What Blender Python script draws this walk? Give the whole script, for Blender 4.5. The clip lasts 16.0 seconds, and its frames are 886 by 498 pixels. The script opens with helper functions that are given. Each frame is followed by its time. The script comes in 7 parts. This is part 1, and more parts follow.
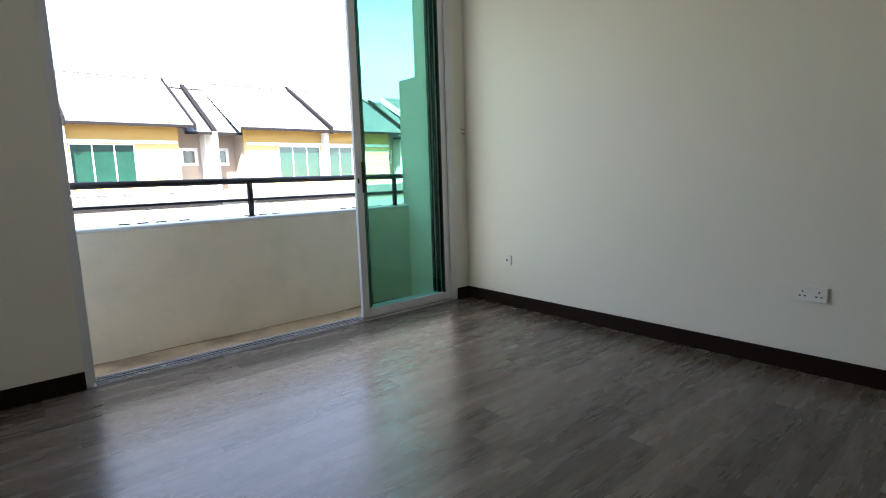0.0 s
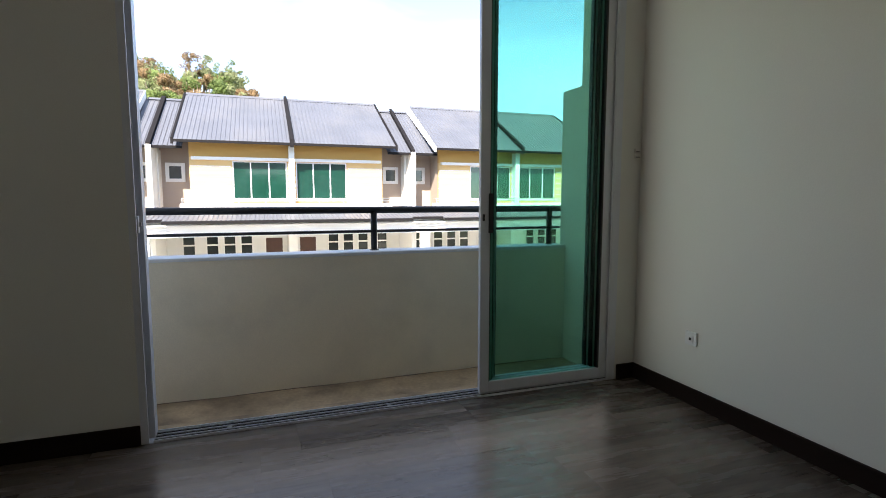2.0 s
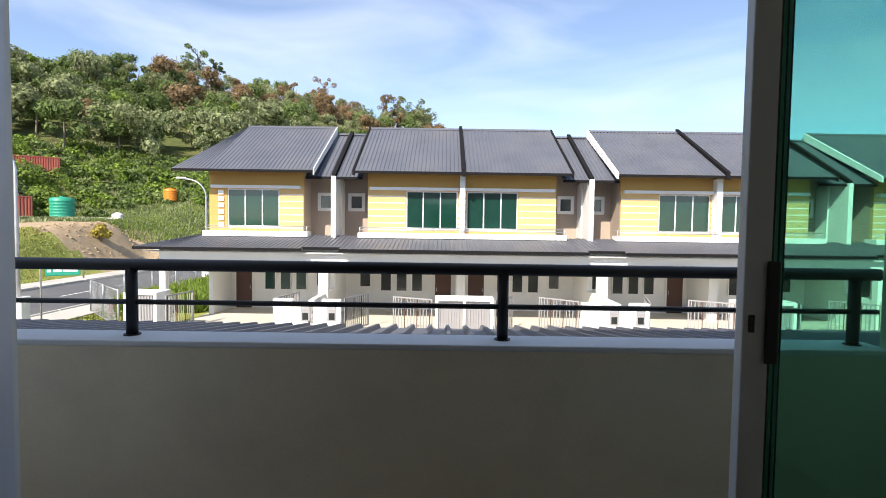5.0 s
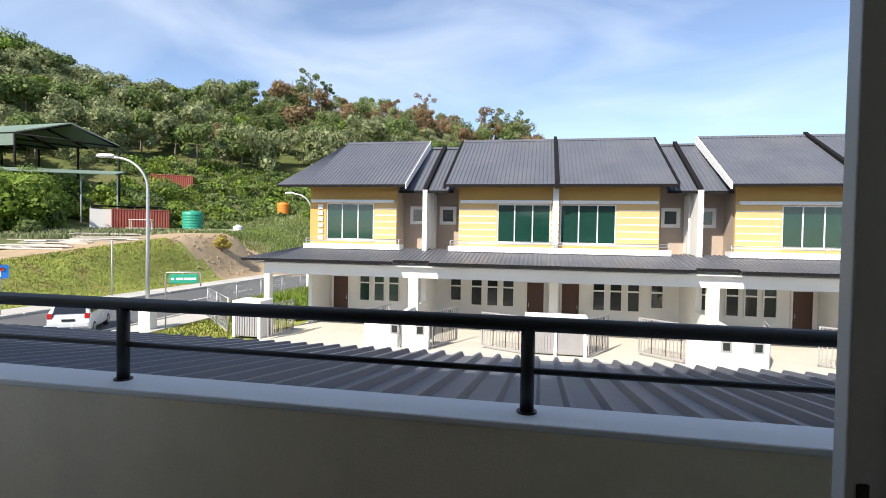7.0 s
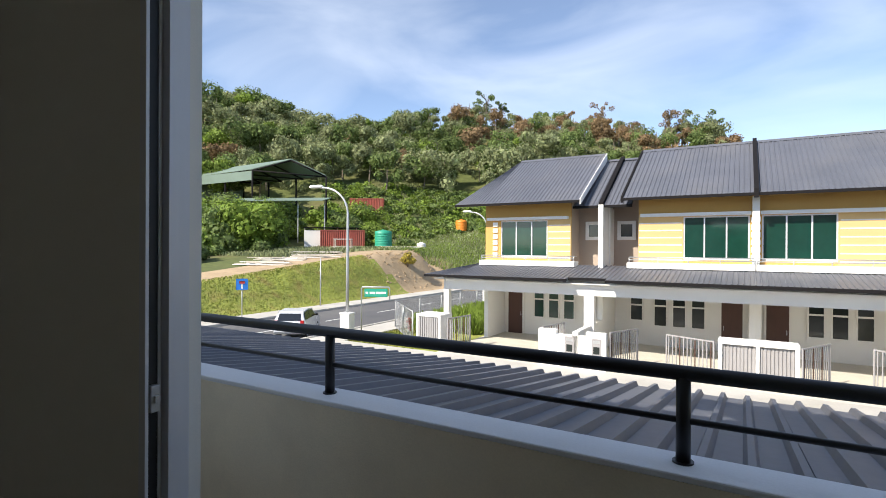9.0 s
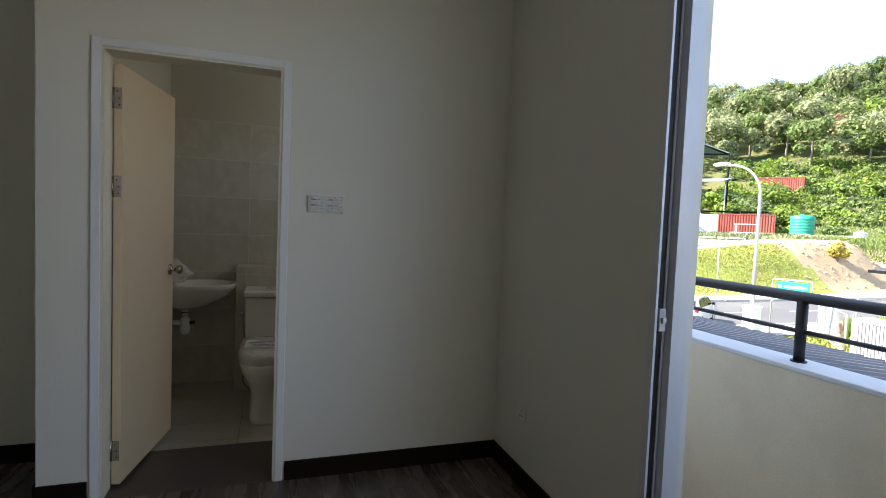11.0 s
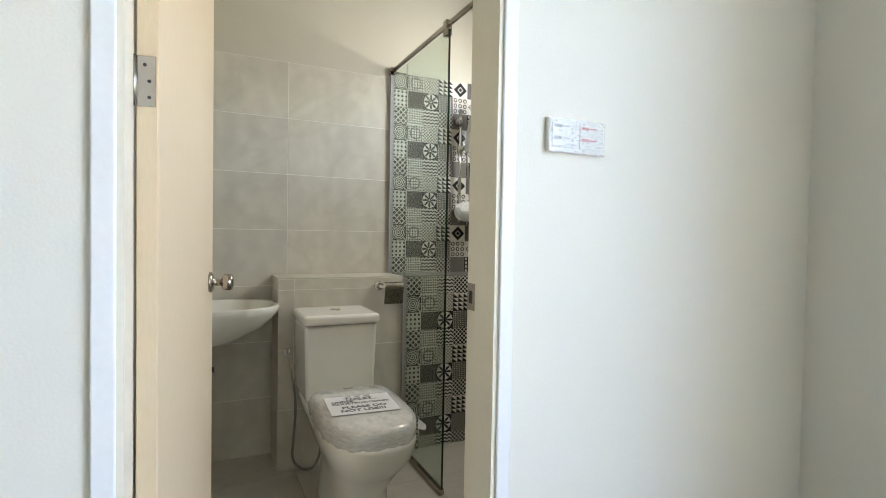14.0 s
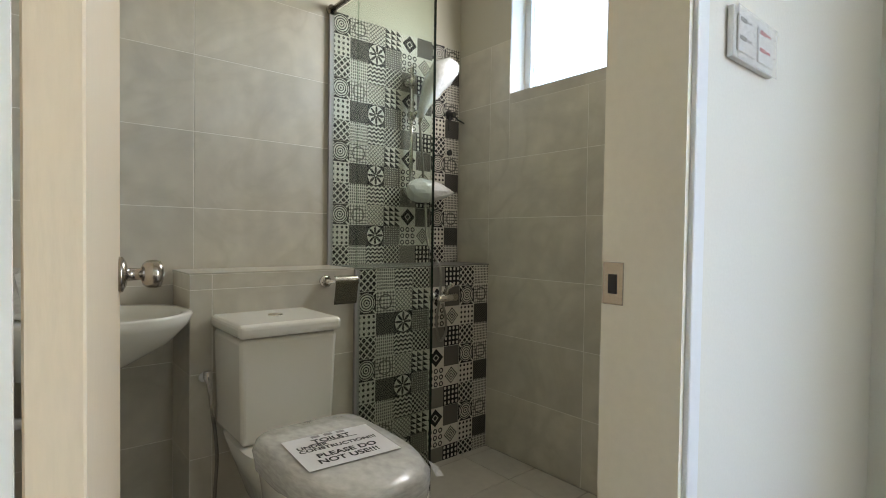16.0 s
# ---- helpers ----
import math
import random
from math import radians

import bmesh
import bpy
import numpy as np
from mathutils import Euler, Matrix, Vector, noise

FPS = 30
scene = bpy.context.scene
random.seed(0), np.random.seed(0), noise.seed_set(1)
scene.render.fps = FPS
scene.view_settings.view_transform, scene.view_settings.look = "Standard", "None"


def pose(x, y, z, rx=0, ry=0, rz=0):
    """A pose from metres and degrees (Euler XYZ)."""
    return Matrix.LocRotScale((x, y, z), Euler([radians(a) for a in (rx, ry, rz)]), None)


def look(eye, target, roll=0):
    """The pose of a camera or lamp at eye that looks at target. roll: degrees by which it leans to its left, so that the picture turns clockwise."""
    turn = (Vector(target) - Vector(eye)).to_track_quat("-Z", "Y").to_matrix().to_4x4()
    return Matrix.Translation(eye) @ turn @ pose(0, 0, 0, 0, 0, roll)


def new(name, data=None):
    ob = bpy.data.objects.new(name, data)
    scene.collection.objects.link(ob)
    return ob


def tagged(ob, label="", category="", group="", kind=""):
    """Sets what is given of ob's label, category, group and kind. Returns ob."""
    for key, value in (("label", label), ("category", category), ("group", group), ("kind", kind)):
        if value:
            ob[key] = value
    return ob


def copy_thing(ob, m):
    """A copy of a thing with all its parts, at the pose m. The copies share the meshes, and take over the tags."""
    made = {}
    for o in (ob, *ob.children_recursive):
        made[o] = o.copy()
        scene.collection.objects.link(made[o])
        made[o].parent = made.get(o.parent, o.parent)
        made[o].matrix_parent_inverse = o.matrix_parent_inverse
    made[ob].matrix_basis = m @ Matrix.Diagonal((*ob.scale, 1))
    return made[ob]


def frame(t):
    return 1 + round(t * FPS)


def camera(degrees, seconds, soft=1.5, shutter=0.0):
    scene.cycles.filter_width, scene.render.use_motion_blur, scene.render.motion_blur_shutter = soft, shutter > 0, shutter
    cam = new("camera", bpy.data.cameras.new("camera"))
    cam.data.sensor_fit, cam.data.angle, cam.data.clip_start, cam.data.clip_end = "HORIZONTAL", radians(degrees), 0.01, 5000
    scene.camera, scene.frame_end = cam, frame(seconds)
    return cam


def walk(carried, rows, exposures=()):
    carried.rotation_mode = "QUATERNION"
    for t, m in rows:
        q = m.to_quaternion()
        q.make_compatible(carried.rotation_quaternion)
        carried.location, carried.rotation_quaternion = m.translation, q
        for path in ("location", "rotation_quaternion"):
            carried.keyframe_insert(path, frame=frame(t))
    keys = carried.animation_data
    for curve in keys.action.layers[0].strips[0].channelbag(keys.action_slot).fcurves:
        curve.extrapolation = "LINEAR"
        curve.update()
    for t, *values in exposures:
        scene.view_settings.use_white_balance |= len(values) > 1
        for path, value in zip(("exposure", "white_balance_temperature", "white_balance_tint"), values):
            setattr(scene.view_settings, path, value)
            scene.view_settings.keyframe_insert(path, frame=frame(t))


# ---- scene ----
cam = camera(81.6, 16.0, soft=0.95)
PATH = [
    (0, (0.991, -3.302, 1.091), (2.281, -1.8, 0.807), -1.8),
    (0.5, (1.174, -3.185, 1.119), (2.319, -1.569, 0.84), -1.6),
    (1, (1.405, -3.081, 1.138), (2.37, -1.347, 0.889), -1.0),
    (1.5, (1.621, -2.949, 1.15), (2.418, -1.126, 0.938), -0.3),
    (2, (1.823, -2.714, 1.184), (2.484, -0.837, 0.986), 0.0),
    (2.5, (2.028, -2.492, 1.185), (2.543, -0.567, 1.017), 0.1),
    (3, (2.168, -2.284, 1.232), (2.541, -0.325, 1.073), 0.6),
    (3.5, (2.232, -1.957, 1.23), (2.479, 0.023, 1.086), 0.6),
    (6, (2.472, -0.823, 1.331), (2.3, 1.169, 1.261), 1.0),
    (6.5, (2.567, -0.753, 1.354), (2.282, 1.226, 1.289), 1.0),
    (7, (2.64, -0.699, 1.387), (2.26, 1.264, 1.334), 1.0),
    (7.5, (2.664, -0.659, 1.443), (2.192, 1.284, 1.415), 0.8),
    (8, (2.682, -0.66, 1.5), (2.084, 1.248, 1.5), 0.5),
    (8.5, (2.708, -0.719, 1.518), (1.93, 1.123, 1.531), 0.0),
    (9, (2.77, -0.849, 1.51), (1.759, 0.877, 1.505), 0.3),
    (9.5, (2.841, -0.992, 1.478), (1.539, 0.525, 1.439), 1.3),
    (10, (2.884, -1.074, 1.423), (1.29, 0.133, 1.36), 1.7),
    (10.2, (2.887, -1.104, 1.409), (1.195, -0.04, 1.331), 2.0),
    (12.3, (2.028, -1.59, 1.29), (0.074, -1.17, 1.21), 1.9),
    (12.5, (1.905, -1.633, 1.272), (-0.045, -1.195, 1.193), 1.8),
    (13, (1.594, -1.786, 1.261), (-0.323, -1.219, 1.191), 0.9),
    (13.5, (1.311, -1.847, 1.204), (-0.561, -1.146, 1.142), 0.9),
    (14, (1.064, -1.885, 1.182), (-0.745, -1.035, 1.131), 1.0),
    (14.5, (0.847, -1.937, 1.155), (-0.888, -0.944, 1.115), 1.4),
    (15, (0.668, -1.994, 1.129), (-0.985, -0.869, 1.093), 1.3),
    (15.5, (0.493, -2.001, 1.111), (-1.096, -0.786, 1.068), 0.9),
    (16, (0.361, -2.007, 1.098), (-1.176, -0.729, 1.05), 0.8),
]
walk(cam, [(t, look(eye, target, roll)) for t, eye, target, roll in PATH],
     [(0.0, 2.95, 6650, 12), (0.5, 2.8, 6650, 12), (1.0, 2.65, 6650, 12), (1.6, 2.33, 6700, 12), (2.0, 1.85, 6800, 13), (2.5, 1.38, 6850, 13), (3.0, 1.02, 6900, 14), (3.7, 0.86, 6900, 14),
      (6.0, 0.68, 6700, 11), (7.5, 0.62, 6700, 11), (8.5, 0.7, 6700, 11), (9.5, 0.62, 6900, 11), (10.2, 0.62, 7000, 12), (11.2, 2.7, 6600, 11), (12.3, 4.5, 6500, 10), (14.0, 4.45, 6500, 10), (15.3, 4.42, 6500, 10), (16.0, 4.15, 6600, 10)])

# ---- world, sun ----
SUN_DIR = Vector((0.5, 1.05, -1.0)).normalized()   # the way the light travels
sun_el = math.asin(-SUN_DIR.z)
sun_az = math.atan2(-SUN_DIR.x, -SUN_DIR.y)
world = bpy.data.worlds.new("sky")
scene.world = world
world.use_nodes = True
wt = world.node_tree
wt.nodes.clear()
w_out = wt.nodes.new("ShaderNodeOutputWorld")
w_bg = wt.nodes.new("ShaderNodeBackground")
w_sky = wt.nodes.new("ShaderNodeTexSky")
w_sky.sky_type = "NISHITA"
w_sky.sun_disc = False
w_sky.sun_elevation = sun_el
w_sky.sun_rotation = sun_az
w_sky.air_density = 0.75
w_sky.dust_density = 0.15
w_sky.ozone_density = 2.0
w_co = wt.nodes.new("ShaderNodeTexCoord")
w_map = wt.nodes.new("ShaderNodeMapping")
w_map.inputs["Scale"].default_value = (1.0, 1.3, 3.6)
w_map.inputs["Rotation"].default_value = (0.0, 0.18, 0.5)
w_noise = wt.nodes.new("ShaderNodeTexNoise")
w_noise.inputs["Scale"].default_value = 2.1
w_noise.inputs["Detail"].default_value = 8.0
w_noise.inputs["Roughness"].default_value = 0.48
w_noise.inputs["Distortion"].default_value = 0.5
w_ramp = wt.nodes.new("ShaderNodeValToRGB")
w_ramp.color_ramp.elements[0].position = 0.42
w_ramp.color_ramp.elements[0].color = (0.06, 0.06, 0.06, 1)
w_ramp.color_ramp.elements[1].position = 0.78
w_ramp.color_ramp.elements[1].color = (0.5, 0.5, 0.5, 1)
w_mix = wt.nodes.new("ShaderNodeMix")
w_mix.data_type = "RGBA"
w_mix.inputs[7].default_value = (5.6, 6.2, 7.0, 1)
wt.links.new(w_co.outputs["Generated"], w_map.inputs["Vector"])
wt.links.new(w_map.outputs["Vector"], w_noise.inputs["Vector"])
wt.links.new(w_noise.outputs["Fac"], w_ramp.inputs["Fac"])
wt.links.new(w_ramp.outputs["Color"], w_mix.inputs[0])
wt.links.new(w_sky.outputs["Color"], w_mix.inputs[6])
wt.links.new(w_mix.outputs[2], w_bg.inputs["Color"])
w_bg.inputs["Strength"].default_value = 0.145
wt.links.new(w_bg.outputs["Background"], w_out.inputs["Surface"])

sun = new("sun", bpy.data.lights.new("sun", "SUN"))
sun.data.energy = 5.0
sun.data.angle = radians(0.53)
sun.data.color = (1.0, 0.94, 0.84)
sun.matrix_world = look((0, 0, 60), Vector((0, 0, 60)) + SUN_DIR)


def sky_lamp(name, m, width, height, watts):
    """Daylight that the open sky sends through an opening."""
    li = bpy.data.lights.new(name, "AREA")
    li.shape, li.size, li.size_y, li.energy, li.color = "RECTANGLE", width, height, watts, (1.0, 0.965, 0.91)
    ob = new(name, li)
    ob.matrix_world = m
    return ob


sky_lamp("balcony_opening_light", look((2.6, -0.012, 1.4), (2.6, -1.0, 1.4)), 2.6, 2.5, 2.9)
sky_lamp("bathroom_window_light", look((-1.1, -0.06, 2.11), (-1.1, -1.0, 1.95)), 0.62, 0.55, 0.9)


# ---- materials ----
def material(name, color, rough=0.6, metal=0.0, vary=0.12, scale=3.0, grain=40.0, bump=0.1, spec=0.5, dirt=None, dirt_amount=0.0,
             dirt_scale=1.5, stretch=(1, 1, 1), per_object=0.0, per_island=0.0, rough_vary=0.08):
    """A procedural surface: colour that varies at two scales, stains of another colour, and fine relief."""
    m = bpy.data.materials.new(name)
    m.use_nodes = True
    nt = m.node_tree
    b = nt.nodes["Principled BSDF"]
    co = nt.nodes.new("ShaderNodeTexCoord")
    mp = nt.nodes.new("ShaderNodeMapping")
    mp.inputs["Scale"].default_value = stretch
    nt.links.new(co.outputs["Object"], mp.inputs["Vector"])

    def noise_at(sc, detail=4.0):
        n = nt.nodes.new("ShaderNodeTexNoise")
        n.inputs["Scale"].default_value = sc
        n.inputs["Detail"].default_value = detail
        nt.links.new(mp.outputs["Vector"], n.inputs["Vector"])
        return n
    big, small = noise_at(scale), noise_at(grain, 3.0)
    add = nt.nodes.new("ShaderNodeMath")
    add.operation = "ADD"
    nt.links.new(big.outputs["Fac"], add.inputs[0])
    nt.links.new(small.outputs["Fac"], add.inputs[1])
    rng = nt.nodes.new("ShaderNodeMapRange")
    rng.inputs["From Min"].default_value = 0.6
    rng.inputs["From Max"].default_value = 1.4
    rng.inputs["To Min"].default_value = 1.0 - vary
    rng.inputs["To Max"].default_value = 1.0 + vary
    nt.links.new(add.outputs[0], rng.inputs["Value"])
    value = rng.outputs["Result"]
    for amount, node, socket in ((per_object, "ShaderNodeObjectInfo", "Random"), (per_island, "ShaderNodeNewGeometry", "Random Per Island")):
        if amount:
            src = nt.nodes.new(node)
            r2 = nt.nodes.new("ShaderNodeMapRange")
            r2.inputs["To Min"].default_value = 1.0 - amount
            r2.inputs["To Max"].default_value = 1.0 + amount
            nt.links.new(src.outputs[socket], r2.inputs["Value"])
            mu = nt.nodes.new("ShaderNodeMath")
            mu.operation = "MULTIPLY"
            nt.links.new(value, mu.inputs[0])
            nt.links.new(r2.outputs["Result"], mu.inputs[1])
            value = mu.outputs[0]
    tint = nt.nodes.new("ShaderNodeVectorMath")
    tint.operation = "SCALE"
    tint.inputs[0].default_value = color[:3]
    nt.links.new(value, tint.inputs["Scale"])
    out = tint.outputs[0]
    if dirt is not None:
        dn = noise_at(dirt_scale, 8.0)
        dr = nt.nodes.new("ShaderNodeMapRange")
        dr.inputs["From Min"].default_value = 0.48
        dr.inputs["From Max"].default_value = 0.7
        dr.inputs["To Max"].default_value = dirt_amount
        nt.links.new(dn.outputs["Fac"], dr.inputs["Value"])
        dm = nt.nodes.new("ShaderNodeMix")
        dm.data_type = "RGBA"
        dm.inputs[7].default_value = (*dirt, 1)
        nt.links.new(dr.outputs["Result"], dm.inputs[0])
        nt.links.new(out, dm.inputs[6])
        out = dm.outputs[2]
    nt.links.new(out, b.inputs["Base Color"])
    rr = nt.nodes.new("ShaderNodeMapRange")
    rr.inputs["To Min"].default_value = max(0.02, rough - rough_vary)
    rr.inputs["To Max"].default_value = min(1.0, rough + rough_vary)
    nt.links.new(big.outputs["Fac"], rr.inputs["Value"])
    nt.links.new(rr.outputs["Result"], b.inputs["Roughness"])
    b.inputs["Metallic"].default_value = metal
    b.inputs["Specular IOR Level"].default_value = spec
    if bump:
        bp = nt.nodes.new("ShaderNodeBump")
        bp.inputs["Strength"].default_value = bump
        bp.inputs["Distance"].default_value = 0.004
        nt.links.new(small.outputs["Fac"], bp.inputs["Height"])
        nt.links.new(bp.outputs["Normal"], b.inputs["Normal"])
    return m


def glass(name, color, rough=0.0, clear=0.85):
    """Thin glazing: a clear tinted pane with a mirror's gloss at its face."""
    m = bpy.data.materials.new(name)
    m.use_nodes = True
    nt = m.node_tree
    nt.nodes.clear()
    out = nt.nodes.new("ShaderNodeOutputMaterial")
    tr = nt.nodes.new("ShaderNodeBsdfTransparent")
    tr.inputs["Color"].default_value = (*color, 1)
    gl = nt.nodes.new("ShaderNodeBsdfGlossy")
    gl.inputs["Roughness"].default_value = rough
    lw = nt.nodes.new("ShaderNodeLayerWeight")
    lw.inputs["Blend"].default_value = 0.5
    pw = nt.nodes.new("ShaderNodeMath")
    pw.operation = "POWER"
    pw.inputs[1].default_value = 5.0
    nt.links.new(lw.outputs["Facing"], pw.inputs[0])
    fr = nt.nodes.new("ShaderNodeMapRange")
    fr.inputs["To Min"].default_value = 0.025
    fr.inputs["To Max"].default_value = 0.8
    nt.links.new(pw.outputs[0], fr.inputs["Value"])
    mx = nt.nodes.new("ShaderNodeMixShader")
    nt.links.new(fr.outputs["Result"], mx.inputs["Fac"])
    nt.links.new(tr.outputs["BSDF"], mx.inputs[1])
    nt.links.new(gl.outputs["BSDF"], mx.inputs[2])
    nt.links.new(mx.outputs["Shader"], out.inputs["Surface"])
    return m


M_WALL = material("wall_paint", (0.76, 0.74, 0.675), 0.5, vary=0.03, scale=0.8, grain=160, bump=0.12, spec=0.35)
M_CEIL = material("ceiling_paint", (0.8, 0.8, 0.78), 0.8, vary=0.02, scale=1.0, grain=120)
M_PLANK = material("vinyl_plank", (0.090, 0.074, 0.061), 0.27, vary=0.5, scale=1.6, grain=9, bump=0.07, stretch=(1.0, 8.0, 8.0), per_object=0.42, spec=0.5,
                   dirt=(0.165, 0.145, 0.122), dirt_amount=0.65, dirt_scale=1.1, rough_vary=0.1)
M_GAP = material("joint_dark", (0.062, 0.053, 0.046), 0.4)
M_SKIRT = material("skirting_wood", (0.013, 0.007, 0.005), 0.6, spec=0.12, vary=0.25, scale=4, grain=60, stretch=(1, 1, 6))
M_ALU = material("aluminium", (0.70, 0.71, 0.74), 0.42, metal=0.1, vary=0.05, grain=200, bump=0.04, stretch=(8, 8, 1))
M_ALU_DARK = material("dark_gasket_or_shade", (0.02, 0.02, 0.022), 0.5, vary=0.1)
M_GLASS_GREEN = glass("green_glass", (0.50, 0.80, 0.69))
M_GLASS_CLEAR = glass("clear_glass", (0.97, 0.99, 0.985))
M_BALC = material("balcony_paint", (0.87, 0.775, 0.60), 0.75, vary=0.06, scale=1.2, grain=140, bump=0.3, dirt=(0.42, 0.36, 0.27), dirt_amount=0.25, dirt_scale=2.4)
# cooler than the cream below: sky light on the parapet top, put into its colour
M_BALC_SKYLIT = material("parapet_cap_skylit", (0.78, 0.79, 0.8), 0.7, vary=0.05, scale=2, grain=90, bump=0.2)
M_CEMENT = material("cement_screed", (0.42, 0.30, 0.175), 0.85, vary=0.25, scale=2.5, grain=50, bump=0.4, dirt=(0.13, 0.085, 0.05), dirt_amount=0.85, dirt_scale=3.1)
M_BLACK = material("black_enamel", (0.016, 0.015, 0.016), 0.42, vary=0.2, grain=70, bump=0.1, spec=0.4)
M_ROOF = material("metal_roofing", (0.112, 0.119, 0.142), 0.48, metal=0.1, vary=0.14, scale=0.7, grain=12, bump=0.03, dirt=(0.17, 0.165, 0.165), dirt_amount=0.4, dirt_scale=0.5)
M_ROOF_EDGE = material("roof_fascia", (0.012, 0.011, 0.012), 0.75, vary=0.15, scale=2, spec=0.12)
M_TRACK = material("track_groove_shade", (0.02, 0.017, 0.016), 0.85, vary=0.3, scale=6, spec=0.08)
M_WHITE = material("white_plaster", (0.80, 0.79, 0.76), 0.8, vary=0.05, scale=0.6, grain=40, bump=0.2, dirt=(0.55, 0.52, 0.46), dirt_amount=0.12, dirt_scale=0.8)
M_YELLOW = material("yellow_plaster", (0.57, 0.335, 0.105), 0.85, vary=0.05, scale=0.8, grain=30, bump=0.2)
M_YELLOW2 = material("pale_yellow_plaster", (0.60, 0.41, 0.185), 0.85, vary=0.05, scale=0.8, grain=30, bump=0.2)
M_TAUPE = material("taupe_plaster", (0.40, 0.325, 0.265), 0.85, vary=0.06, scale=0.8, grain=30, bump=0.2)
M_BROWN = material("brown_door_paint", (0.085, 0.038, 0.027), 0.55, vary=0.15, scale=2, grain=30, stretch=(6, 6, 1))
M_HGLASS = material("house_glass_green", (0.007, 0.04, 0.028), 0.06, vary=0.2, scale=0.5, grain=2, bump=0.0, spec=0.7)
M_HGLASS2 = material("house_glass_dark", (0.022, 0.028, 0.026), 0.06, vary=0.3, scale=0.7, grain=3, bump=0.0, spec=0.7)
M_STEEL = material("galvanised_steel", (0.48, 0.49, 0.5), 0.45, metal=0.6, vary=0.08, scale=3)
M_GATE = material("grey_gate_paint", (0.32, 0.31, 0.31), 0.5, vary=0.1, scale=3)
M_DRIVE = material("driveway_cement", (0.56, 0.53, 0.46), 0.85, vary=0.1, scale=0.7, grain=14, bump=0.2, dirt=(0.36, 0.33, 0.27), dirt_amount=0.4, dirt_scale=0.7)
M_ASPHALT = material("asphalt", (0.10, 0.10, 0.105), 0.8, vary=0.15, scale=0.5, grain=60, bump=0.4, dirt=(0.16, 0.155, 0.145), dirt_amount=0.5, dirt_scale=0.3)
M_PAVE = material("concrete_pavement", (0.48, 0.46, 0.42), 0.85, vary=0.1, scale=0.6, grain=20, bump=0.3, dirt=(0.3, 0.28, 0.22), dirt_amount=0.4, dirt_scale=0.5)
M_MARK = material("road_marking", (0.75, 0.75, 0.72), 0.7, vary=0.1, scale=2)
M_TURF = material("turf", (0.25, 0.28, 0.055), 0.9, vary=0.35, scale=0.35, grain=3.0, bump=0.5, dirt=(0.28, 0.225, 0.075), dirt_amount=0.7, dirt_scale=0.8)
M_SCRUB = material("scrub_ground", (0.085, 0.105, 0.025), 0.95, vary=0.4, scale=0.15, grain=1.2, bump=0.5, dirt=(0.2, 0.145, 0.07), dirt_amount=0.5, dirt_scale=0.09)
M_EARTH = material("bare_earth", (0.40, 0.295, 0.18), 0.95, vary=0.2, scale=0.6, grain=5, bump=0.5, dirt=(0.25, 0.19, 0.12), dirt_amount=0.5, dirt_scale=0.8)
M_LEAF = material("leaf_green", (0.15, 0.205, 0.066), 0.7, vary=0.5, scale=0.035, grain=0.25, bump=0.0, per_island=0.45, spec=0.25)
M_LEAF_OLIVE = material("leaf_olive", (0.25, 0.28, 0.14), 0.7, vary=0.45, scale=0.035, grain=0.3, bump=0.0, per_island=0.45, spec=0.25)
M_LEAF_RUST = material("leaf_rust", (0.26, 0.18, 0.1), 0.8, vary=0.45, scale=0.05, grain=0.3, bump=0.0, per_island=0.45, spec=0.2)
M_LEAF_BRIGHT = material("leaf_bright", (0.185, 0.265, 0.045), 0.65, vary=0.4, scale=0.1, grain=0.5, bump=0.0, per_island=0.4, spec=0.25)
M_BARK = material("bark", (0.2, 0.165, 0.125), 0.9, vary=0.3, scale=1, grain=8, bump=0.3, stretch=(3, 3, 1))


def let_light_through(m, share):
    """Thin leaves: part of the light passes and lights their far side."""
    nt = m.node_tree
    b = nt.nodes["Principled BSDF"]
    tr = nt.nodes.new("ShaderNodeBsdfTranslucent")
    nt.links.new(b.inputs["Base Color"].links[0].from_socket, tr.inputs["Color"])
    mx = nt.nodes.new("ShaderNodeMixShader")
    mx.inputs["Fac"].default_value = share
    nt.links.new(b.outputs["BSDF"], mx.inputs[1])
    nt.links.new(tr.outputs["BSDF"], mx.inputs[2])
    nt.links.new(mx.outputs["Shader"], nt.nodes["Material Output"].inputs["Surface"])


for _m in (M_LEAF, M_LEAF_OLIVE, M_LEAF_RUST, M_LEAF_BRIGHT):
    let_light_through(_m, 0.35)


# ---- mesh helpers ----
def box(bm, x0, x1, y0, y1, z0, z1, m=None):
    v = [bm.verts.new(p if m is None else m @ Vector(p)) for p in
         ((x0, y0, z0), (x1, y0, z0), (x1, y1, z0), (x0, y1, z0), (x0, y0, z1), (x1, y0, z1), (x1, y1, z1), (x0, y1, z1))]
    for f in ((3, 2, 1, 0), (4, 5, 6, 7), (0, 1, 5, 4), (1, 2, 6, 5), (2, 3, 7, 6), (3, 0, 4, 7)):
        bm.faces.new([v[i] for i in f])
    return v


def soft_box(bm, x0, x1, y0, y1, z0, z1, r=0.004, seg=2, m=None):
    t = bmesh.new()
    box(t, x0, x1, y0, y1, z0, z1)
    bmesh.ops.bevel(t, geom=t.edges[:], offset=r, segments=seg, affect="EDGES", profile=0.5)
    if m is not None:
        t.transform(m)
    join(bm, t)


def join(bm, t):
    me = bpy.data.meshes.new("tmp")
    t.to_mesh(me)
    t.free()
    bm.from_mesh(me)
    bpy.data.meshes.remove(me)


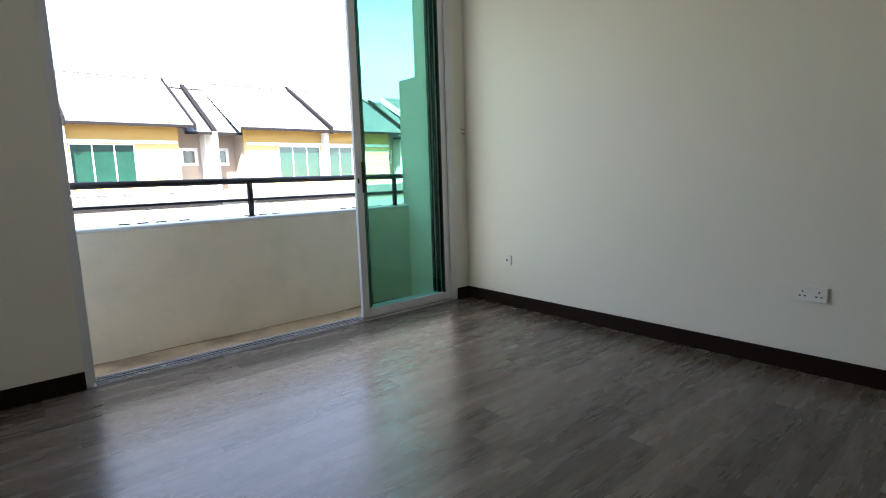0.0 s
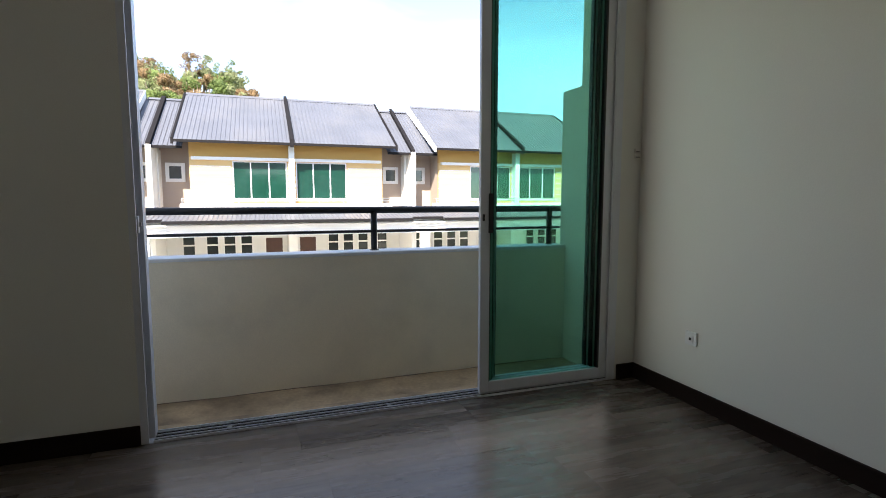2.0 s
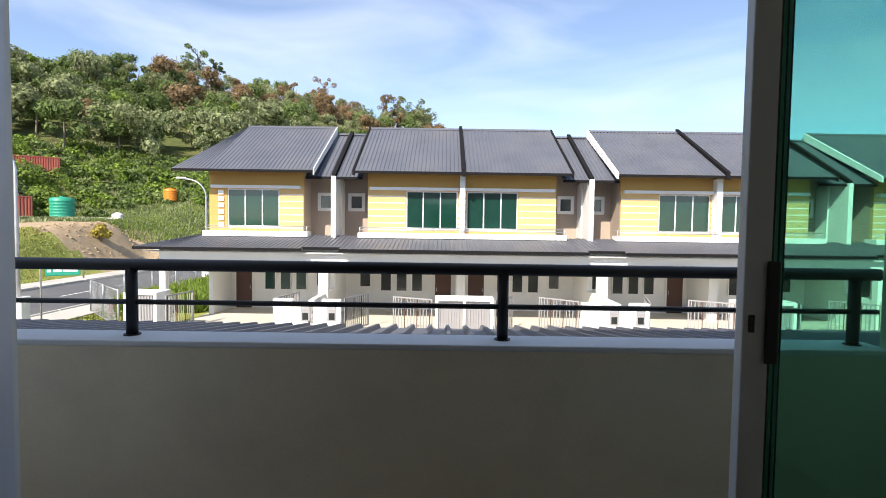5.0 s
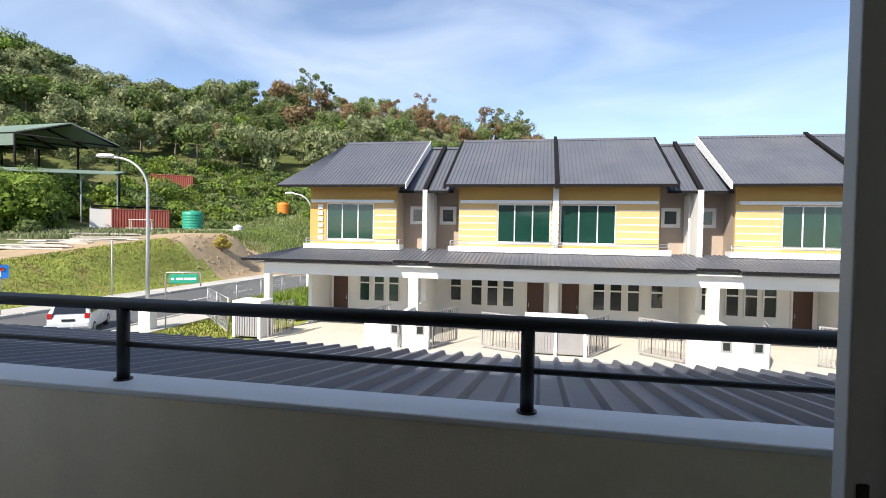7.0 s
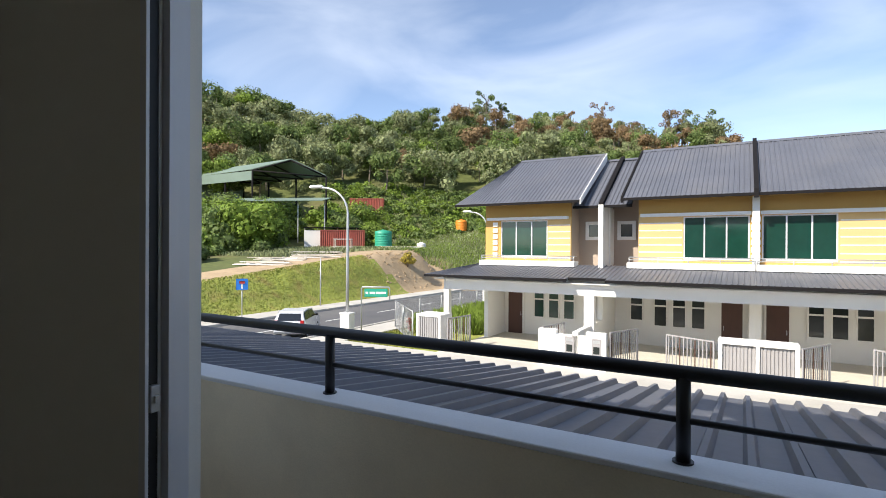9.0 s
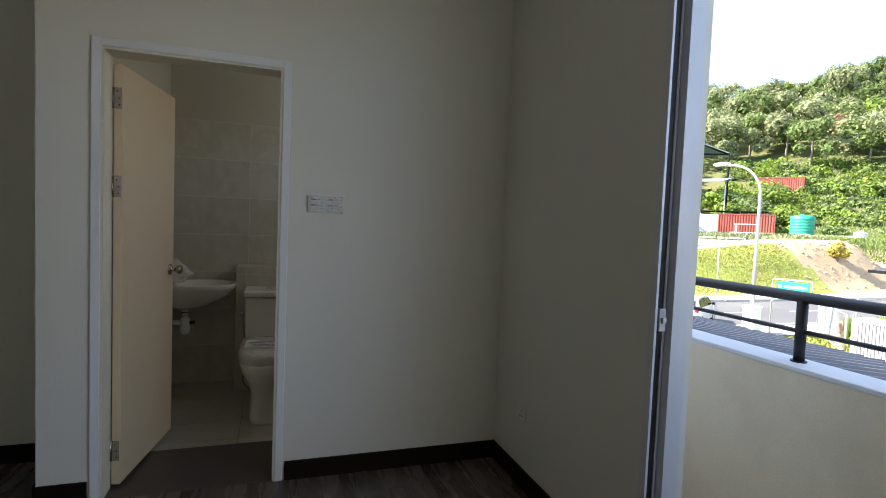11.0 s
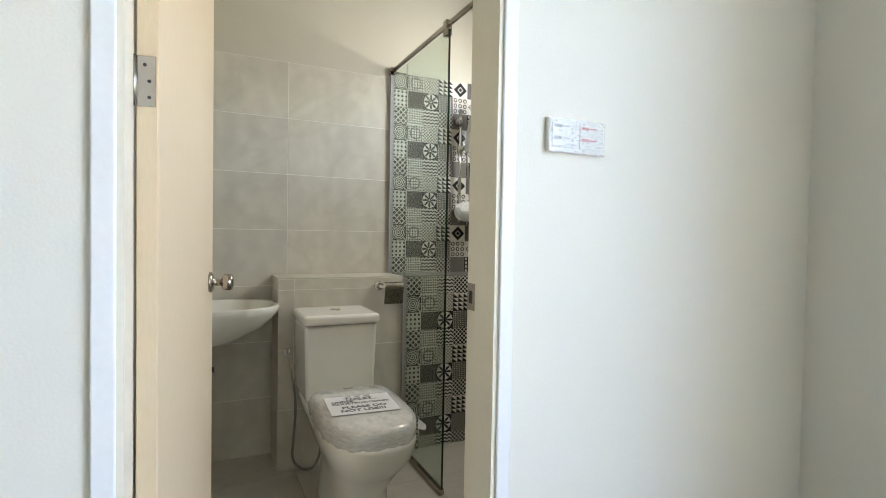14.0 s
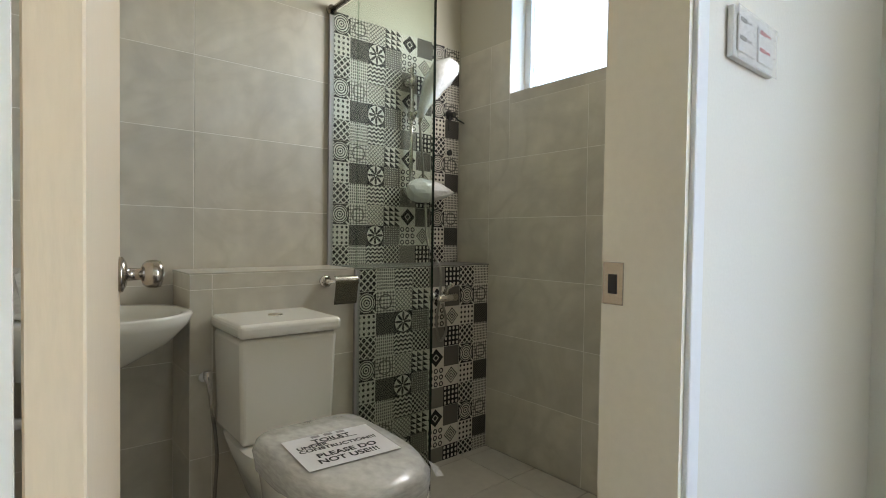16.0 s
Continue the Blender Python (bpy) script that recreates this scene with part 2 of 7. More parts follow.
def tube(bm, pts, radii, seg=12, caps=True):
    """A round bar along points; radii: one number or one per point."""
    pts = [Vector(p) for p in pts]
    if not hasattr(radii, "__len__"):
        radii = [radii] * len(pts)
    rings, up = [], None
    for i, p in enumerate(pts):
        d = (pts[min(i + 1, len(pts) - 1)] - pts[max(i - 1, 0)]).normalized()
        if up is None:
            up = d.orthogonal().normalized()
        a = (up - d * up.dot(d)).normalized()
        up = a
        b = d.cross(a)
        rings.append([bm.verts.new(p + (a * math.cos(2 * math.pi * k / seg) + b * math.sin(2 * math.pi * k / seg)) * radii[i]) for k in range(seg)])
    for r0, r1 in zip(rings, rings[1:]):
        for k in range(seg):
            f = bm.faces.new((r0[k], r0[(k + 1) % seg], r1[(k + 1) % seg], r1[k]))
            f.smooth = True
    if caps:
        bm.faces.new(rings[0][::-1])
        bm.faces.new(rings[-1])


def prism(bm, outline, axis, a, b):
    """A flat outline pushed along an axis (0 x, 1 y, 2 z) from a to b."""
    def at(p, d):
        q = [p[0], p[1]]
        q.insert(axis, d)
        return bm.verts.new(q)
    lo, hi = [at(p, a) for p in outline], [at(p, b) for p in outline]
    n = len(outline)
    for i in range(n):
        bm.faces.new((lo[i], lo[(i + 1) % n], hi[(i + 1) % n], hi[i]))
    bm.faces.new(lo[::-1])
    bm.faces.new(hi)
    bmesh.ops.recalc_face_normals(bm, faces=bm.faces[:])


def link(name, bm, mat, kind=""):
    me = bpy.data.meshes.new(name)
    bm.to_mesh(me)
    bm.free()
    for mm in (mat if isinstance(mat, (list, tuple)) else [mat]):
        me.materials.append(mm)
    ob = new(name, me)
    if kind:
        ob["kind"] = kind
    return ob


def part(name, bm, mat, parent, label=""):
    ob = link(name, bm, mat)
    ob.parent = parent
    if label:
        ob["label"] = label
    return ob


def thing(name, label, category, m=None, group="", kind=""):
    ob = new(name)
    if m is not None:
        ob.matrix_world = m
    return tagged(ob, label, category, group, kind)


def boxes(*rows):
    bm = bmesh.new()
    for r in rows:
        box(bm, *r)
    return bm


def shared(name, me, parent, m):
    ob = new(name, me)
    ob.parent = parent
    ob.matrix_basis = m
    return ob


def mesh_of(name, bm, mat):
    me = bpy.data.meshes.new(name)
    bm.to_mesh(me)
    bm.free()
    for mm in (mat if isinstance(mat, (list, tuple)) else [mat]):
        me.materials.append(mm)
    return me


# ---- the bedroom ----
XR, YB, CEIL = 4.12, -4.6, 3.05
XE = -0.52            # wall of the entrance recess
HEAD = 2.72           # head of the balcony door
SX0, SX1 = 1.24, 3.97
WT = 0.2
SD_IN = 0.124
# outer wall with the balcony door
tagged(link("wall_north", boxes((-2.25, -1.47, -0.042, 0.12, -0.2, CEIL + 0.2), (-1.47, -0.74, -0.042, 0.12, -0.2, 1.785), (-1.47, -0.74, -0.042, 0.12, 2.44, CEIL + 0.2),
                                (-0.74, -0.13, -0.042, 0.12, -0.2, CEIL + 0.2), (-0.13, SX0, 0.0, WT, -0.2, CEIL + 0.2), (SX0, SX1, 0.0, WT, HEAD, CEIL + 0.2),
                                (SX1, XR + 0.12, 0.0, WT, -0.2, CEIL + 0.2), (SX0, SX1, 0.0, WT, -0.2, -0.1005), (SX0, SX1, 0.0, SD_IN, -0.1, -0.0125)), M_WALL, "structure"), "cream painted plaster wall with a wide balcony opening", "wall")
tagged(link("wall_east", boxes((XR, XR + 0.12, YB, 0.0, -0.2, CEIL + 0.2)), M_WALL, "structure"), "plain cream painted plaster wall", "wall")
tagged(link("wall_south", boxes((XE - 0.12, XR + 0.12, YB - 0.12, YB, -0.2, CEIL + 0.2)), M_WALL, "structure"), "plain cream painted plaster wall", "wall")
DY0, DY1, DH = -2.009, -1.25, 2.09    # bathroom doorway
tagged(link("wall_west", boxes((-0.13, 0.0, DY1 + 0.03, -0.0005, -0.2, CEIL + 0.2), (-0.13, 0.0, -2.27, DY0 - 0.03, -0.2, CEIL + 0.2), (-0.13, 0.0, DY0 - 0.03, DY1 + 0.03, DH + 0.03, CEIL + 0.2)),
            M_WALL, "structure"), "cream painted plaster wall with the bathroom doorway", "wall")
tagged(link("wall_recess", boxes((XE, -0.13, -2.27, -2.15, -0.2, CEIL + 0.2), (XE - 0.12, XE, YB, -2.15, -0.2, CEIL + 0.2)), M_WALL, "structure"), "cream plaster wall of the entrance recess", "wall")
tagged(link("ceiling", boxes((-2.3, XR + 0.12, YB - 0.12, WT, CEIL + 0.0, CEIL + 0.15)), M_CEIL, "structure"), "plain white painted ceiling", "ceiling")
floor_ob = tagged(link("floor", boxes((XE, XR, YB, 0.0, -0.2, -0.006)), M_GAP, "structure"), "dark grey-brown vinyl plank floor with a dull sheen", "floor")

SKH, SKT = 0.1, 0.016
def skirting(x0, x1, y0, y1):
    bm = bmesh.new()
    soft_box(bm, x0, x1, y0, y1, 0.0, SKH, 0.004, 2)
    tagged(link("baseboard", bm, M_SKIRT, "structure"), "dark brown wooden skirting board", "skirting")
skirting(0.0, SX0, -SKT, -0.001)
skirting(SX1 + 0.01, XR - SKT, -SKT, -0.001)
skirting(XR - SKT, XR - 0.001, YB, 0.0)
skirting(0.001, SKT, DY1 + 0.06, -SKT)
skirting(0.001, SKT, -2.27, DY0 - 0.06)
skirting(XE, 0.0, -2.27 - SKT, -2.271)
skirting(XE + 0.001, XE + SKT, YB, -2.27 - SKT)
skirting(XE, XR, YB + 0.001, YB + SKT)

# ---- sliding door of three leaves, all pushed to one side ----
slider = thing("sliding_door", "aluminium sliding door with green tinted glass, leaves stacked open", "sliding door", pose(0, 0, 0))
SD = 0.125            # depth of the frame and its tracks
bm = boxes((SX0, SX0 + 0.012, 0.0, SD, 0.0, HEAD), (SX0 + 0.012, SX0 + 0.032, 0.0, 0.01, 0.0, HEAD), (SX0 + 0.012, SX0 + 0.05, 0.06, SD, 0.0, HEAD),
           (SX1 - 0.05, SX1, 0.0, SD, 0.0, HEAD), (SX0 + 0.051, SX1 - 0.05, 0.0, SD, HEAD - 0.05, HEAD))
for y in (0.006, 0.05):
    box(bm, SX1 - 0.062, SX1 - 0.05, y - 0.004, y + 0.004, 0.0, HEAD - 0.05)
box(bm, SX0 + 0.012, SX0 + 0.02, 0.046, 0.054, 0.0, HEAD - 0.05)
part("frame", bm, M_ALU, slider)
bm = boxes((SX0, SX1, 0.0, SD, -0.012, 0.002))
for y in (0.003, 0.03, 0.066, 0.102, SD - 0.003):
    box(bm, SX0 + 0.051, SX1, y - 0.0025, y + 0.0025, 0.002, 0.013)
part("track", bm, M_ALU, slider)
# near-black strips between the rails: the shade of the grooves as colour
bm = bmesh.new()
for y0_, y1_ in ((0.006, 0.027), (0.033, 0.063), (0.069, 0.099), (0.105, SD - 0.006)):
    box(bm, SX0 + 0.051, SX1 - 0.004, y0_, y1_, 0.0022, 0.008)
part("track_shadow_gap", bm, M_TRACK, slider)
for x in (1.62, 2.46):
    part("track_screw", boxes((x, x + 0.022, 0.034, 0.062, 0.0081, 0.0115)), M_STEEL, slider)
# black lining of the jamb recess, standing in for the shade inside it
bm = boxes((SX0 + 0.0121, SX0 + 0.016, 0.0102, 0.0458, 0.0, HEAD - 0.05))
part("gasket", bm, M_ALU_DARK, slider)
bm = bmesh.new()
soft_box(bm, SX0 + 0.0162, SX0 + 0.038, 0.014, 0.042, 1.02, 1.1, 0.003)
box(bm, SX0 + 0.038, SX0 + 0.048, 0.022, 0.036, 1.05, 1.07)
part("keeper", bm, M_STEEL, slider, "small metal lock keeper")
LX0 = 3.015
for i, y in enumerate((0.03, 0.066, 0.102)):
    x0, x1, w = LX0 + 0.036 * i, SX1 - 0.055 - 0.022 * i, 0.06
    bm = bmesh.new()
    soft_box(bm, x0, x0 + w, y - 0.0155, y + 0.0155, 0.018, HEAD - 0.06, 0.003)
    soft_box(bm, x1 - w, x1, y - 0.0155, y + 0.0155, 0.018, HEAD - 0.06, 0.003)
    soft_box(bm, x0 + w, x1 - w, y - 0.0145, y + 0.0145, 0.018, 0.085, 0.003)
    soft_box(bm, x0 + w, x1 - w, y - 0.0145, y + 0.0145, HEAD - 0.12, HEAD - 0.06, 0.003)
    leaf = part("leaf", bm, M_ALU, slider)
    pane = part("pane", boxes((x0 + w - 0.005, x1 - w + 0.005, y - 0.003, y + 0.003, 0.08, HEAD - 0.115)), M_GLASS_GREEN if i == 0 else M_GLASS_CLEAR, leaf, "green tinted glass pane")
    pane.visible_shadow = False
    if i == 0:
        bm = bmesh.new()
        soft_box(bm, x0 + w - 0.012, x0 + w + 0.016, y - 0.0245, y - 0.0155, 0.98, 1.21, 0.004)
        part("pull_handle", bm, M_ALU_DARK, leaf, "black recessed pull handle")
        bm = bmesh.new()
        soft_box(bm, x0 + 0.012, x0 + 0.026, y - 0.0185, y - 0.0152, 1.05, 1.09, 0.002)
        part("keyhole", bm, M_ALU_DARK, leaf)
    bm = boxes((x0 + w - 0.001, x0 + w + 0.004, y - 0.0138, y + 0.0138, 0.085, HEAD - 0.12), (x1 - w - 0.012, x1 - w, y - 0.0152, y + 0.0152, 0.085, HEAD - 0.12))
    part("gasket", bm, M_ALU_DARK, leaf)

tagged(link("door_sill_outer", boxes((SX0 - 0.001, SX1 + 0.001, SD + 0.0005, WT + 0.012, -0.1, -0.004)), M_CEMENT, "structure"), "rough cement sill outside the sliding door", "sill")

# ---- balcony ----
BF = -0.15
PY0, PY1, PZ = 0.925, 1.115, 0.8
BX0 = -0.35
tagged(link("balcony_floor", boxes((BX0, XR + 0.1, WT, PY1, -0.35, BF)), M_CEMENT, "structure"), "stained bare cement balcony floor", "floor")
bm = boxes((BX0, XR + 0.05, PY0, PY1, BF - 0.2, PZ - 0.025), (BX0, BX0 + 0.15, WT, PY0, BF - 0.2, PZ - 0.025))
parapet = tagged(link("balcony_parapet", bm, M_BALC, "structure"), "cream painted solid balcony parapet", "parapet")
bm = bmesh.new()
soft_box(bm, BX0 - 0.004, XR + 0.05, PY0 - 0.003, PY1 + 0.004, PZ - 0.025, PZ, 0.006)
soft_box(bm, BX0 - 0.004, BX0 + 0.153, WT, PY0 - 0.003, PZ - 0.025, PZ, 0.006)
part("cap", bm, M_BALC_SKYLIT, parapet, "top of the parapet, coloured sky-lit white")
# thin brown fillet of uneven width where the parapet meets the floor
M_FOOT_LINE = material("foot_line_brown", (0.19, 0.135, 0.085), 0.9, vary=0.5, scale=5, grain=40, bump=0.4)
bm = bmesh.new()
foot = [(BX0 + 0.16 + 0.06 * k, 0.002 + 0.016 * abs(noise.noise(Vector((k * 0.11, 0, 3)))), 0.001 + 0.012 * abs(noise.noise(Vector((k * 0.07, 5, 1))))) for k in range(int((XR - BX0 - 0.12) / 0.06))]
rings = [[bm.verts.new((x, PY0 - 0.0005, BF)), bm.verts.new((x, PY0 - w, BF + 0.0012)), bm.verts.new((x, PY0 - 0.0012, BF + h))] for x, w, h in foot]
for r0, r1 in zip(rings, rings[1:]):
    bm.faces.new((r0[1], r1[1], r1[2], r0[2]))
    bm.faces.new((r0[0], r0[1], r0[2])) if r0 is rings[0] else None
part("damp_line", bm, M_FOOT_LINE, parapet, "thin uneven brown line along the foot of the parapet")
prism_bm = bmesh.new()
prism(prism_bm, [(WT, -0.4), (1.3, -0.4), (1.3, 0.45), (1.0, 0.8), (1.0, 2.04), (0.74, 2.04), (0.74, 4.0), (WT, 4.0)], 0, XR + 0.05, XR + 0.25)
tagged(link("balcony_side_wall", prism_bm, M_BALC, "structure"), "cream plaster dividing wall with a stepped top", "wall")

rail = thing("balcony_rail", "black painted round steel balcony rail on posts", "railing", pose(0, 1.03, PZ))
bm = bmesh.new()
tube(bm, [(BX0 + 0.05, 0, 0.297), (XR + 0.06, 0, 0.297)], 0.0255, 14)
part("top_rail", bm, M_BLACK, rail)
bm = bmesh.new()
tube(bm, [(BX0 + 0.05, 0, 0.14), (XR + 0.06, 0, 0.14)], 0.011, 10)
part("lower_rail", bm, M_BLACK, rail)
for x in (-0.2, 1.035, 2.6, 4.08):
    bm = bmesh.new()
    tube(bm, [(x, 0, 0.0), (x, 0, 0.285)], 0.0235, 14)
    tube(bm, [(x, 0, 0.0), (x, 0, 0.006)], 0.034, 14)
    part("post", bm, M_BLACK, rail)


# ---- the land: one sheet out to the horizon ----
GZ = -2.9
def smooth(a, b, v):
    t = np.clip((v - a) / (b - a), 0, 1)
    return t * t * (3 - 2 * t)


def bank_top(y):
    """Height of the top of the turf bank along the side road."""
    return -1.35 + 2.6 * smooth(10, 50, y)


def land(x, y):
    x, y = np.asarray(x, float), np.asarray(y, float)
    z = np.full(np.broadcast(x, y).shape, GZ - 0.03)
    far = np.hypot(x - 2, y)
    # turf bank, then the upper ground behind it
    bank = smooth(-24.6, -29.5, x) * smooth(-25, -10, y) * (1 - smooth(47, 52, y))
    z = z + bank * (bank_top(y) - GZ)
    behind = smooth(-20.0, -34.0, x) * smooth(44, 52, y) + (1 - smooth(-22, -12, x)) * 0
    z = np.maximum(z, GZ - 0.03 + behind * (1.35 - GZ))
    # rising ground and the wooded hill
    z = z + smooth(-22, -34, x) * smooth(60, 78, y) * 2.6 + smooth(-50, -66, x) * smooth(40, 70, far) * 2.2
    side = 1 - 0.36 * smooth(-0.16, 0.12, np.arctan2(x - 2, np.maximum(y, 1)))
    hill = 33 * smooth(72, 175, far) * side * smooth(-60, 30, y + 0.35 * np.abs(x))
    bumps = 2.5 * np.sin(x * 0.045 + 1.0) * np.sin(y * 0.05) + 1.8 * np.sin(x * 0.11 - y * 0.07)
    ridge = np.interp(np.degrees(np.arctan2(x - 2, np.maximum(y, 1))), [-60, -52, -47, -44, -39, -34, -28, -16, -2.5, 1.5], [3, 5, -1, -6, -7, -2, 3, 2, 3.5, -7])
    return z + hill + ridge * smooth(105, 165, far) + bumps * smooth(85, 140, far) * smooth(-40, 40, y)


def axis_steps(rows):
    out = []
    for a, b, n in rows:
        out += list(np.linspace(a, b, n, endpoint=False))
    return out
xs = axis_steps([(-900, -220, 14), (-220, -60, 50), (-60, -14, 60), (-14, 60, 36), (60, 220, 24), (220, 901, 12)]) + [900]
ys = axis_steps([(-600, -30, 10), (-30, 8, 20), (8, 60, 60), (60, 220, 60), (220, 901, 12)]) + [900]
gx, gy = np.meshgrid(xs, ys)
gz = land(gx, gy)
nx = len(xs)
verts = np.stack([gx.ravel(), gy.ravel(), gz.ravel()], 1)
faces = [(j * nx + i, j * nx + i + 1, (j + 1) * nx + i + 1, (j + 1) * nx + i) for j in range(len(ys) - 1) for i in range(nx - 1)]
me = bpy.data.meshes.new("ground")
me.from_pydata(verts.tolist(), [], faces)
for mm in (M_SCRUB, M_TURF, M_EARTH):
    me.materials.append(mm)
for p in me.polygons:
    c = p.center
    if -29.6 < c.x < -24 and -25 < c.y < 39.5 + 0.5 * (c.x + 27):
        p.material_index = 1
    elif -35 < c.x <= -29.6 and -25 < c.y < 49:
        p.material_index = 2
    elif -30 < c.x < -20 and 37 <= c.y < 54:
        p.material_index = 2
    elif c.x > -14.2 and c.y < 24 and c.y > 17:
        p.material_index = 1
    p.use_smooth = True
ground = new("ground", me)
tagged(ground, "grassy scrub ground rising to a wooded hillside", "ground", "", "structure")

# roads and pavements
def slab(name, label, cat, mat, *rows):
    return tagged(link(name, boxes(*rows), mat, "structure"), label, cat)
slab("road", "grey asphalt side road and housing street", "road", M_ASPHALT, (-22.2, -15.2, -60, 120, GZ - 0.3, GZ - 0.012), (-15.2, 80, 6.5, 15.6, GZ - 0.3, GZ - 0.012))
slab("pavement_far", "pale concrete pavement below the turf bank", "pavement", M_PAVE, (-24.4, -22.35, -60, 46, GZ - 0.3, GZ + 0.1))
slab("pavement_near", "pale concrete pavement beside the road", "pavement", M_PAVE, (-15.0, -13.2, 15.8, 46, GZ - 0.3, GZ + 0.08), (-13.2, 80, 15.8, 17.4, GZ - 0.3, GZ + 0.08))
slab("driveway", "sunlit pale cement car porch floor", "driveway", M_DRIVE, (-8.4, 80, 17.4, 24.3, GZ - 0.3, GZ + 0.02))
kerb = thing("kerb", "grey concrete road kerb", "kerb", pose(0, 0, 0), "", "structure")
bm = bmesh.new()
soft_box(bm, 0, 0.15, 0, 1.94, -0.25, 0.14, 0.02, 1)
kerb_me = mesh_of("kerb_stone", bm, M_PAVE)
for i in range(30):
    shared("kerb_stone", kerb_me, kerb, pose(-22.35, -12 + 2.0 * i, GZ))
    shared("kerb_stone", kerb_me, kerb, pose(-15.15, 16 + 2.0 * i, GZ))
mark = thing("road_marking", "white dashed centre line on asphalt", "road marking", pose(-18.7, 0, GZ - 0.008), "", "structure")
bm = boxes((-0.06, 0.06, 0, 2.4, 0, 0.004))
dash = mesh_of("dash", bm, M_MARK)
for i in range(14):
    shared("dash", dash, mark, pose(0, -8 + 5.0 * i, 0))


# ---- ribbed metal roofing ----
def ribbed(x0, x1, y0, z0, y1, z1, pitch=0.18, rib=0.03, thick=0.035, left_cut=0.0):
    """A roof slope from the eave (y0, z0) up to (y1, z1), its ribs running up the slope. left_cut: how far a hip cuts the upper edge on the low-x side."""
    bm = bmesh.new()
    n = max(1, round((x1 - x0) / pitch))
    p = (x1 - x0) / n
    prof = []
    for i in range(n):
        a = x0 + i * p
        prof += [(a, 0), (a + p * 0.62, 0), (a + p * 0.72, rib), (a + p * 0.88, rib), (a + p * 0.98, 0)]
    prof.append((x1, 0))
    rows = []
    for y, z, cut, dz in ((y0, z0, 0, 0), (y1, z1, left_cut, 0)):
        rows.append([bm.verts.new((max(x, x0 + cut), y, z + h)) for x, h in prof])
    low = [[bm.verts.new((max(x, x0 + c), y, z - thick)) for x in (x0, x1)] for y, z, c in ((y0, z0, 0), (y1, z1, left_cut))]
    for i in range(len(prof) - 1):
        bm.faces.new((rows[0][i], rows[0][i + 1], rows[1][i + 1], rows[1][i]))
    bm.faces.new((low[0][1], low[0][0], low[1][0], low[1][1]))
    bm.faces.new([low[0][0], low[0][1]] + rows[0][::-1])
    bm.faces.new([low[1][1], low[1][0]] + rows[1])
    bm.faces.new((low[0][0], rows[0][0], rows[1][0], low[1][0]))
    bm.faces.new((low[0][1], low[1][1], rows[1][-1], rows[0][-1]))
    return bm


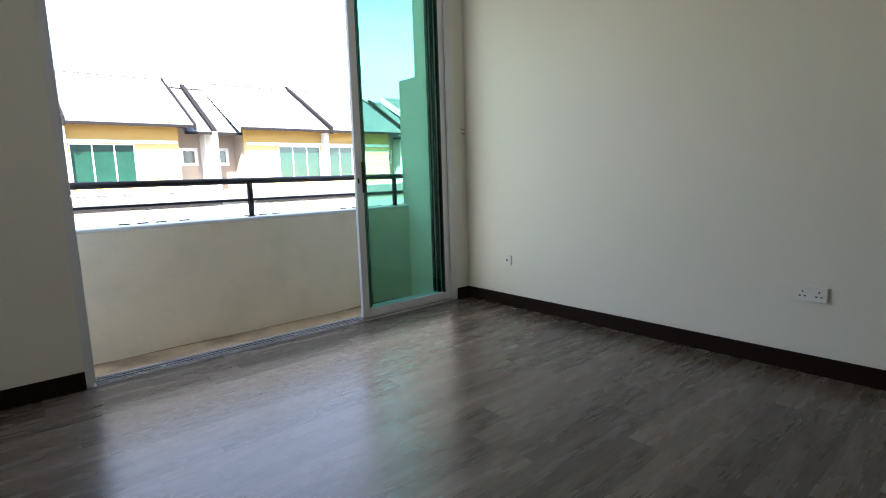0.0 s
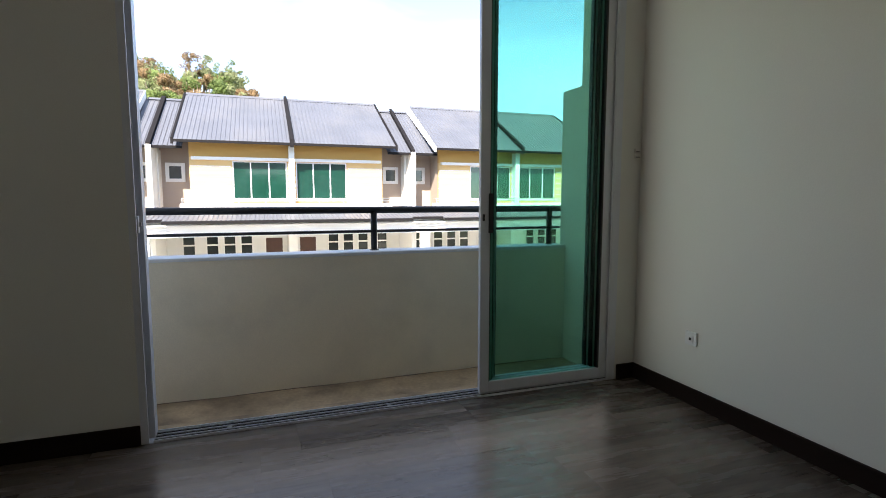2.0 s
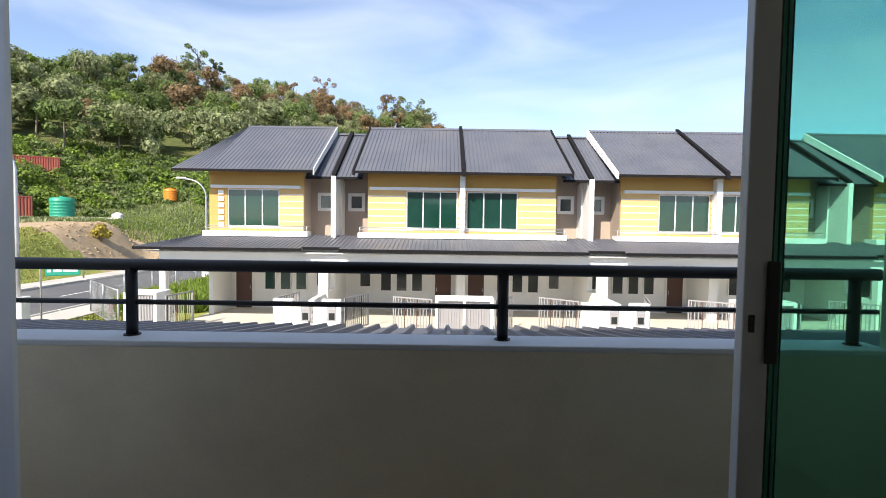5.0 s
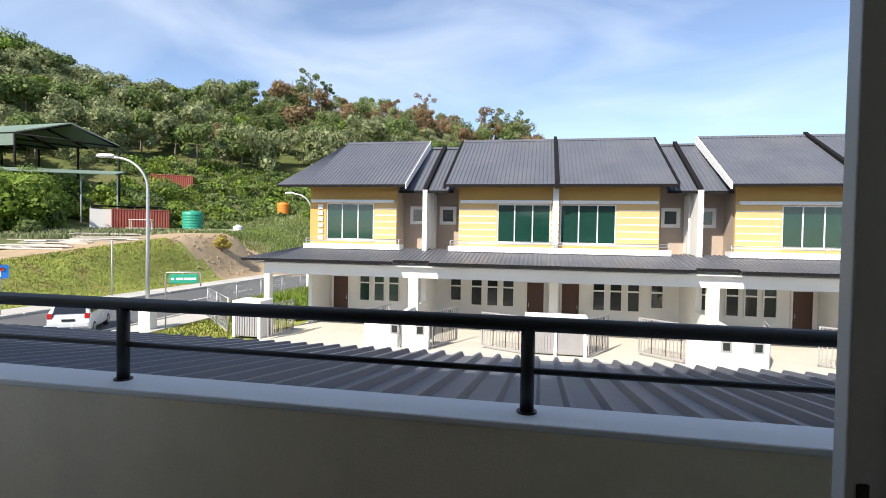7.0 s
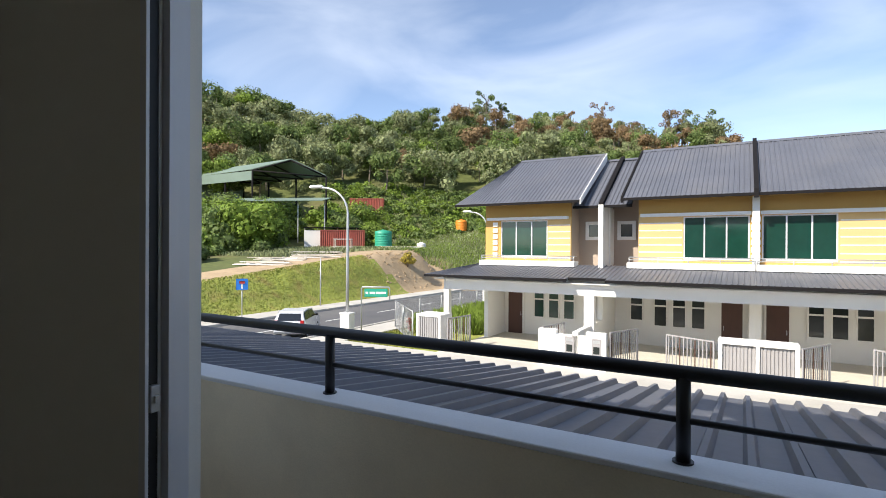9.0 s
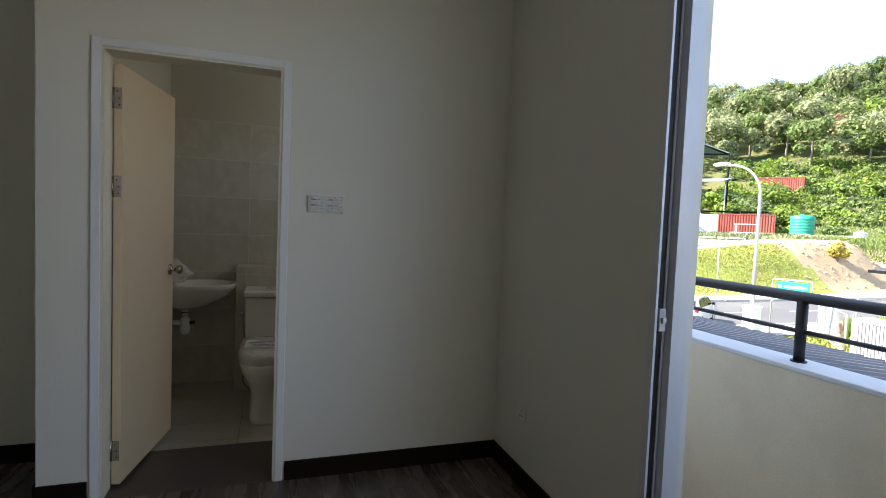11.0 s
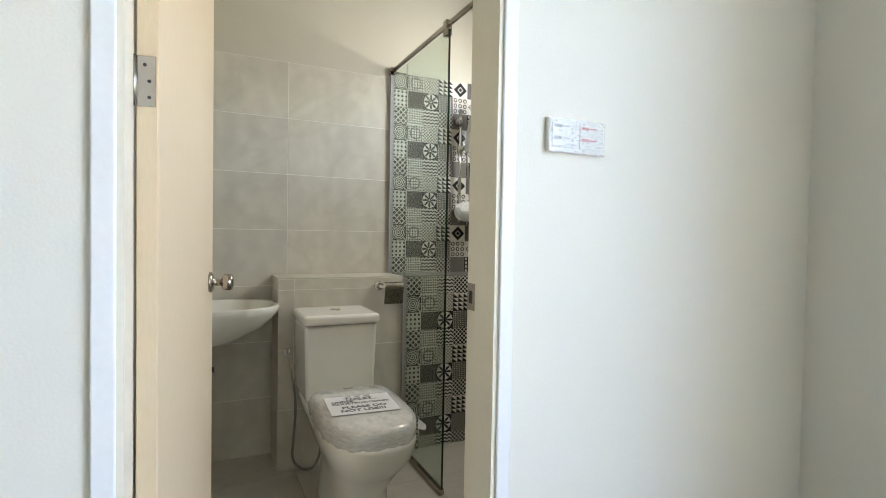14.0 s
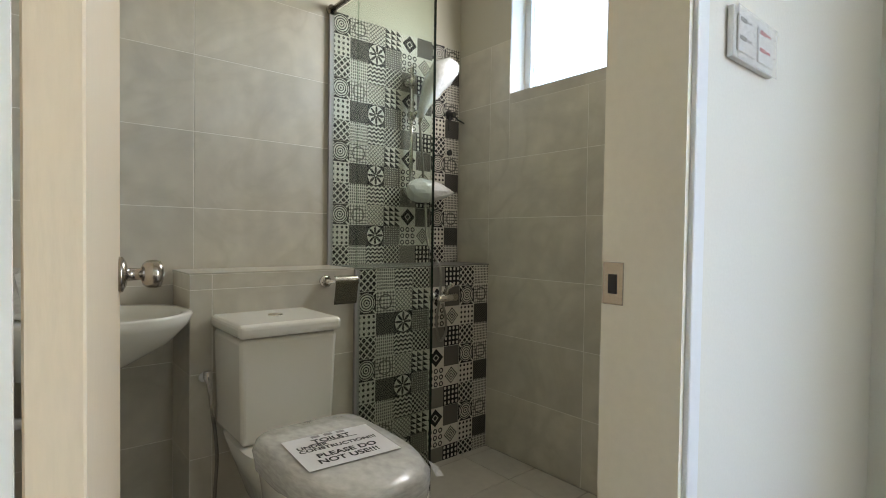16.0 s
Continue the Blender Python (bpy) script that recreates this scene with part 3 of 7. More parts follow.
# ---- the terrace across the street ----
UW = 5.705
def house(flip, end=False, white_rake=False):
    """One terrace unit. Its own x runs from 0 to UW, with the bay on the low side; flip mirrors it. Origin on the street-side ground."""
    h = thing("terrace_house", "two-storey terrace house, yellow bay, dark metal roof, white porch", "house", pose(0, 0, 0), "terrace houses")

    def fx(x):
        return UW - x if flip else x

    def bx(*rows):
        return boxes(*[(min(fx(r[0]), fx(r[1])), max(fx(r[0]), fx(r[1])), *r[2:]) for r in rows])
    def lattice(xs, zs, holes, y0, y1):
        """One welded window frame: a plate of cells with the panes left open."""
        bm = bmesh.new()
        for i in range(len(xs) - 1):
            for j in range(len(zs) - 1):
                if (i, j) not in holes:
                    a, b = sorted((fx(xs[i]), fx(xs[i + 1])))
                    box(bm, a, b, y0, y1, zs[j], zs[j + 1])
        bmesh.ops.remove_doubles(bm, verts=bm.verts[:], dist=0.0005)
        return bm
    # heights from this origin: world z minus GZ
    U = -GZ
    e = 0.08 if end else 0.0
    part("ground_floor_wall", bx((0.0, UW, 24.1, 24.3, 0, U + 0.75), (0.0, 0.2, 22.0, 30.5, 0, U + 0.6)), M_WHITE, h)
    part("party_wall", bx((UW - 0.1, UW, 21.6, 30.5, 0, U + 3.4), (UW - 0.1, UW, 17.8, 21.6, 0, 1.35)), M_WHITE, h)
    part("rear_wall", bx((0, UW - 0.1, 30.3, 30.5, 0, U + 3.6), (0, 0.18, 22.3, 30.3, U + 0.6, U + 3.55)), M_WHITE, h)
    # upper bay and recess
    wx0, wx1 = (0.82, 3.16) if end else (0.2, 2.52)
    wz0, wz1 = U + 1.08, U + 2.82
    part("bay_wall", bx((0.0, 4.25, 22.12, 22.3, U + 2.95, U + 4.1), (0.0, wx0, 22.12, 22.3, U + 0.6, U + 2.95), (wx0, wx1, 22.12, 22.3, U + 0.6, wz0),
                        (wx0, wx1, 22.12, 22.3, wz1, U + 2.95)), M_YELLOW, h)
    part("bay_side", bx((4.1, 4.25, 22.3, 23.5, U + 0.6, U + 3.9)), M_TAUPE, h)
    part("striped_panel", bx((wx1, 4.25, 22.12, 22.3, U + 0.6, U + 2.95)), M_YELLOW2, h)
    for i in range(6):
        part("groove_band", bx((wx1 + 0.06, 4.23, 22.112, 22.13, U + 1.05 + 0.3 * i, U + 1.095 + 0.3 * i)), M_WHITE, h)
    for i in range(6):
        z = U + 1.1 + 0.29 * i
        part("vent_block", bx((0.42 if end else 0.02, 0.66 if end else 0.16, 22.06, 22.13, z, z + 0.2)), M_WHITE, h)
    part("recess_wall", bx((4.2, UW - 0.1, 23.5, 23.65, U + 0.6, U + 3.7)), M_TAUPE, h)
    part("band", bx((0.15, 4.15, 21.9, 22.13, U + 2.84, U + 2.97)), M_WHITE, h)
    part("ledge", bx((-0.02, 4.6, 21.45, 22.13, U + 0.7, U + 0.93)), M_WHITE, h)
    w = part("window", lattice([wx0, wx0 + 0.05, wx0 + 0.755, wx0 + 0.805, wx0 + 1.535, wx0 + 1.585, wx1 - 0.05, wx1], [wz0, wz0 + 0.05, wz1 - 0.05, wz1], {(1, 1), (3, 1), (5, 1)}, 22.15, 22.22), M_ALU, h)
    for a, b in ((wx0 + 0.05, wx0 + 0.755), (wx0 + 0.805, wx0 + 1.535), (wx0 + 1.585, wx1 - 0.05)):
        part("pane", bx((a, b, 22.18, 22.2, wz0 + 0.05, wz1 - 0.05)), M_HGLASS, w)
    bm = bmesh.new()
    for z in (U + 1.05, U + 1.16):
        tube(bm, [(fx(0.05), 21.6, z), (fx(4.53), 21.6, z)], 0.02, 6)
    for i in range(5):
        x = 0.05 + i * 4.48 / 4
        tube(bm, [(fx(x), 21.6, U + 0.92), (fx(x), 21.6, U + 1.16)], 0.02, 6)
    tube(bm, [(fx(4.53), 21.6, U + 1.16), (fx(4.53), 22.12, U + 1.16)], 0.014, 6)
    part("window_rail", bm, M_STEEL, h)
    # small square window
    sx, sz = 4.98, U + 2.335
    s = part("small_window", bx((sx - 0.4, sx + 0.4, 23.4, 23.52, sz + 0.28, sz + 0.43), (sx - 0.4, sx + 0.4, 23.4, 23.52, sz - 0.43, sz - 0.28), (sx - 0.4, sx - 0.25, 23.4, 23.52, sz - 0.28, sz + 0.28), (sx + 0.25, sx + 0.4, 23.4, 23.52, sz - 0.28, sz + 0.28)), M_WHITE, h)
    part("pane", bx((sx - 0.25, sx + 0.25, 23.45, 23.49, sz - 0.28, sz + 0.28)), M_HGLASS2, s)
    # fin at the party line
    bm = bx((UW - 0.16, UW, 22.75, 23.6, U + 0.78, U + 3.3))
    part("fin", bm, M_WHITE, h)
    # roofs
    rx0, rx1 = (-1.2, 4.92) if end else (0.0, 4.7)
    a, b = sorted((fx(rx0), fx(rx1)))
    ey, ez, ry, rz = 21.15, U + 3.6, 26.1, U + 6.33
    roof = part("roof", ribbed(a, b, ey, ez, ry, rz, left_cut=1.5 if end else 0.0), M_ROOF, h)
    bm = bx((rx0, rx1, ey - 0.03, ey + 0.02, ez - 0.11, ez + 0.0))
    part("fascia", bm, M_ROOF_EDGE, roof)
    for x in ((rx1 + 0.002, rx1 + (0.035 if end else 0.09)),):
        bm = bmesh.new()
        lo, hi = sorted((fx(x[0]), fx(x[1])))
        prism(bm, [(ey - 0.02, ez - 0.2), (ey - 0.02, ez + 0.06), (ry, rz + 0.06), (ry, rz - 0.36)], 0, lo, hi)
        part("bargeboard", bm, M_WHITE if white_rake else M_ROOF_EDGE, roof)
    bm = bmesh.new()
    prism(bm, [(ry - 0.18, rz - 0.07), (ry, rz + 0.06), (ry + 0.18, rz - 0.07)], 0, *sorted((fx(rx0 + (1.5 if end else 0.0)), fx(rx1))))
    part("ridge_cap", bm, M_ROOF, roof)
    bm = bmesh.new()
    prism(bm, [(ry, rz - 0.05), (31.2, U + 3.5), (31.2, U + 3.45), (ry, rz - 0.1)], 0, *sorted((fx(rx0 + (1.5 if end else 0.0)), fx(rx1))))
    part("rear_slope", bm, M_ROOF, roof)
    if not end:
        bm = bmesh.new()
        prism(bm, [(ey - 0.06, ez - 0.2), (ey - 0.06, ez + 0.16), (ry + 0.1, rz + 0.2), (ry + 0.1, rz - 0.2)], 0, *sorted((fx(0.0), fx(0.08))))
        part("party_upstand", bm, M_ROOF_EDGE, roof)
        part("fin", bx((0.0, 0.12, 21.7, 22.12, U + 0.93, U + 3.5)), M_WHITE, h)
    a, b = sorted((fx(4.45), fx(UW)))
    ey2, ez2, rz2 = 21.75, U + 3.38, U + 5.98
    low = part("recess_roof", ribbed(a, b, ey2, ez2, 26.2, rz2), M_ROOF, h)
    bm = bmesh.new()
    prism(bm, [(26.2, rz2 - 0.02), (31.2, U + 3.2), (31.2, U + 3.15), (26.2, rz2 - 0.08)], 0, *sorted((fx(rx1 + 0.1), fx(UW))))
    part("rear_slope", bm, M_ROOF, low)
    bm = bmesh.new()
    prism(bm, [(26.02, rz2 - 0.03), (26.2, rz2 + 0.09), (26.38, rz2 - 0.05)], 0, *sorted((fx(rx1 + 0.1), fx(UW - 0.1))))
    part("ridge_cap", bm, M_ROOF, low)
    part("fascia", bx((4.45, UW, ey2 - 0.03, ey2 + 0.02, ez2 - 0.11, ez2 + 0.0)), M_ROOF_EDGE, low)
    bm = bmesh.new()
    prism(bm, [(21.65, U + 3.22), (21.65, U + 3.5), (26.2, rz2 + 0.2), (26.2, rz2 - 0.2)], 0, *sorted((fx(UW - 0.09), fx(UW))))
    part("party_upstand", bm, M_ROOF_EDGE, low)
    # car porch
    px0 = -1.7 if end else 0.0
    a, b = sorted((fx(px0), fx(UW - 0.75)))
    pe = part("porch_roof", ribbed(a, b, 19.15, U + 0.30, 22.1, U + 0.76, left_cut=1.5 if end else 0.0), M_ROOF, h)
    part("porch_fascia", bx((px0, UW - 0.75, 19.1, 19.17, U + 0.19, U + 0.30)), M_ROOF_EDGE, pe)
    a, b = sorted((fx(UW - 0.75), fx(UW)))
    part("porch_roof_step", ribbed(a, b, 19.45, U + 0.35, 22.1, U + 0.76), M_ROOF, pe)
    part("porch_fascia", bx((UW - 0.75, UW, 19.4, 19.47, U + 0.24, U + 0.35)), M_ROOF_EDGE, pe)
    part("porch_beam", bx((px0 + 0.7 if end else 0.0, UW, 19.75, 19.95, U - 0.38, U + 0.24)), M_WHITE, h)
    part("porch_soffit", bx((px0 + 0.3 if end else 0.0, UW, 19.5, 24.1, U + 0.08, U + 0.12)), M_WHITE, h)
    part("pillar", bx((UW - 0.2, UW, 19.72, 20.0, 0, U - 0.37)), M_WHITE, h)
    if end:
        part("pillar", bx((px0 + 0.72, px0 + 0.97, 19.72, 20.0, 0, U - 0.37)), M_WHITE, h)
        part("porch_beam", bx((px0 + 0.72, px0 + 0.92, 19.95, 24.1, U - 0.38, U + 0.06)), M_WHITE, h)
    # front door and tall windows
    d = part("front_door", bx((0.42, 1.2, 24.04, 24.09, 0.02, 2.12)), M_BROWN, h, "dark brown front door")
    bm = bmesh.new()
    tube(bm, [(fx(1.12), 24.04, 1.0), (fx(1.12), 24.0, 1.0)], 0.025, 8)
    tube(bm, [(fx(1.12), 24.0, 0.95), (fx(1.12), 24.0, 1.15)], 0.014, 8)
    part("handle", bm, M_STEEL, d)
    part("door_frame", bx((0.34, 0.42, 24.02, 24.1, 0, 2.2), (1.2, 1.28, 24.02, 24.1, 0, 2.2), (0.42, 1.2, 24.02, 24.1, 2.12, 2.2)), M_WHITE, d)
    for x0 in (1.85, 2.61, 3.38, 4.4):
        x1, z0, z1, zt = x0 + 0.48, 0.95 if x0 < 4 else 1.15, 2.7, 1.8
        w = part("window", lattice([x0 - 0.05, x0, x1, x1 + 0.05], [z0 - 0.05, z0, zt, zt + 0.07, z1, z1 + 0.05], {(1, 1), (1, 3)}, 24.02, 24.1), M_WHITE, h)
        part("pane", bx((x0, x1, 24.06, 24.08, z0, zt)), M_HGLASS if end else M_HGLASS2, w)
        part("pane", bx((x0, x1, 24.06, 24.08, zt + 0.07, z1)), M_HGLASS if end else M_HGLASS2, w)
    return h


X1 = -2.535 - UW
h1 = house(False, True, True)
h1.matrix_world = pose(X1, 0, GZ)
hb = house(True)
hb.matrix_world = pose(X1 + UW, 0, GZ)
ha = house(False)
ha.matrix_world = pose(X1 + 2 * UW, 0, GZ)
hc = house(True, False, True)
hc.matrix_world = pose(X1 + 3 * UW, 0, GZ)
for i in range(4, 8):
    copy_thing(hc if i % 2 else ha, pose(X1 + i * UW, 0, GZ))


# ---- gate walls and gates in front of the terrace ----
def gate_wall(kind):
    g = thing("gate_wall", "white plastered gate wall with letter boxes" if kind == "post" else "white wall with two grey louvred meter doors", "gate wall", pose(0, 0, 0), "gate walls")
    if kind == "post":
        bm = boxes((-1.25, -0.55, -0.12, 0.12, 0, 1.36), (0.55, 1.25, -0.12, 0.12, 0, 1.36), (-0.55, 0.55, -0.1, 0.1, 0, 1.2))
        part("wall", bm, M_WHITE, g)
        for x in (-0.05, 0.93):
            n = part("niche", boxes((x - 0.17, x + 0.17, -0.135, -0.121, 0.55, 1.15)), M_GATE, g)
            part("slot", boxes((x - 0.13, x + 0.13, -0.142, -0.1352, 0.98, 1.08)), M_STEEL, n)
            part("lid", boxes((x - 0.11, x + 0.11, -0.142, -0.1352, 0.6, 0.86)), M_HGLASS2, n)
    else:
        part("wall", boxes((-1.1, -0.98, -0.35, 0.35, 0, 1.45), (0.98, 1.1, -0.35, 0.35, 0, 1.45), (-0.98, 0.98, 0.25, 0.35, 0, 1.33), (-0.98, 0.98, -0.35, 0.35, 1.33, 1.45), (-0.05, 0.05, -0.35, -0.2, 0, 1.33)), M_WHITE, g)
        for a, b in ((-0.98, -0.05), (0.05, 0.98)):
            d = part("louvre_door", boxes((a, b, -0.24, -0.22, 0.05, 1.33)), M_GATE, g)
            n = 9
            for i in range(n):
                x = a + (i + 0.5) * (b - a) / n
                part("slat", boxes((x - 0.03, x + 0.03, -0.27, -0.241, 0.08, 1.3)), M_GATE, d)
    return g


def gate(width, m, label="grey painted steel swing gate standing open"):
    g = thing("gate", label, "gate", m, "driveway gates")
    part("gate_frame", boxes((0, width, -0.02, 0.02, 0.1, 0.15), (0, width, -0.02, 0.02, 1.35, 1.4), (0, 0.045, -0.02, 0.02, 0.15, 1.35), (width - 0.045, width, -0.02, 0.02, 0.15, 1.35)), M_GATE, g)
    n = int(width / 0.14)
    for i in range(n):
        x = 0.045 + (i + 0.5) * (width - 0.09) / n
        part("bar", boxes((x - 0.015, x + 0.015, -0.012, 0.012, 0.15, 1.35)), M_GATE if i % 4 else M_BROWN, g)
    return g


gw = gate_wall("post")
gw.matrix_world = pose(X1 + UW - 0.15, 17.9, GZ + 0.02)
gl = gate_wall("louvre")
gl.matrix_world = pose(X1 + 2 * UW, 18.4, GZ + 0.02)
copy_thing(gw, pose(X1 + 3 * UW - 0.1, 17.9, GZ + 0.02))
copy_thing(gl, pose(X1 + 4 * UW, 18.4, GZ + 0.02))
copy_thing(gw, pose(X1 + 5 * UW, 17.9, GZ + 0.02))
gle = thing("gate_pier", "white plastered end gate pier with grey louvre door", "gate pier", pose(-9.0, 18.5, GZ + 0.02))
part("wall", boxes((-0.62, -0.5, -0.5, 0.5, 0, 1.5), (-0.5, 0.62, 0.38, 0.5, 0, 1.5), (-0.5, 0.62, -0.5, 0.38, 1.4, 1.5), (0.5, 0.62, -0.5, 0.38, 0, 1.4)), M_WHITE, gle)
d = part("louvre_door", boxes((-0.5, 0.5, -0.44, -0.42, 0.05, 1.4)), M_GATE, gle)
for i in range(9):
    part("slat", boxes((-0.46 + 0.11 * i - 0.03, -0.46 + 0.11 * i + 0.03, -0.47, -0.441, 0.08, 1.37)), M_GATE, d)
g0 = gate(1.7, pose(X1 + 4.4, 18.0, GZ + 0.02, 0, 0, 78))
for i, (x, a) in enumerate(((X1 + 0.2, 82), (X1 + UW + 1.2, 66), (X1 + 2 * UW - 1.2, 155), (X1 + 2 * UW + 1.15, 60), (X1 + 3 * UW - 1.4, 140), (X1 + 3 * UW + 1.25, 75), (X1 + 4 * UW - 1.15, 150), (X1 + 4 * UW + 1.2, 60), (X1 + 5 * UW - 1.4, 130))):
    copy_thing(g0, pose(x, 18.0, GZ + 0.02, 0, 0, a))

# ---- the house's own car porch roof under the balcony ----
own = thing("porch_roof", "dark ribbed metal porch roof below the balcony", "roof", pose(0, 0, 0))
part("roof_sheet", (lambda b: (b.transform(Matrix.Scale(-1, 4, (0, 1, 0))), bmesh.ops.reverse_faces(b, faces=b.faces[:]), b)[2])(ribbed(-8.0, 3.05, -4.75, 0.095, -PY1 - 0.004, 0.62, 0.2, 0.045)), M_ROOF, own)
part("roof_sheet", (lambda b: (b.transform(Matrix.Scale(-1, 4, (0, 1, 0))), bmesh.ops.reverse_faces(b, faces=b.faces[:]), b)[2])(ribbed(3.05, 14.0, -4.85, 0.08, -1.31, 0.60, 0.2, 0.045)), M_ROOF, own)
part("fascia", boxes((-8.0, 3.05, 4.74, 4.78, -0.05, 0.085), (3.05, 14.0, 4.84, 4.88, -0.06, 0.07)), M_ROOF_EDGE, own)
part("porch_beam", boxes((-8.0, 14.0, 3.6, 3.8, -0.6, 0.02)), M_WHITE, own)
# upper storeys to each side and the roof above
slab("own_facade", "white plastered front of the row", "wall", M_WHITE, (-8.0, -2.25, 0.05, 0.2, GZ, 2.95), (-2.25, XR + 0.1, 0.02, 0.2, GZ, -0.36), (XR + 0.26, 14.0, 0.05, 0.2, GZ, 3.6))
own2 = thing("main_roof", "dark ribbed metal main roof over the upper floor", "roof", pose(0, 0, 0))
part("roof_sheet", (lambda b: (b.transform(Matrix.Scale(-1, 4, (0, 1, 0))), bmesh.ops.reverse_faces(b, faces=b.faces[:]), b)[2])(ribbed(0.55, 14.0, -0.75, 3.6, 4.2, 6.3)), M_ROOF, own2)
part("roof_sheet", (lambda b: (b.transform(Matrix.Scale(-1, 4, (0, 1, 0))), bmesh.ops.reverse_faces(b, faces=b.faces[:]), b)[2])(ribbed(-8.0, 0.55, -0.12, 2.97, 4.2, 5.75)), M_ROOF, own2)


# unseen white board, added to reflect daylight onto the parapet
slab("soffit", "unseen white eaves board added to bounce light onto the balcony", "soffit", M_WHITE, (0.55, 14.0, 0.2005, 0.73, 3.5, 3.53))
# ---- floor planks of the bedroom (pieces) are laid at the end of the file ----
# ---- bathroom shell ----
M_TILE = material("stone_look_tile", (0.60, 0.565, 0.48), 0.3, vary=0.12, scale=2.2, grain=9, bump=0.03, per_object=0.05, dirt=(0.38, 0.36, 0.32), dirt_amount=0.45, dirt_scale=2.6, spec=0.45)
def add_veins(m, color, scale, amount):
    """Soft wandering veins laid over a stone-look surface."""
    nt = m.node_tree
    bsdf = [n for n in nt.nodes if n.type == "BSDF_PRINCIPLED"][0]
    base = bsdf.inputs["Base Color"].links[0].from_socket
    co = nt.nodes.new("ShaderNodeNewGeometry")
    no = nt.nodes.new("ShaderNodeTexNoise")
    no.inputs["Scale"].default_value = scale
    no.inputs["Detail"].default_value = 4.0
    no.inputs["Distortion"].default_value = 0.9
    nt.links.new(co.outputs["Position"], no.inputs["Vector"])
    rp = nt.nodes.new("ShaderNodeValToRGB")
    e = rp.color_ramp.elements
    e[0].position, e[0].color = 0.43, (0, 0, 0, 1)
    e[1].position, e[1].color = 0.57, (0, 0, 0, 1)
    mid = e.new(0.5)
    mid.color = (amount, amount, amount, 1)
    mx = nt.nodes.new("ShaderNodeMix")
    mx.data_type = "RGBA"
    mx.inputs[7].default_value = (*color, 1)
    nt.links.new(no.outputs["Fac"], rp.inputs["Fac"])
    nt.links.new(rp.outputs["Color"], mx.inputs[0])
    nt.links.new(base, mx.inputs[6])
    nt.links.new(mx.outputs[2], bsdf.inputs["Base Color"])


add_veins(M_TILE, (0.40, 0.37, 0.29), 2.6, 0.24)
M_GROUT = material("grout", (0.76, 0.74, 0.68), 0.9, vary=0.08)
M_FTILE = material("floor_tile", (0.47, 0.44, 0.38), 0.35, vary=0.1, scale=2.0, grain=20, bump=0.05, per_object=0.04, dirt=(0.38, 0.35, 0.3), dirt_amount=0.4, dirt_scale=3)
M_FGROUT = material("dark_grout", (0.16, 0.145, 0.12), 0.9, vary=0.1)
# cream like the bedroom's, darkened to carry the bathroom's weaker daylight
M_BPAINT_DIM = material("bathroom_paint_dimmed", (0.53, 0.505, 0.42), 0.6, vary=0.03, scale=1, grain=120)
M_CERAMIC = material("white_ceramic", (0.78, 0.765, 0.70), 0.12, vary=0.02, scale=2, grain=8, bump=0.0, spec=0.6, rough_vary=0.03)
M_CHROME = material("chrome", (0.72, 0.7, 0.67), 0.14, metal=1.0, vary=0.03, bump=0.0, rough_vary=0.05)
M_STAINLESS = material("brushed_stainless", (0.42, 0.385, 0.34), 0.24, metal=1.0, vary=0.06, grain=150, bump=0.03)
M_DOOR = material("cream_door_paint", (0.66, 0.53, 0.36), 0.42, vary=0.05, scale=1.5, grain=60, bump=0.06, stretch=(3, 3, 0.5))
M_DOOR2 = material("cream_moulded_door", (0.68, 0.63, 0.42), 0.4, vary=0.05, scale=1.5, grain=60, bump=0.06, stretch=(3, 3, 0.5))
M_LINING = material("cream_lining_paint", (0.74, 0.70, 0.59), 0.45, vary=0.04, scale=1.5, grain=60, bump=0.06)
M_CASING = material("white_gloss_trim", (0.80, 0.81, 0.82), 0.35, vary=0.03, scale=2, grain=60)
M_PLASTIC = material("white_plastic", (0.78, 0.78, 0.76), 0.3, vary=0.02, bump=0.0)
M_PAPER = material("printed_paper", (0.80, 0.80, 0.80), 0.7, vary=0.03, grain=60)
M_INK = material("black_ink", (0.02, 0.02, 0.022), 0.7, vary=0.1)
M_INK_RED = material("red_ink", (0.5, 0.03, 0.05), 0.6, vary=0.1)
M_HOSE = material("steel_hose", (0.25, 0.235, 0.21), 0.35, metal=0.9, vary=0.15, grain=300, bump=0.3)
M_RUBBER = material("black_rubber", (0.02, 0.02, 0.02), 0.6, vary=0.1)


def film_material(name, opacity):
    """Milky plastic wrapping: part clear, part white, with gloss."""
    m = bpy.data.materials.new(name)
    m.use_nodes = True
    nt = m.node_tree
    b = nt.nodes["Principled BSDF"]
    n = nt.nodes.new("ShaderNodeTexNoise")
    n.inputs["Scale"].default_value = 14
    r = nt.nodes.new("ShaderNodeMapRange")
    r.inputs["To Min"].default_value = opacity - 0.2
    r.inputs["To Max"].default_value = min(1.0, opacity + 0.2)
    nt.links.new(n.outputs["Fac"], r.inputs["Value"])
    nt.links.new(r.outputs["Result"], b.inputs["Alpha"])
    b.inputs["Base Color"].default_value = (0.82, 0.82, 0.8, 1)
    b.inputs["Roughness"].default_value = 0.18
    bp = nt.nodes.new("ShaderNodeBump")
    bp.inputs["Strength"].default_value = 0.5
    nt.links.new(n.outputs["Fac"], bp.inputs["Height"])
    nt.links.new(bp.outputs["Normal"], b.inputs["Normal"])
    return m


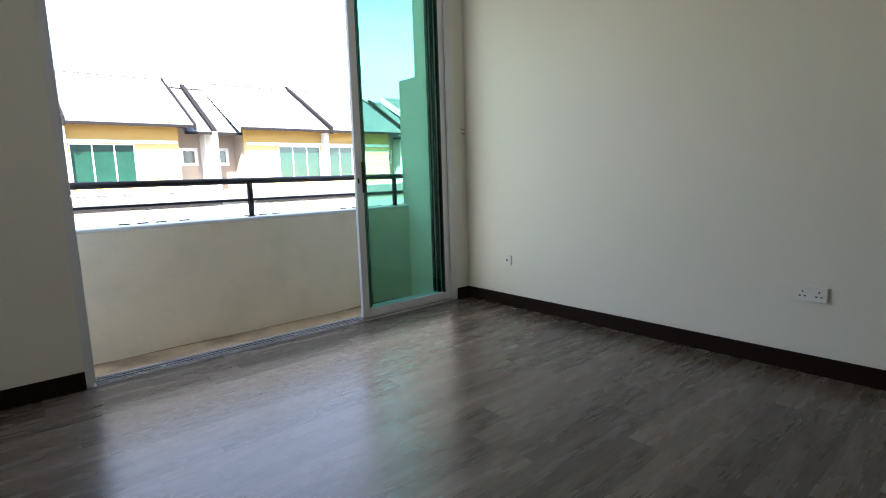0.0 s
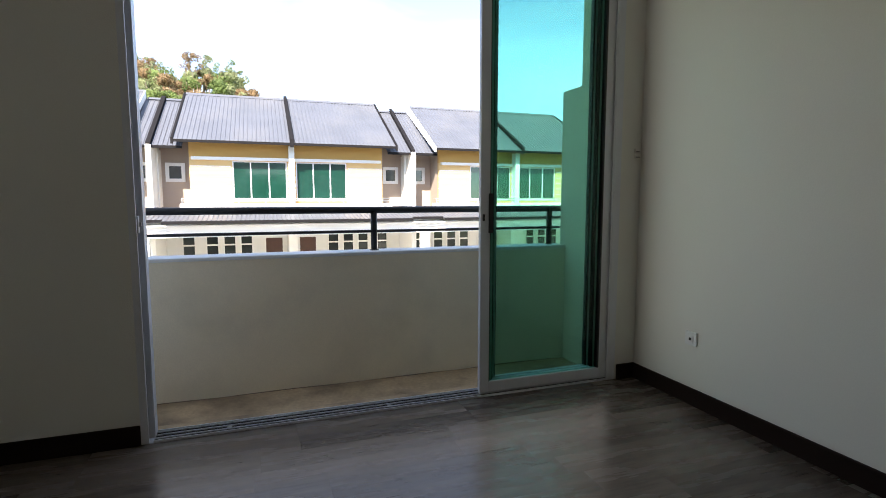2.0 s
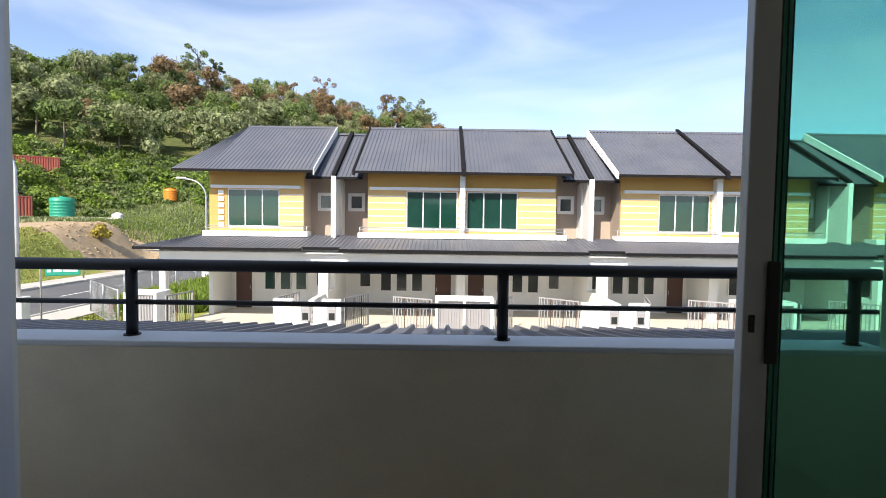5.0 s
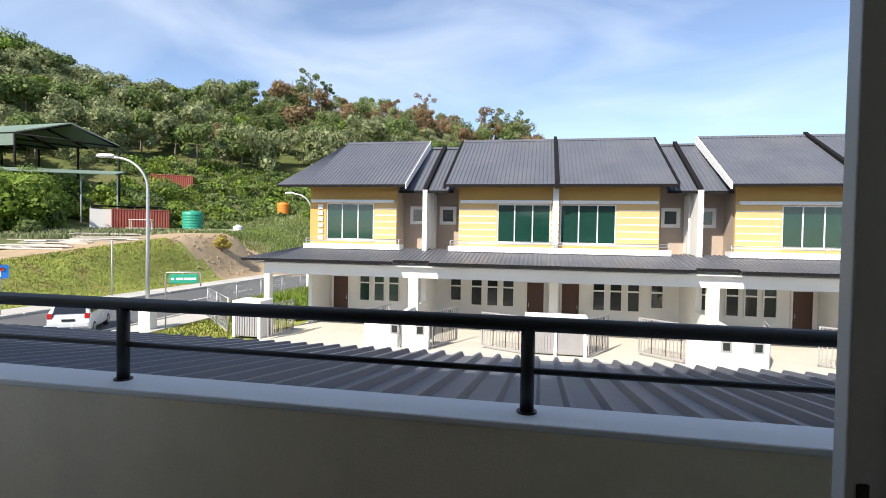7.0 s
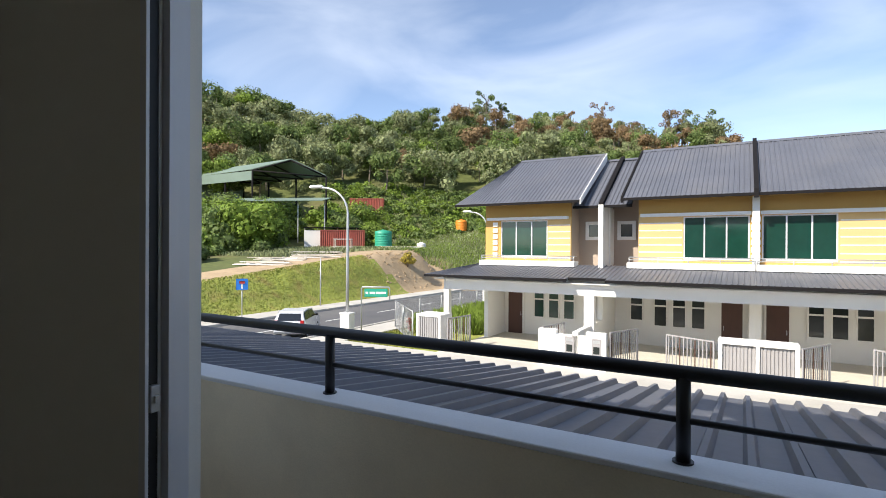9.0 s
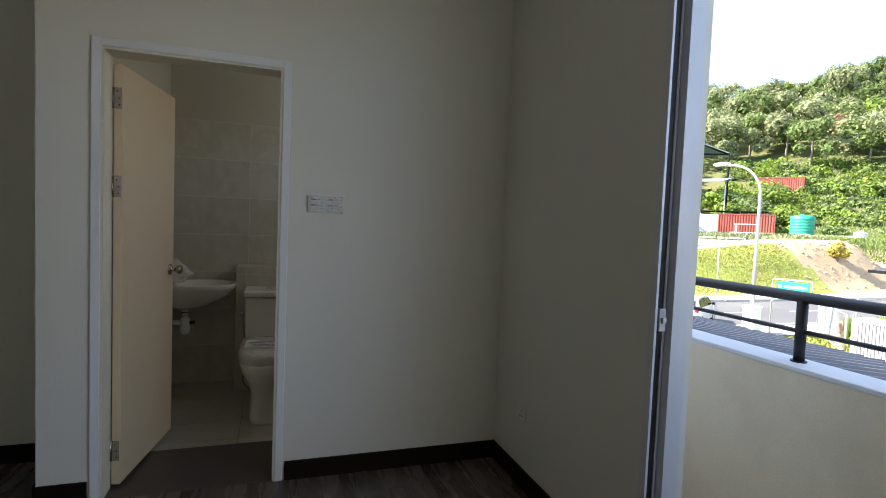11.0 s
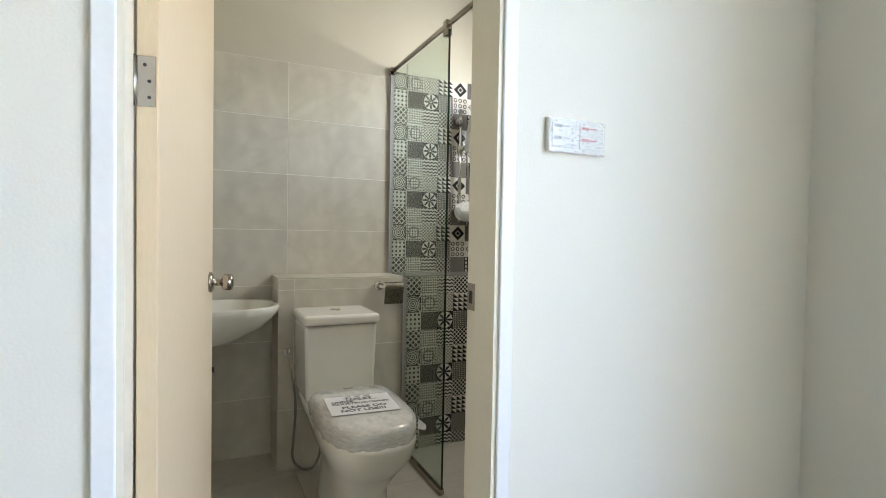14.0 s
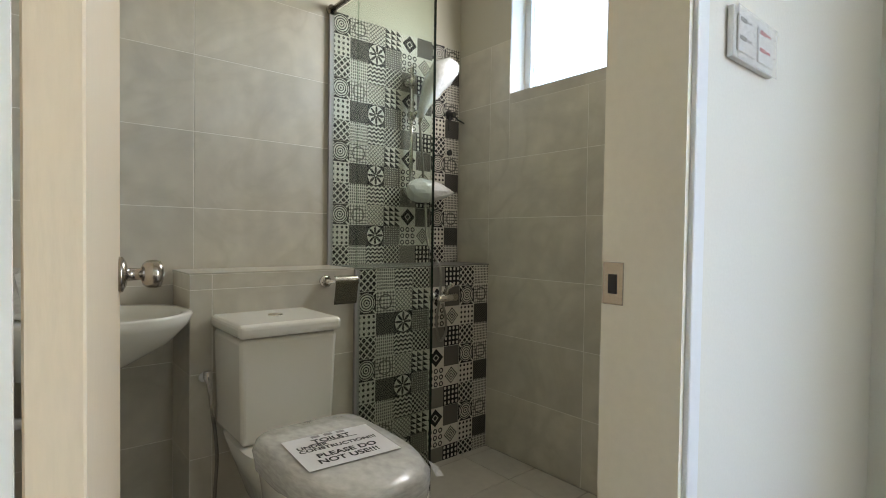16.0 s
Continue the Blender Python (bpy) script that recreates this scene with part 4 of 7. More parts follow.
M_FILM = film_material("plastic_film", 0.75)
M_FILM_LID = film_material("plastic_film_on_lid", 0.55)
BXB, BYL, BFZ, BY1 = -1.862, -2.06, -0.03, -0.042
tagged(link("bathroom_wall_back", boxes((BXB - 0.12, BXB, BYL - 0.1, 0.2, -0.2, CEIL + 0.1)), M_BPAINT_DIM, "structure"), "bathroom back wall, tiled with cream paint above", "wall")
tagged(link("bathroom_wall_side", boxes((BXB, -0.13, -2.149, BYL, -0.2, CEIL + 0.1)), M_BPAINT_DIM, "structure"), "cream painted bathroom side wall", "wall")
tagged(link("bathroom_wall_door", boxes((-0.138, -0.1305, DY1 + 0.03, BY1, BFZ, CEIL), (-0.138, -0.1305, BYL, DY0 - 0.03, BFZ, CEIL), (-0.138, -0.1305, DY0 - 0.03, DY1 + 0.03, DH + 0.03, CEIL)), M_BPAINT_DIM, "structure"), "cream painted bathroom wall beside the door", "wall")
tagged(link("bathroom_wall_window", boxes((BXB, -1.47, BY1 - 0.008, BY1 - 0.0005, BFZ, CEIL), (-0.74, -0.1385, BY1 - 0.008, BY1 - 0.0005, BFZ, CEIL), (-1.47, -0.74, BY1 - 0.008, BY1 - 0.0005, BFZ, 1.785), (-1.47, -0.74, BY1 - 0.008, BY1 - 0.0005, 2.44, CEIL)), M_BPAINT_DIM, "structure"), "bathroom outer wall with a high window", "wall")
bfloor = tagged(link("bathroom_floor", boxes((BXB, -0.0, BYL, BY1, -0.2, BFZ - 0.004)), M_FGROUT, "structure"), "beige tiled bathroom floor with dark joints", "floor")
tagged(link("door_sill", boxes((-0.13, 0.0, DY0 - 0.03, DY1 + 0.03, -0.1, -0.008)), M_FTILE, "structure"), "pale stone sill in the doorway", "sill")
LXF, LZ, LY0 = -1.607, 0.95, -1.535
ledge = tagged(link("pipe_ledge", boxes((BXB, LXF, LY0, BY1, BFZ, LZ)), M_GROUT, "structure"), "low tiled pipe ledge behind the toilet", "ledge")

# window with frosted pane
bwin = thing("window_1", "high aluminium bathroom window with bright frosted glass", "window", pose(0, 0, 0), "", "structure")
bm = boxes((-1.47, -1.43, 0.06, 0.105, 1.79, 2.44), (-0.78, -0.74, 0.06, 0.105, 1.79, 2.44), (-1.43, -0.78, 0.06, 0.105, 1.79, 1.83), (-1.43, -0.78, 0.06, 0.105, 2.4, 2.44))
part("window_frame", bm, M_CASING, bwin)
M_FROST = bpy.data.materials.new("frosted_glass")
M_FROST.use_nodes = True
_nt = M_FROST.node_tree
_b = _nt.nodes["Principled BSDF"]
_b.inputs["Base Color"].default_value = (0.95, 0.97, 0.97, 1)
_b.inputs["Roughness"].default_value = 0.5
_b.inputs["Transmission Weight"].default_value = 1.0
_b.inputs["IOR"].default_value = 1.05
for a, b in ((-1.43, -0.78),):
    p = part("pane", boxes((a, b, 0.08, 0.084, 1.83, 2.4)), M_FROST, bwin)
    p.visible_shadow = False
part("window_sill", boxes((-1.47, -0.74, BY1 - 0.008, 0.06, 1.7852, 1.8402)), M_TILE, bwin)
part("latch_block", boxes((-1.07, -1.00, BY1 - 0.006, BY1 + 0.03, 1.7902, 1.806)), M_CASING, bwin)

# ---- doorway trim and the bathroom door ----
dframe = thing("door_1", "white doorway casing with cream lining around the bathroom door", "door frame", pose(0, 0, 0), "", "structure")
bm = bmesh.new()
soft_box(bm, 0.0005, 0.014, DY1 + 0.012, DY1 + 0.05, 0.0, DH + 0.05, 0.003)
soft_box(bm, 0.0005, 0.014, DY0 - 0.05, DY0 - 0.012, 0.0, DH + 0.05, 0.003)
soft_box(bm, 0.0005, 0.014, DY0 - 0.012, DY1 + 0.012, DH + 0.012, DH + 0.05, 0.003)
part("casing", bm, M_CASING, dframe, "white painted casing")
bm = boxes((-0.1305, 0.006, DY1, DY1 + 0.0295, -0.008, DH), (-0.1305, 0.006, DY0 - 0.0295, DY0, -0.008, DH), (-0.1305, 0.006, DY0 - 0.0295, DY1 + 0.0295, DH, DH + 0.0295))
part("lining", bm, M_LINING, dframe, "cream painted door lining")
bm = bmesh.new()
soft_box(bm, -0.128, -0.09, DY1 - 0.002, DY1 + 0.001, 0.99, 1.06, 0.0008, 1)
s = part("strike_plate", bm, M_STAINLESS, dframe, "steel strike plate")
part("strike_hole", boxes((-0.117, -0.101, DY1 - 0.0028, DY1 - 0.0021, 1.008, 1.04)), M_RUBBER, s)


def knob(parent, m):
    """A round stainless door knob on its rose, along its own +y."""
    bm = bmesh.new()
    for prof in ([(0, 0.033), (0.006, 0.033), (0.012, 0.022), (0.014, 0.012), (0.035, 0.011), (0.038, 0.02), (0.045, 0.0255), (0.058, 0.027), (0.068, 0.0245), (0.072, 0.014), (0.073, 0.0005)],):
        tube(bm, [m @ Vector((0, d, 0)) for d, r in prof], [r for d, r in prof], 20)
    return part("knob", bm, M_STAINLESS, parent, "round stainless steel knob")


HANG = pose(-0.128, DY0 + 0.004, 0.0, 0, 0, 180 - 9.4)   # leaf runs along its own +x, faces -y after the turn
bdoor = thing("bathroom_door", "plain cream flush door standing open into the bathroom", "door", HANG)
bm = bmesh.new()
soft_box(bm, 0.0, 0.69, -0.04, 0.0, 0.01, 2.06, 0.002, 1)
leaf = part("leaf", bm, M_DOOR, bdoor)
knob(bdoor, pose(0.632, -0.04, 1.02, 0, 0, 180))
for z in (0.18, 1.48, 1.9):
    bm = bmesh.new()
    soft_box(bm, -0.0025, -0.0002, -0.036, -0.002, z - 0.05, z + 0.05, 0.0006, 1)
    tube(bm, [(-0.004, 0.003, z - 0.05), (-0.004, 0.003, z + 0.05)], 0.0055, 10)
    hg = part("hinge", bm, M_STAINLESS, bdoor, "steel butt hinge")
    bm = bmesh.new()
    for dz in (-0.032, 0, 0.032):
        tube(bm, [(-0.0024, -0.024 + 0.008 * (dz > 0), z + dz), (-0.0032, -0.024 + 0.008 * (dz > 0), z + dz)], 0.0036, 8)
    part("screw", bm, M_RUBBER, hg)

# six-panel entrance door folded back on the recess wall
edoor = thing("entrance_door", "cream six-panel moulded door folded open against the wall", "door", pose(-0.44, -2.685, 0.0, 0, 0, -90))
DW, DT = 0.84, 0.04
bm = bmesh.new()
soft_box(bm, 0, DW, -DT, 0, 0.012, 2.13, 0.003, 1)
eleaf = part("leaf", bm, M_DOOR2, edoor)
for zz in ((0.22, 0.81), (1.01, 1.56), (1.74, 1.93)):
    for x0, x1 in ((0.14, 0.38), (0.46, 0.70)):
        bm = bmesh.new()
        a, b = zz
        # moulded rim and raised field
        for off, w, hgt in ((0.0, 0.016, 0.006),):
            for r in ((x0, x1, a, a + w), (x0, x1, b - w, b), (x0, x0 + w, a + w, b - w), (x1 - w, x1, a + w, b - w)):
                soft_box(bm, r[0], r[1], 0.0002, hgt, r[2], r[3], 0.0025, 2)
        soft_box(bm, x0 + 0.045, x1 - 0.045, 0.0002, 0.009, a + 0.045, b - 0.045, 0.006, 2)
        part("panel", bm, M_DOOR2, edoor)
knob(edoor, pose(0.09, 0.0, 1.02))
bm = bmesh.new()
soft_box(bm, -0.0022, -0.0002, -0.032, -0.008, 0.985, 1.045, 0.0006, 1)
soft_box(bm, -0.011, -0.0022, -0.026, -0.014, 1.006, 1.026, 0.002, 1)
part("latch", bm, M_STAINLESS, edoor, "steel latch plate")
for z in (0.3, 1.1, 1.9):
    bm = bmesh.new()
    tube(bm, [(DW + 0.005, -DT, z - 0.05), (DW + 0.005, -DT, z + 0.05)], 0.006, 10)
    soft_box(bm, DW - 0.002, DW + 0.012, -DT - 0.038, -DT, z - 0.05, z + 0.05, 0.001, 1)
    part("hinge", bm, M_STAINLESS, edoor, "steel butt hinge")

# ---- switches and sockets ----
def plate(name, label, cat, m, w, h, group=""):
    """A wall plate; its own x to the right, z up, y out of the wall is -y."""
    t = thing(name, label, cat, m, group)
    bm = bmesh.new()
    soft_box(bm, -w / 2, w / 2, -0.012, -0.0005, -h / 2, h / 2, 0.003, 2)
    part("plate", bm, M_PLASTIC, t)
    return t


sw = plate("light_switch", "white two-gang light switch still in its film, with printed marks", "light switch", pose(0.0, -1.018, 1.442, 0, 0, 90), 0.18, 0.085)
for x in (-0.043, 0.043):
    bm = bmesh.new()
    soft_box(bm, x - 0.036, x + 0.036, -0.0155, -0.012, -0.032, 0.03, 0.002, 1)
    rk = part("rocker", bm, M_PLASTIC, sw)
    for z in (0.022, -0.008):
        part("mark", boxes((x - 0.03, x - 0.006, -0.0162, -0.0156, z - 0.004, z + 0.003)), M_INK if x < 0 else M_INK_RED, rk)
        part("mark", boxes((x - 0.004, x + 0.018, -0.0162, -0.0156, z - 0.002, z + 0.002)), M_GATE if x < 0 else M_INK_RED, rk)
bm = bmesh.new()
soft_box(bm, -0.088, 0.088, -0.0185, -0.0175, -0.046, 0.041, 0.0004, 1)
part("film", bm, film_material("switch_film", 0.25), sw, "clear plastic film")


def socket(m, w, label, kind):
    s = plate("wall_socket", label, "wall socket", m, w, 0.078, "wall sockets")
    if kind == "power":
        for x in ((-w / 4, w / 4) if w > 0.1 else (0,)):
            bm = bmesh.new()
            for dx, dz, a, b in ((0, 0.012, 0.003, 0.005), (-0.011, -0.012, 0.005, 0.003), (0.011, -0.012, 0.005, 0.003)):
                box(bm, x + dx - a, x + dx + a, -0.0128, -0.0121, dz - b, dz + b)
            part("pin_holes", bm, M_RUBBER, s)
            bm = bmesh.new()
            soft_box(bm, x - 0.006, x + 0.006, -0.0155, -0.0121, 0.02, 0.032, 0.001, 1)
            part("rocker", bm, M_PLASTIC, s)
    else:
        bm = bmesh.new()
        soft_box(bm, -0.02, 0.02, -0.016, -0.0121, -0.02, 0.02, 0.002, 1)
        ins = part("insert", bm, M_PLASTIC, s)
        part("port", boxes((-0.008, 0.008, -0.0165, -0.0161, -0.009, 0.006)), M_RUBBER, ins)
    return s


socket(pose(XR, -0.48, 0.385, 0, 0, -90), 0.08, "white wall socket low on the cream wall", "data")
socket(pose(XR, -2.575, 0.425, 0, 0, -90), 0.145, "white double power socket on the cream wall", "power")
socket(pose(0.345, 0.0, 0.385), 0.085, "white power socket beside the corner", "power")
bracket = thing("wall_bracket", "small cream cable outlet with two slots near the corner", "cable outlet", pose(4.085, 0.0, 1.465))
for z in (0.017, -0.017):
    bm = bmesh.new()
    soft_box(bm, -0.02, 0.02, -0.014, -0.0005, z - 0.012, z + 0.012, 0.003, 2)
    c = part("cover", bm, M_WALL, bracket)
    part("slot", boxes((-0.016, 0.016, -0.0146, -0.0141, z - 0.009, z - 0.004)), M_RUBBER, c)

# ---- toilet ----
TY = -1.288
toilet = thing("toilet", "white close-coupled toilet, its lid wrapped in plastic film", "toilet", pose(0.105, TY, BFZ))


def superellipse(bm, rings, n=36, cap_top=True, cap_bot=True, back_p=0.0):
    """Rings of (x centre, z, half length in x, half width in y, squareness, back flatness)."""
    loops = []
    for cx, z, a, b, p, back in rings:
        lp = []
        for k in range(n):
            t = 2 * math.pi * k / n
            c, s = math.cos(t), math.sin(t)
            e = 2.0 / (back_p if back_p and c < 0 else p)
            x = a * math.copysign(abs(c) ** e, c)
            y = b * math.copysign(abs(s) ** e, s)
            if x < 0:
                x *= back
            lp.append(bm.verts.new((cx + x, y, z)))
        loops.append(lp)
    for l0, l1 in zip(loops, loops[1:]):
        for k in range(n):
            f = bm.faces.new((l0[k], l0[(k + 1) % n], l1[(k + 1) % n], l1[k]))
            f.smooth = True
    if cap_bot:
        bm.faces.new(loops[0][::-1])
    if cap_top:
        bm.faces.new(loops[-1])


bm = bmesh.new()
superellipse(bm, [(-1.17, 0.0, 0.245, 0.12, 3.2, 1.5), (-1.17, 0.03, 0.24, 0.115, 3.2, 1.5), (-1.17, 0.19, 0.225, 0.108, 2.8, 1.5), (-1.12, 0.29, 0.27, 0.135, 2.6, 1.35), (-1.07, 0.37, 0.305, 0.168, 2.6, 1.2), (-1.05, 0.435, 0.3, 0.18, 2.7, 1.15), (-1.05, 0.455, 0.295, 0.178, 2.7, 1.15)])
superellipse(bm, [(-1.52, 0.2, 0.14, 0.09, 3, 1.0), (-1.49, 0.34, 0.17, 0.14, 4, 1.0), (-1.48, 0.43, 0.19, 0.168, 5, 1.0)])
part("bowl", bm, M_CERAMIC, toilet)
bm = bmesh.new()
soft_box(bm, -1.70, -1.405, -0.172, 0.172, 0.432, 0.785, 0.016, 3)
for v in bm.verts:
    v.co.y *= 0.94 + 0.06 * (v.co.z - 0.432) / 0.353
    v.co.x += 0.012 * (0.785 - v.co.z) / 0.353 * (-1 if v.co.x > -1.5 else 0)
part("cistern", bm, M_CERAMIC, toilet)
bm = bmesh.new()
soft_box(bm, -1.705, -1.388, -0.181, 0.181, 0.789, 0.836, 0.016, 3)
lid = part("cistern_lid", bm, M_CERAMIC, toilet)
bm = bmesh.new()
tube(bm, [(-1.55, 0.0, 0.836), (-1.55, 0.0, 0.842)], [0.027, 0.024], 20)
part("flush_button", bm, M_CHROME, lid, "chrome flush button")
bm = bmesh.new()
superellipse(bm, [(-1.07, 0.457, 0.3, 0.171, 2.7, 0.76), (-1.07, 0.475, 0.305, 0.174, 2.7, 0.76), (-1.07, 0.482, 0.297, 0.168, 2.7, 0.76)], back_p=7.0)
part("seat", bm, M_CERAMIC, toilet)
bm = bmesh.new()
superellipse(bm, [(-1.07, 0.484, 0.305, 0.165, 2.7, 0.76), (-1.07, 0.505, 0.302, 0.171, 2.7, 0.76), (-1.07, 0.517, 0.28, 0.166, 2.7, 0.76), (-1.07, 0.521, 0.18, 0.12, 2.7, 0.76)], back_p=7.0)
seat_lid = part("seat_lid", bm, M_CERAMIC, toilet)
bm = bmesh.new()
superellipse(bm, [(-1.07, 0.425, 0.308, 0.172, 2.7, 0.78), (-1.07, 0.452, 0.313, 0.181, 2.7, 0.78), (-1.07, 0.48, 0.312, 0.181, 2.7, 0.78), (-1.07, 0.503, 0.308, 0.178, 2.7, 0.78), (-1.07, 0.52, 0.288, 0.165, 2.7, 0.78), (-1.07, 0.5245, 0.18, 0.12, 2.7, 0.78)], 72, True, False, back_p=7.0)
for v in bm.verts:
    w = noise.noise(Vector((v.co.x * 26, v.co.y * 26, v.co.z * 50)))
    v.co += Vector((v.co.x + 1.07, v.co.y, 0.0)).normalized() * (0.004 + 0.008 * w * (1.0 if v.co.z < 0.515 else 0.25))
t1 = [bm.verts.new(p) for p in ((-0.86, 0.165, 0.502), (-0.92, 0.178, 0.49), (-0.85, 0.195, 0.478), (-0.79, 0.165, 0.484), (-0.78, 0.13, 0.495))]
bm.faces.new(t1)
part("film_wrap", bm, M_FILM_LID, seat_lid, "loose clear plastic film")
notice = thing("paper_notice", "white printed paper notice lying on the toilet lid", "notice", pose(-0.935, TY - 0.01, BFZ + 0.5285, 0, 0, 86))
part("sheet", boxes((-0.135, 0.135, -0.108, 0.112, -0.0008, 0.0)), M_PAPER, notice)


def words(text, size, x, y, parent, mat, bold=0.0):
    cu = bpy.data.curves.new("text", "FONT")
    cu.body = text
    cu.size = size
    cu.align_x = "CENTER"
    cu.offset = bold
    cu.extrude = 0.0002
    cu.materials.append(mat)
    ob = new("text", cu)
    ob.parent = parent
    ob.matrix_basis = pose(x, y, 0.0006)
    return ob


words("TOILET", 0.036, 0.0, 0.055, notice, M_INK, 0.0007)
words("UNDER", 0.027, -0.07, 0.028, notice, M_INK, 0.0006)
words("CONSTRUCTION!!!", 0.027, 0.0, 0.004, notice, M_INK, 0.0006)
words("PLEASE DO", 0.036, 0.005, -0.045, notice, M_INK, 0.0008)
words("NOT USE!!!", 0.036, -0.005, -0.082, notice, M_INK, 0.0008)
part("underline", boxes((-0.075, 0.075, 0.0485, 0.051, 0.0004, 0.0008)), M_INK, notice)
for i in range(3):
    part("mark", boxes((-0.05 + 0.04 * i, -0.025 + 0.04 * i, 0.092, 0.108, 0.0004, 0.0008)), M_GATE, notice)

# ---- bidet spray, roll holder, basin ----
bidet = thing("bidet_spray", "chrome hand bidet spray with steel hose on the ledge", "bidet spray", pose(LXF + 0.007, -1.49, 0.0))
bm = bmesh.new()
tube(bm, [(0.0, 0, 0.58), (0.012, 0, 0.58), (0.03, 0, 0.58)], [0.018, 0.016, 0.01], 12)
part("holder", bm, M_PLASTIC, bidet)
bm = bmesh.new()
tube(bm, [(0.045, 0.0, 0.61), (0.045, 0.002, 0.59), (0.043, 0.006, 0.565), (0.038, 0.016, 0.5), (0.034, 0.026, 0.42)], [0.012, 0.017, 0.0095, 0.0085, 0.0075], 12)
part("spray_head", bm, M_CHROME, bidet, "chrome trigger spray head")
bm = bmesh.new()
pts = [(0.034, 0.026, 0.42), (0.04, 0.035, 0.3), (0.05, 0.025, 0.16), (0.06, 0.02, 0.06), (0.07, 0.06, 0.005), (0.075, 0.11, 0.0), (0.06, 0.15, 0.05), (0.03, 0.165, 0.13), (0.005, 0.165, 0.19)]
sm = []
for i in range(len(pts) - 1):
    p0, p1, p2, p3 = (Vector(pts[max(0, min(len(pts) - 1, i + k))]) for k in (-1, 0, 1, 2))
    for k in range(6):
        t = k / 6
        sm.append(0.5 * ((2 * p1) + (p2 - p0) * t + (2 * p0 - 5 * p1 + 4 * p2 - p3) * t * t + (3 * p1 - p0 - 3 * p2 + p3) * t ** 3))
sm.append(Vector(pts[-1]))
tube(bm, sm, 0.0065, 8)
part("hose", bm, M_HOSE, bidet, "ribbed steel hose")
holder = thing("toilet_roll_holder", "chrome toilet roll holder with a hanging cover flap", "roll holder", pose(LXF + 0.007, -0.97, 0.885))
bm = bmesh.new()
tube(bm, [(0, -0.045, 0.02), (0.008, -0.045, 0.02), (0.012, -0.045, 0.02)], [0.026, 0.026, 0.016], 16)
tube(bm, [(0.01, -0.045, 0.02), (0.045, -0.045, 0.02)], 0.01, 12)
tube(bm, [(0.045, -0.055, 0.02), (0.045, 0.07, 0.02)], 0.007, 12)
part("arm", bm, M_CHROME, holder)
bm = bmesh.new()
ring = [(0.045 + 0.024 * math.sin(a), 0.02 + 0.024 * math.cos(a)) for a in [k * math.pi / 10 for k in range(0, 8)]] + [(0.05, -0.075)]
for (x0, z0), (x1, z1) in zip(ring, ring[1:]):
    for d in (0.0, 0.0015):
        bm.faces.new([bm.verts.new(p) for p in ((x0 + d, -0.03, z0), (x0 + d, 0.075, z0), (x1 + d, 0.075, z1), (x1 + d, -0.03, z1))])
part("flap", bm, M_STAINLESS, holder)

basin = thing("wash_basin", "white ceramic wall-hung wash basin with bottle trap", "wash basin", pose(-1.62, BYL, 0.0, 0, 0, 90))
bm = bmesh.new()
superellipse(bm, [(0.16, 0.63, 0.06, 0.06, 2.2, 1.0), (0.18, 0.66, 0.15, 0.12, 2.2, 1.0), (0.21, 0.73, 0.25, 0.185, 2.3, 0.8), (0.22, 0.79, 0.295, 0.215, 2.4, 0.75), (0.22, 0.825, 0.31, 0.225, 2.4, 0.71), (0.22, 0.832, 0.302, 0.22, 2.4, 0.71),
                  (0.235, 0.828, 0.26, 0.19, 2.4, 0.6), (0.225, 0.76, 0.2, 0.15, 2.3, 0.6), (0.2, 0.71, 0.09, 0.07, 2.2, 0.9)], 40)
part("bowl", bm, M_CERAMIC, basin)
bm = bmesh.new()
tube(bm, [(0.16, 0, 0.63), (0.16, 0, 0.6), (0.16, 0, 0.55)], [0.03, 0.022, 0.022], 14)
tube(bm, [(0.16, 0, 0.56), (0.16, 0, 0.54), (0.16, 0, 0.46), (0.16, 0, 0.43)], [0.026, 0.036, 0.036, 0.022], 14)
tube(bm, [(0.16, 0, 0.52), (0.08, 0, 0.52), (0.0, 0, 0.52)], 0.018, 12)
tr = part("bottle_trap", bm, M_PLASTIC, basin, "white plastic bottle trap")
bm = bmesh.new()
tube(bm, [(0.19, 0, 0.52), (0.23, 0, 0.52)], 0.014, 10)
tube(bm, [(0.16, 0, 0.598), (0.16, 0, 0.606)], 0.0235, 14)
part("cap", bm, M_RUBBER, tr)
bm = bmesh.new()
tube(bm, [(0.07, 0, 0.83), (0.07, 0, 0.88)], [0.022, 0.02], 12)
tube(bm, [(0.07, 0, 0.88), (0.1, 0, 0.9), (0.17, 0, 0.885)], [0.018, 0.014, 0.011], 12)
part("tap", bm, M_CHROME, basin, "chrome basin tap")
bm = bmesh.new()
bmesh.ops.create_icosphere(bm, subdivisions=3, radius=1.0)
for v in bm.verts:
    n = noise.noise(v.co * 2.3) * 0.35 + noise.noise(v.co * 6) * 0.15
    p = v.co * (1 + n)
    v.co = Vector((0.12 + 0.09 * p.x, 0.045 * p.y, 0.895 + 0.075 * p.z * (1.25 - 0.9 * p.x)))
    v.co.z = max(v.co.z, 0.834)
part("tap_wrap", bm, M_FILM, basin, "crumpled plastic wrapping over the tap")

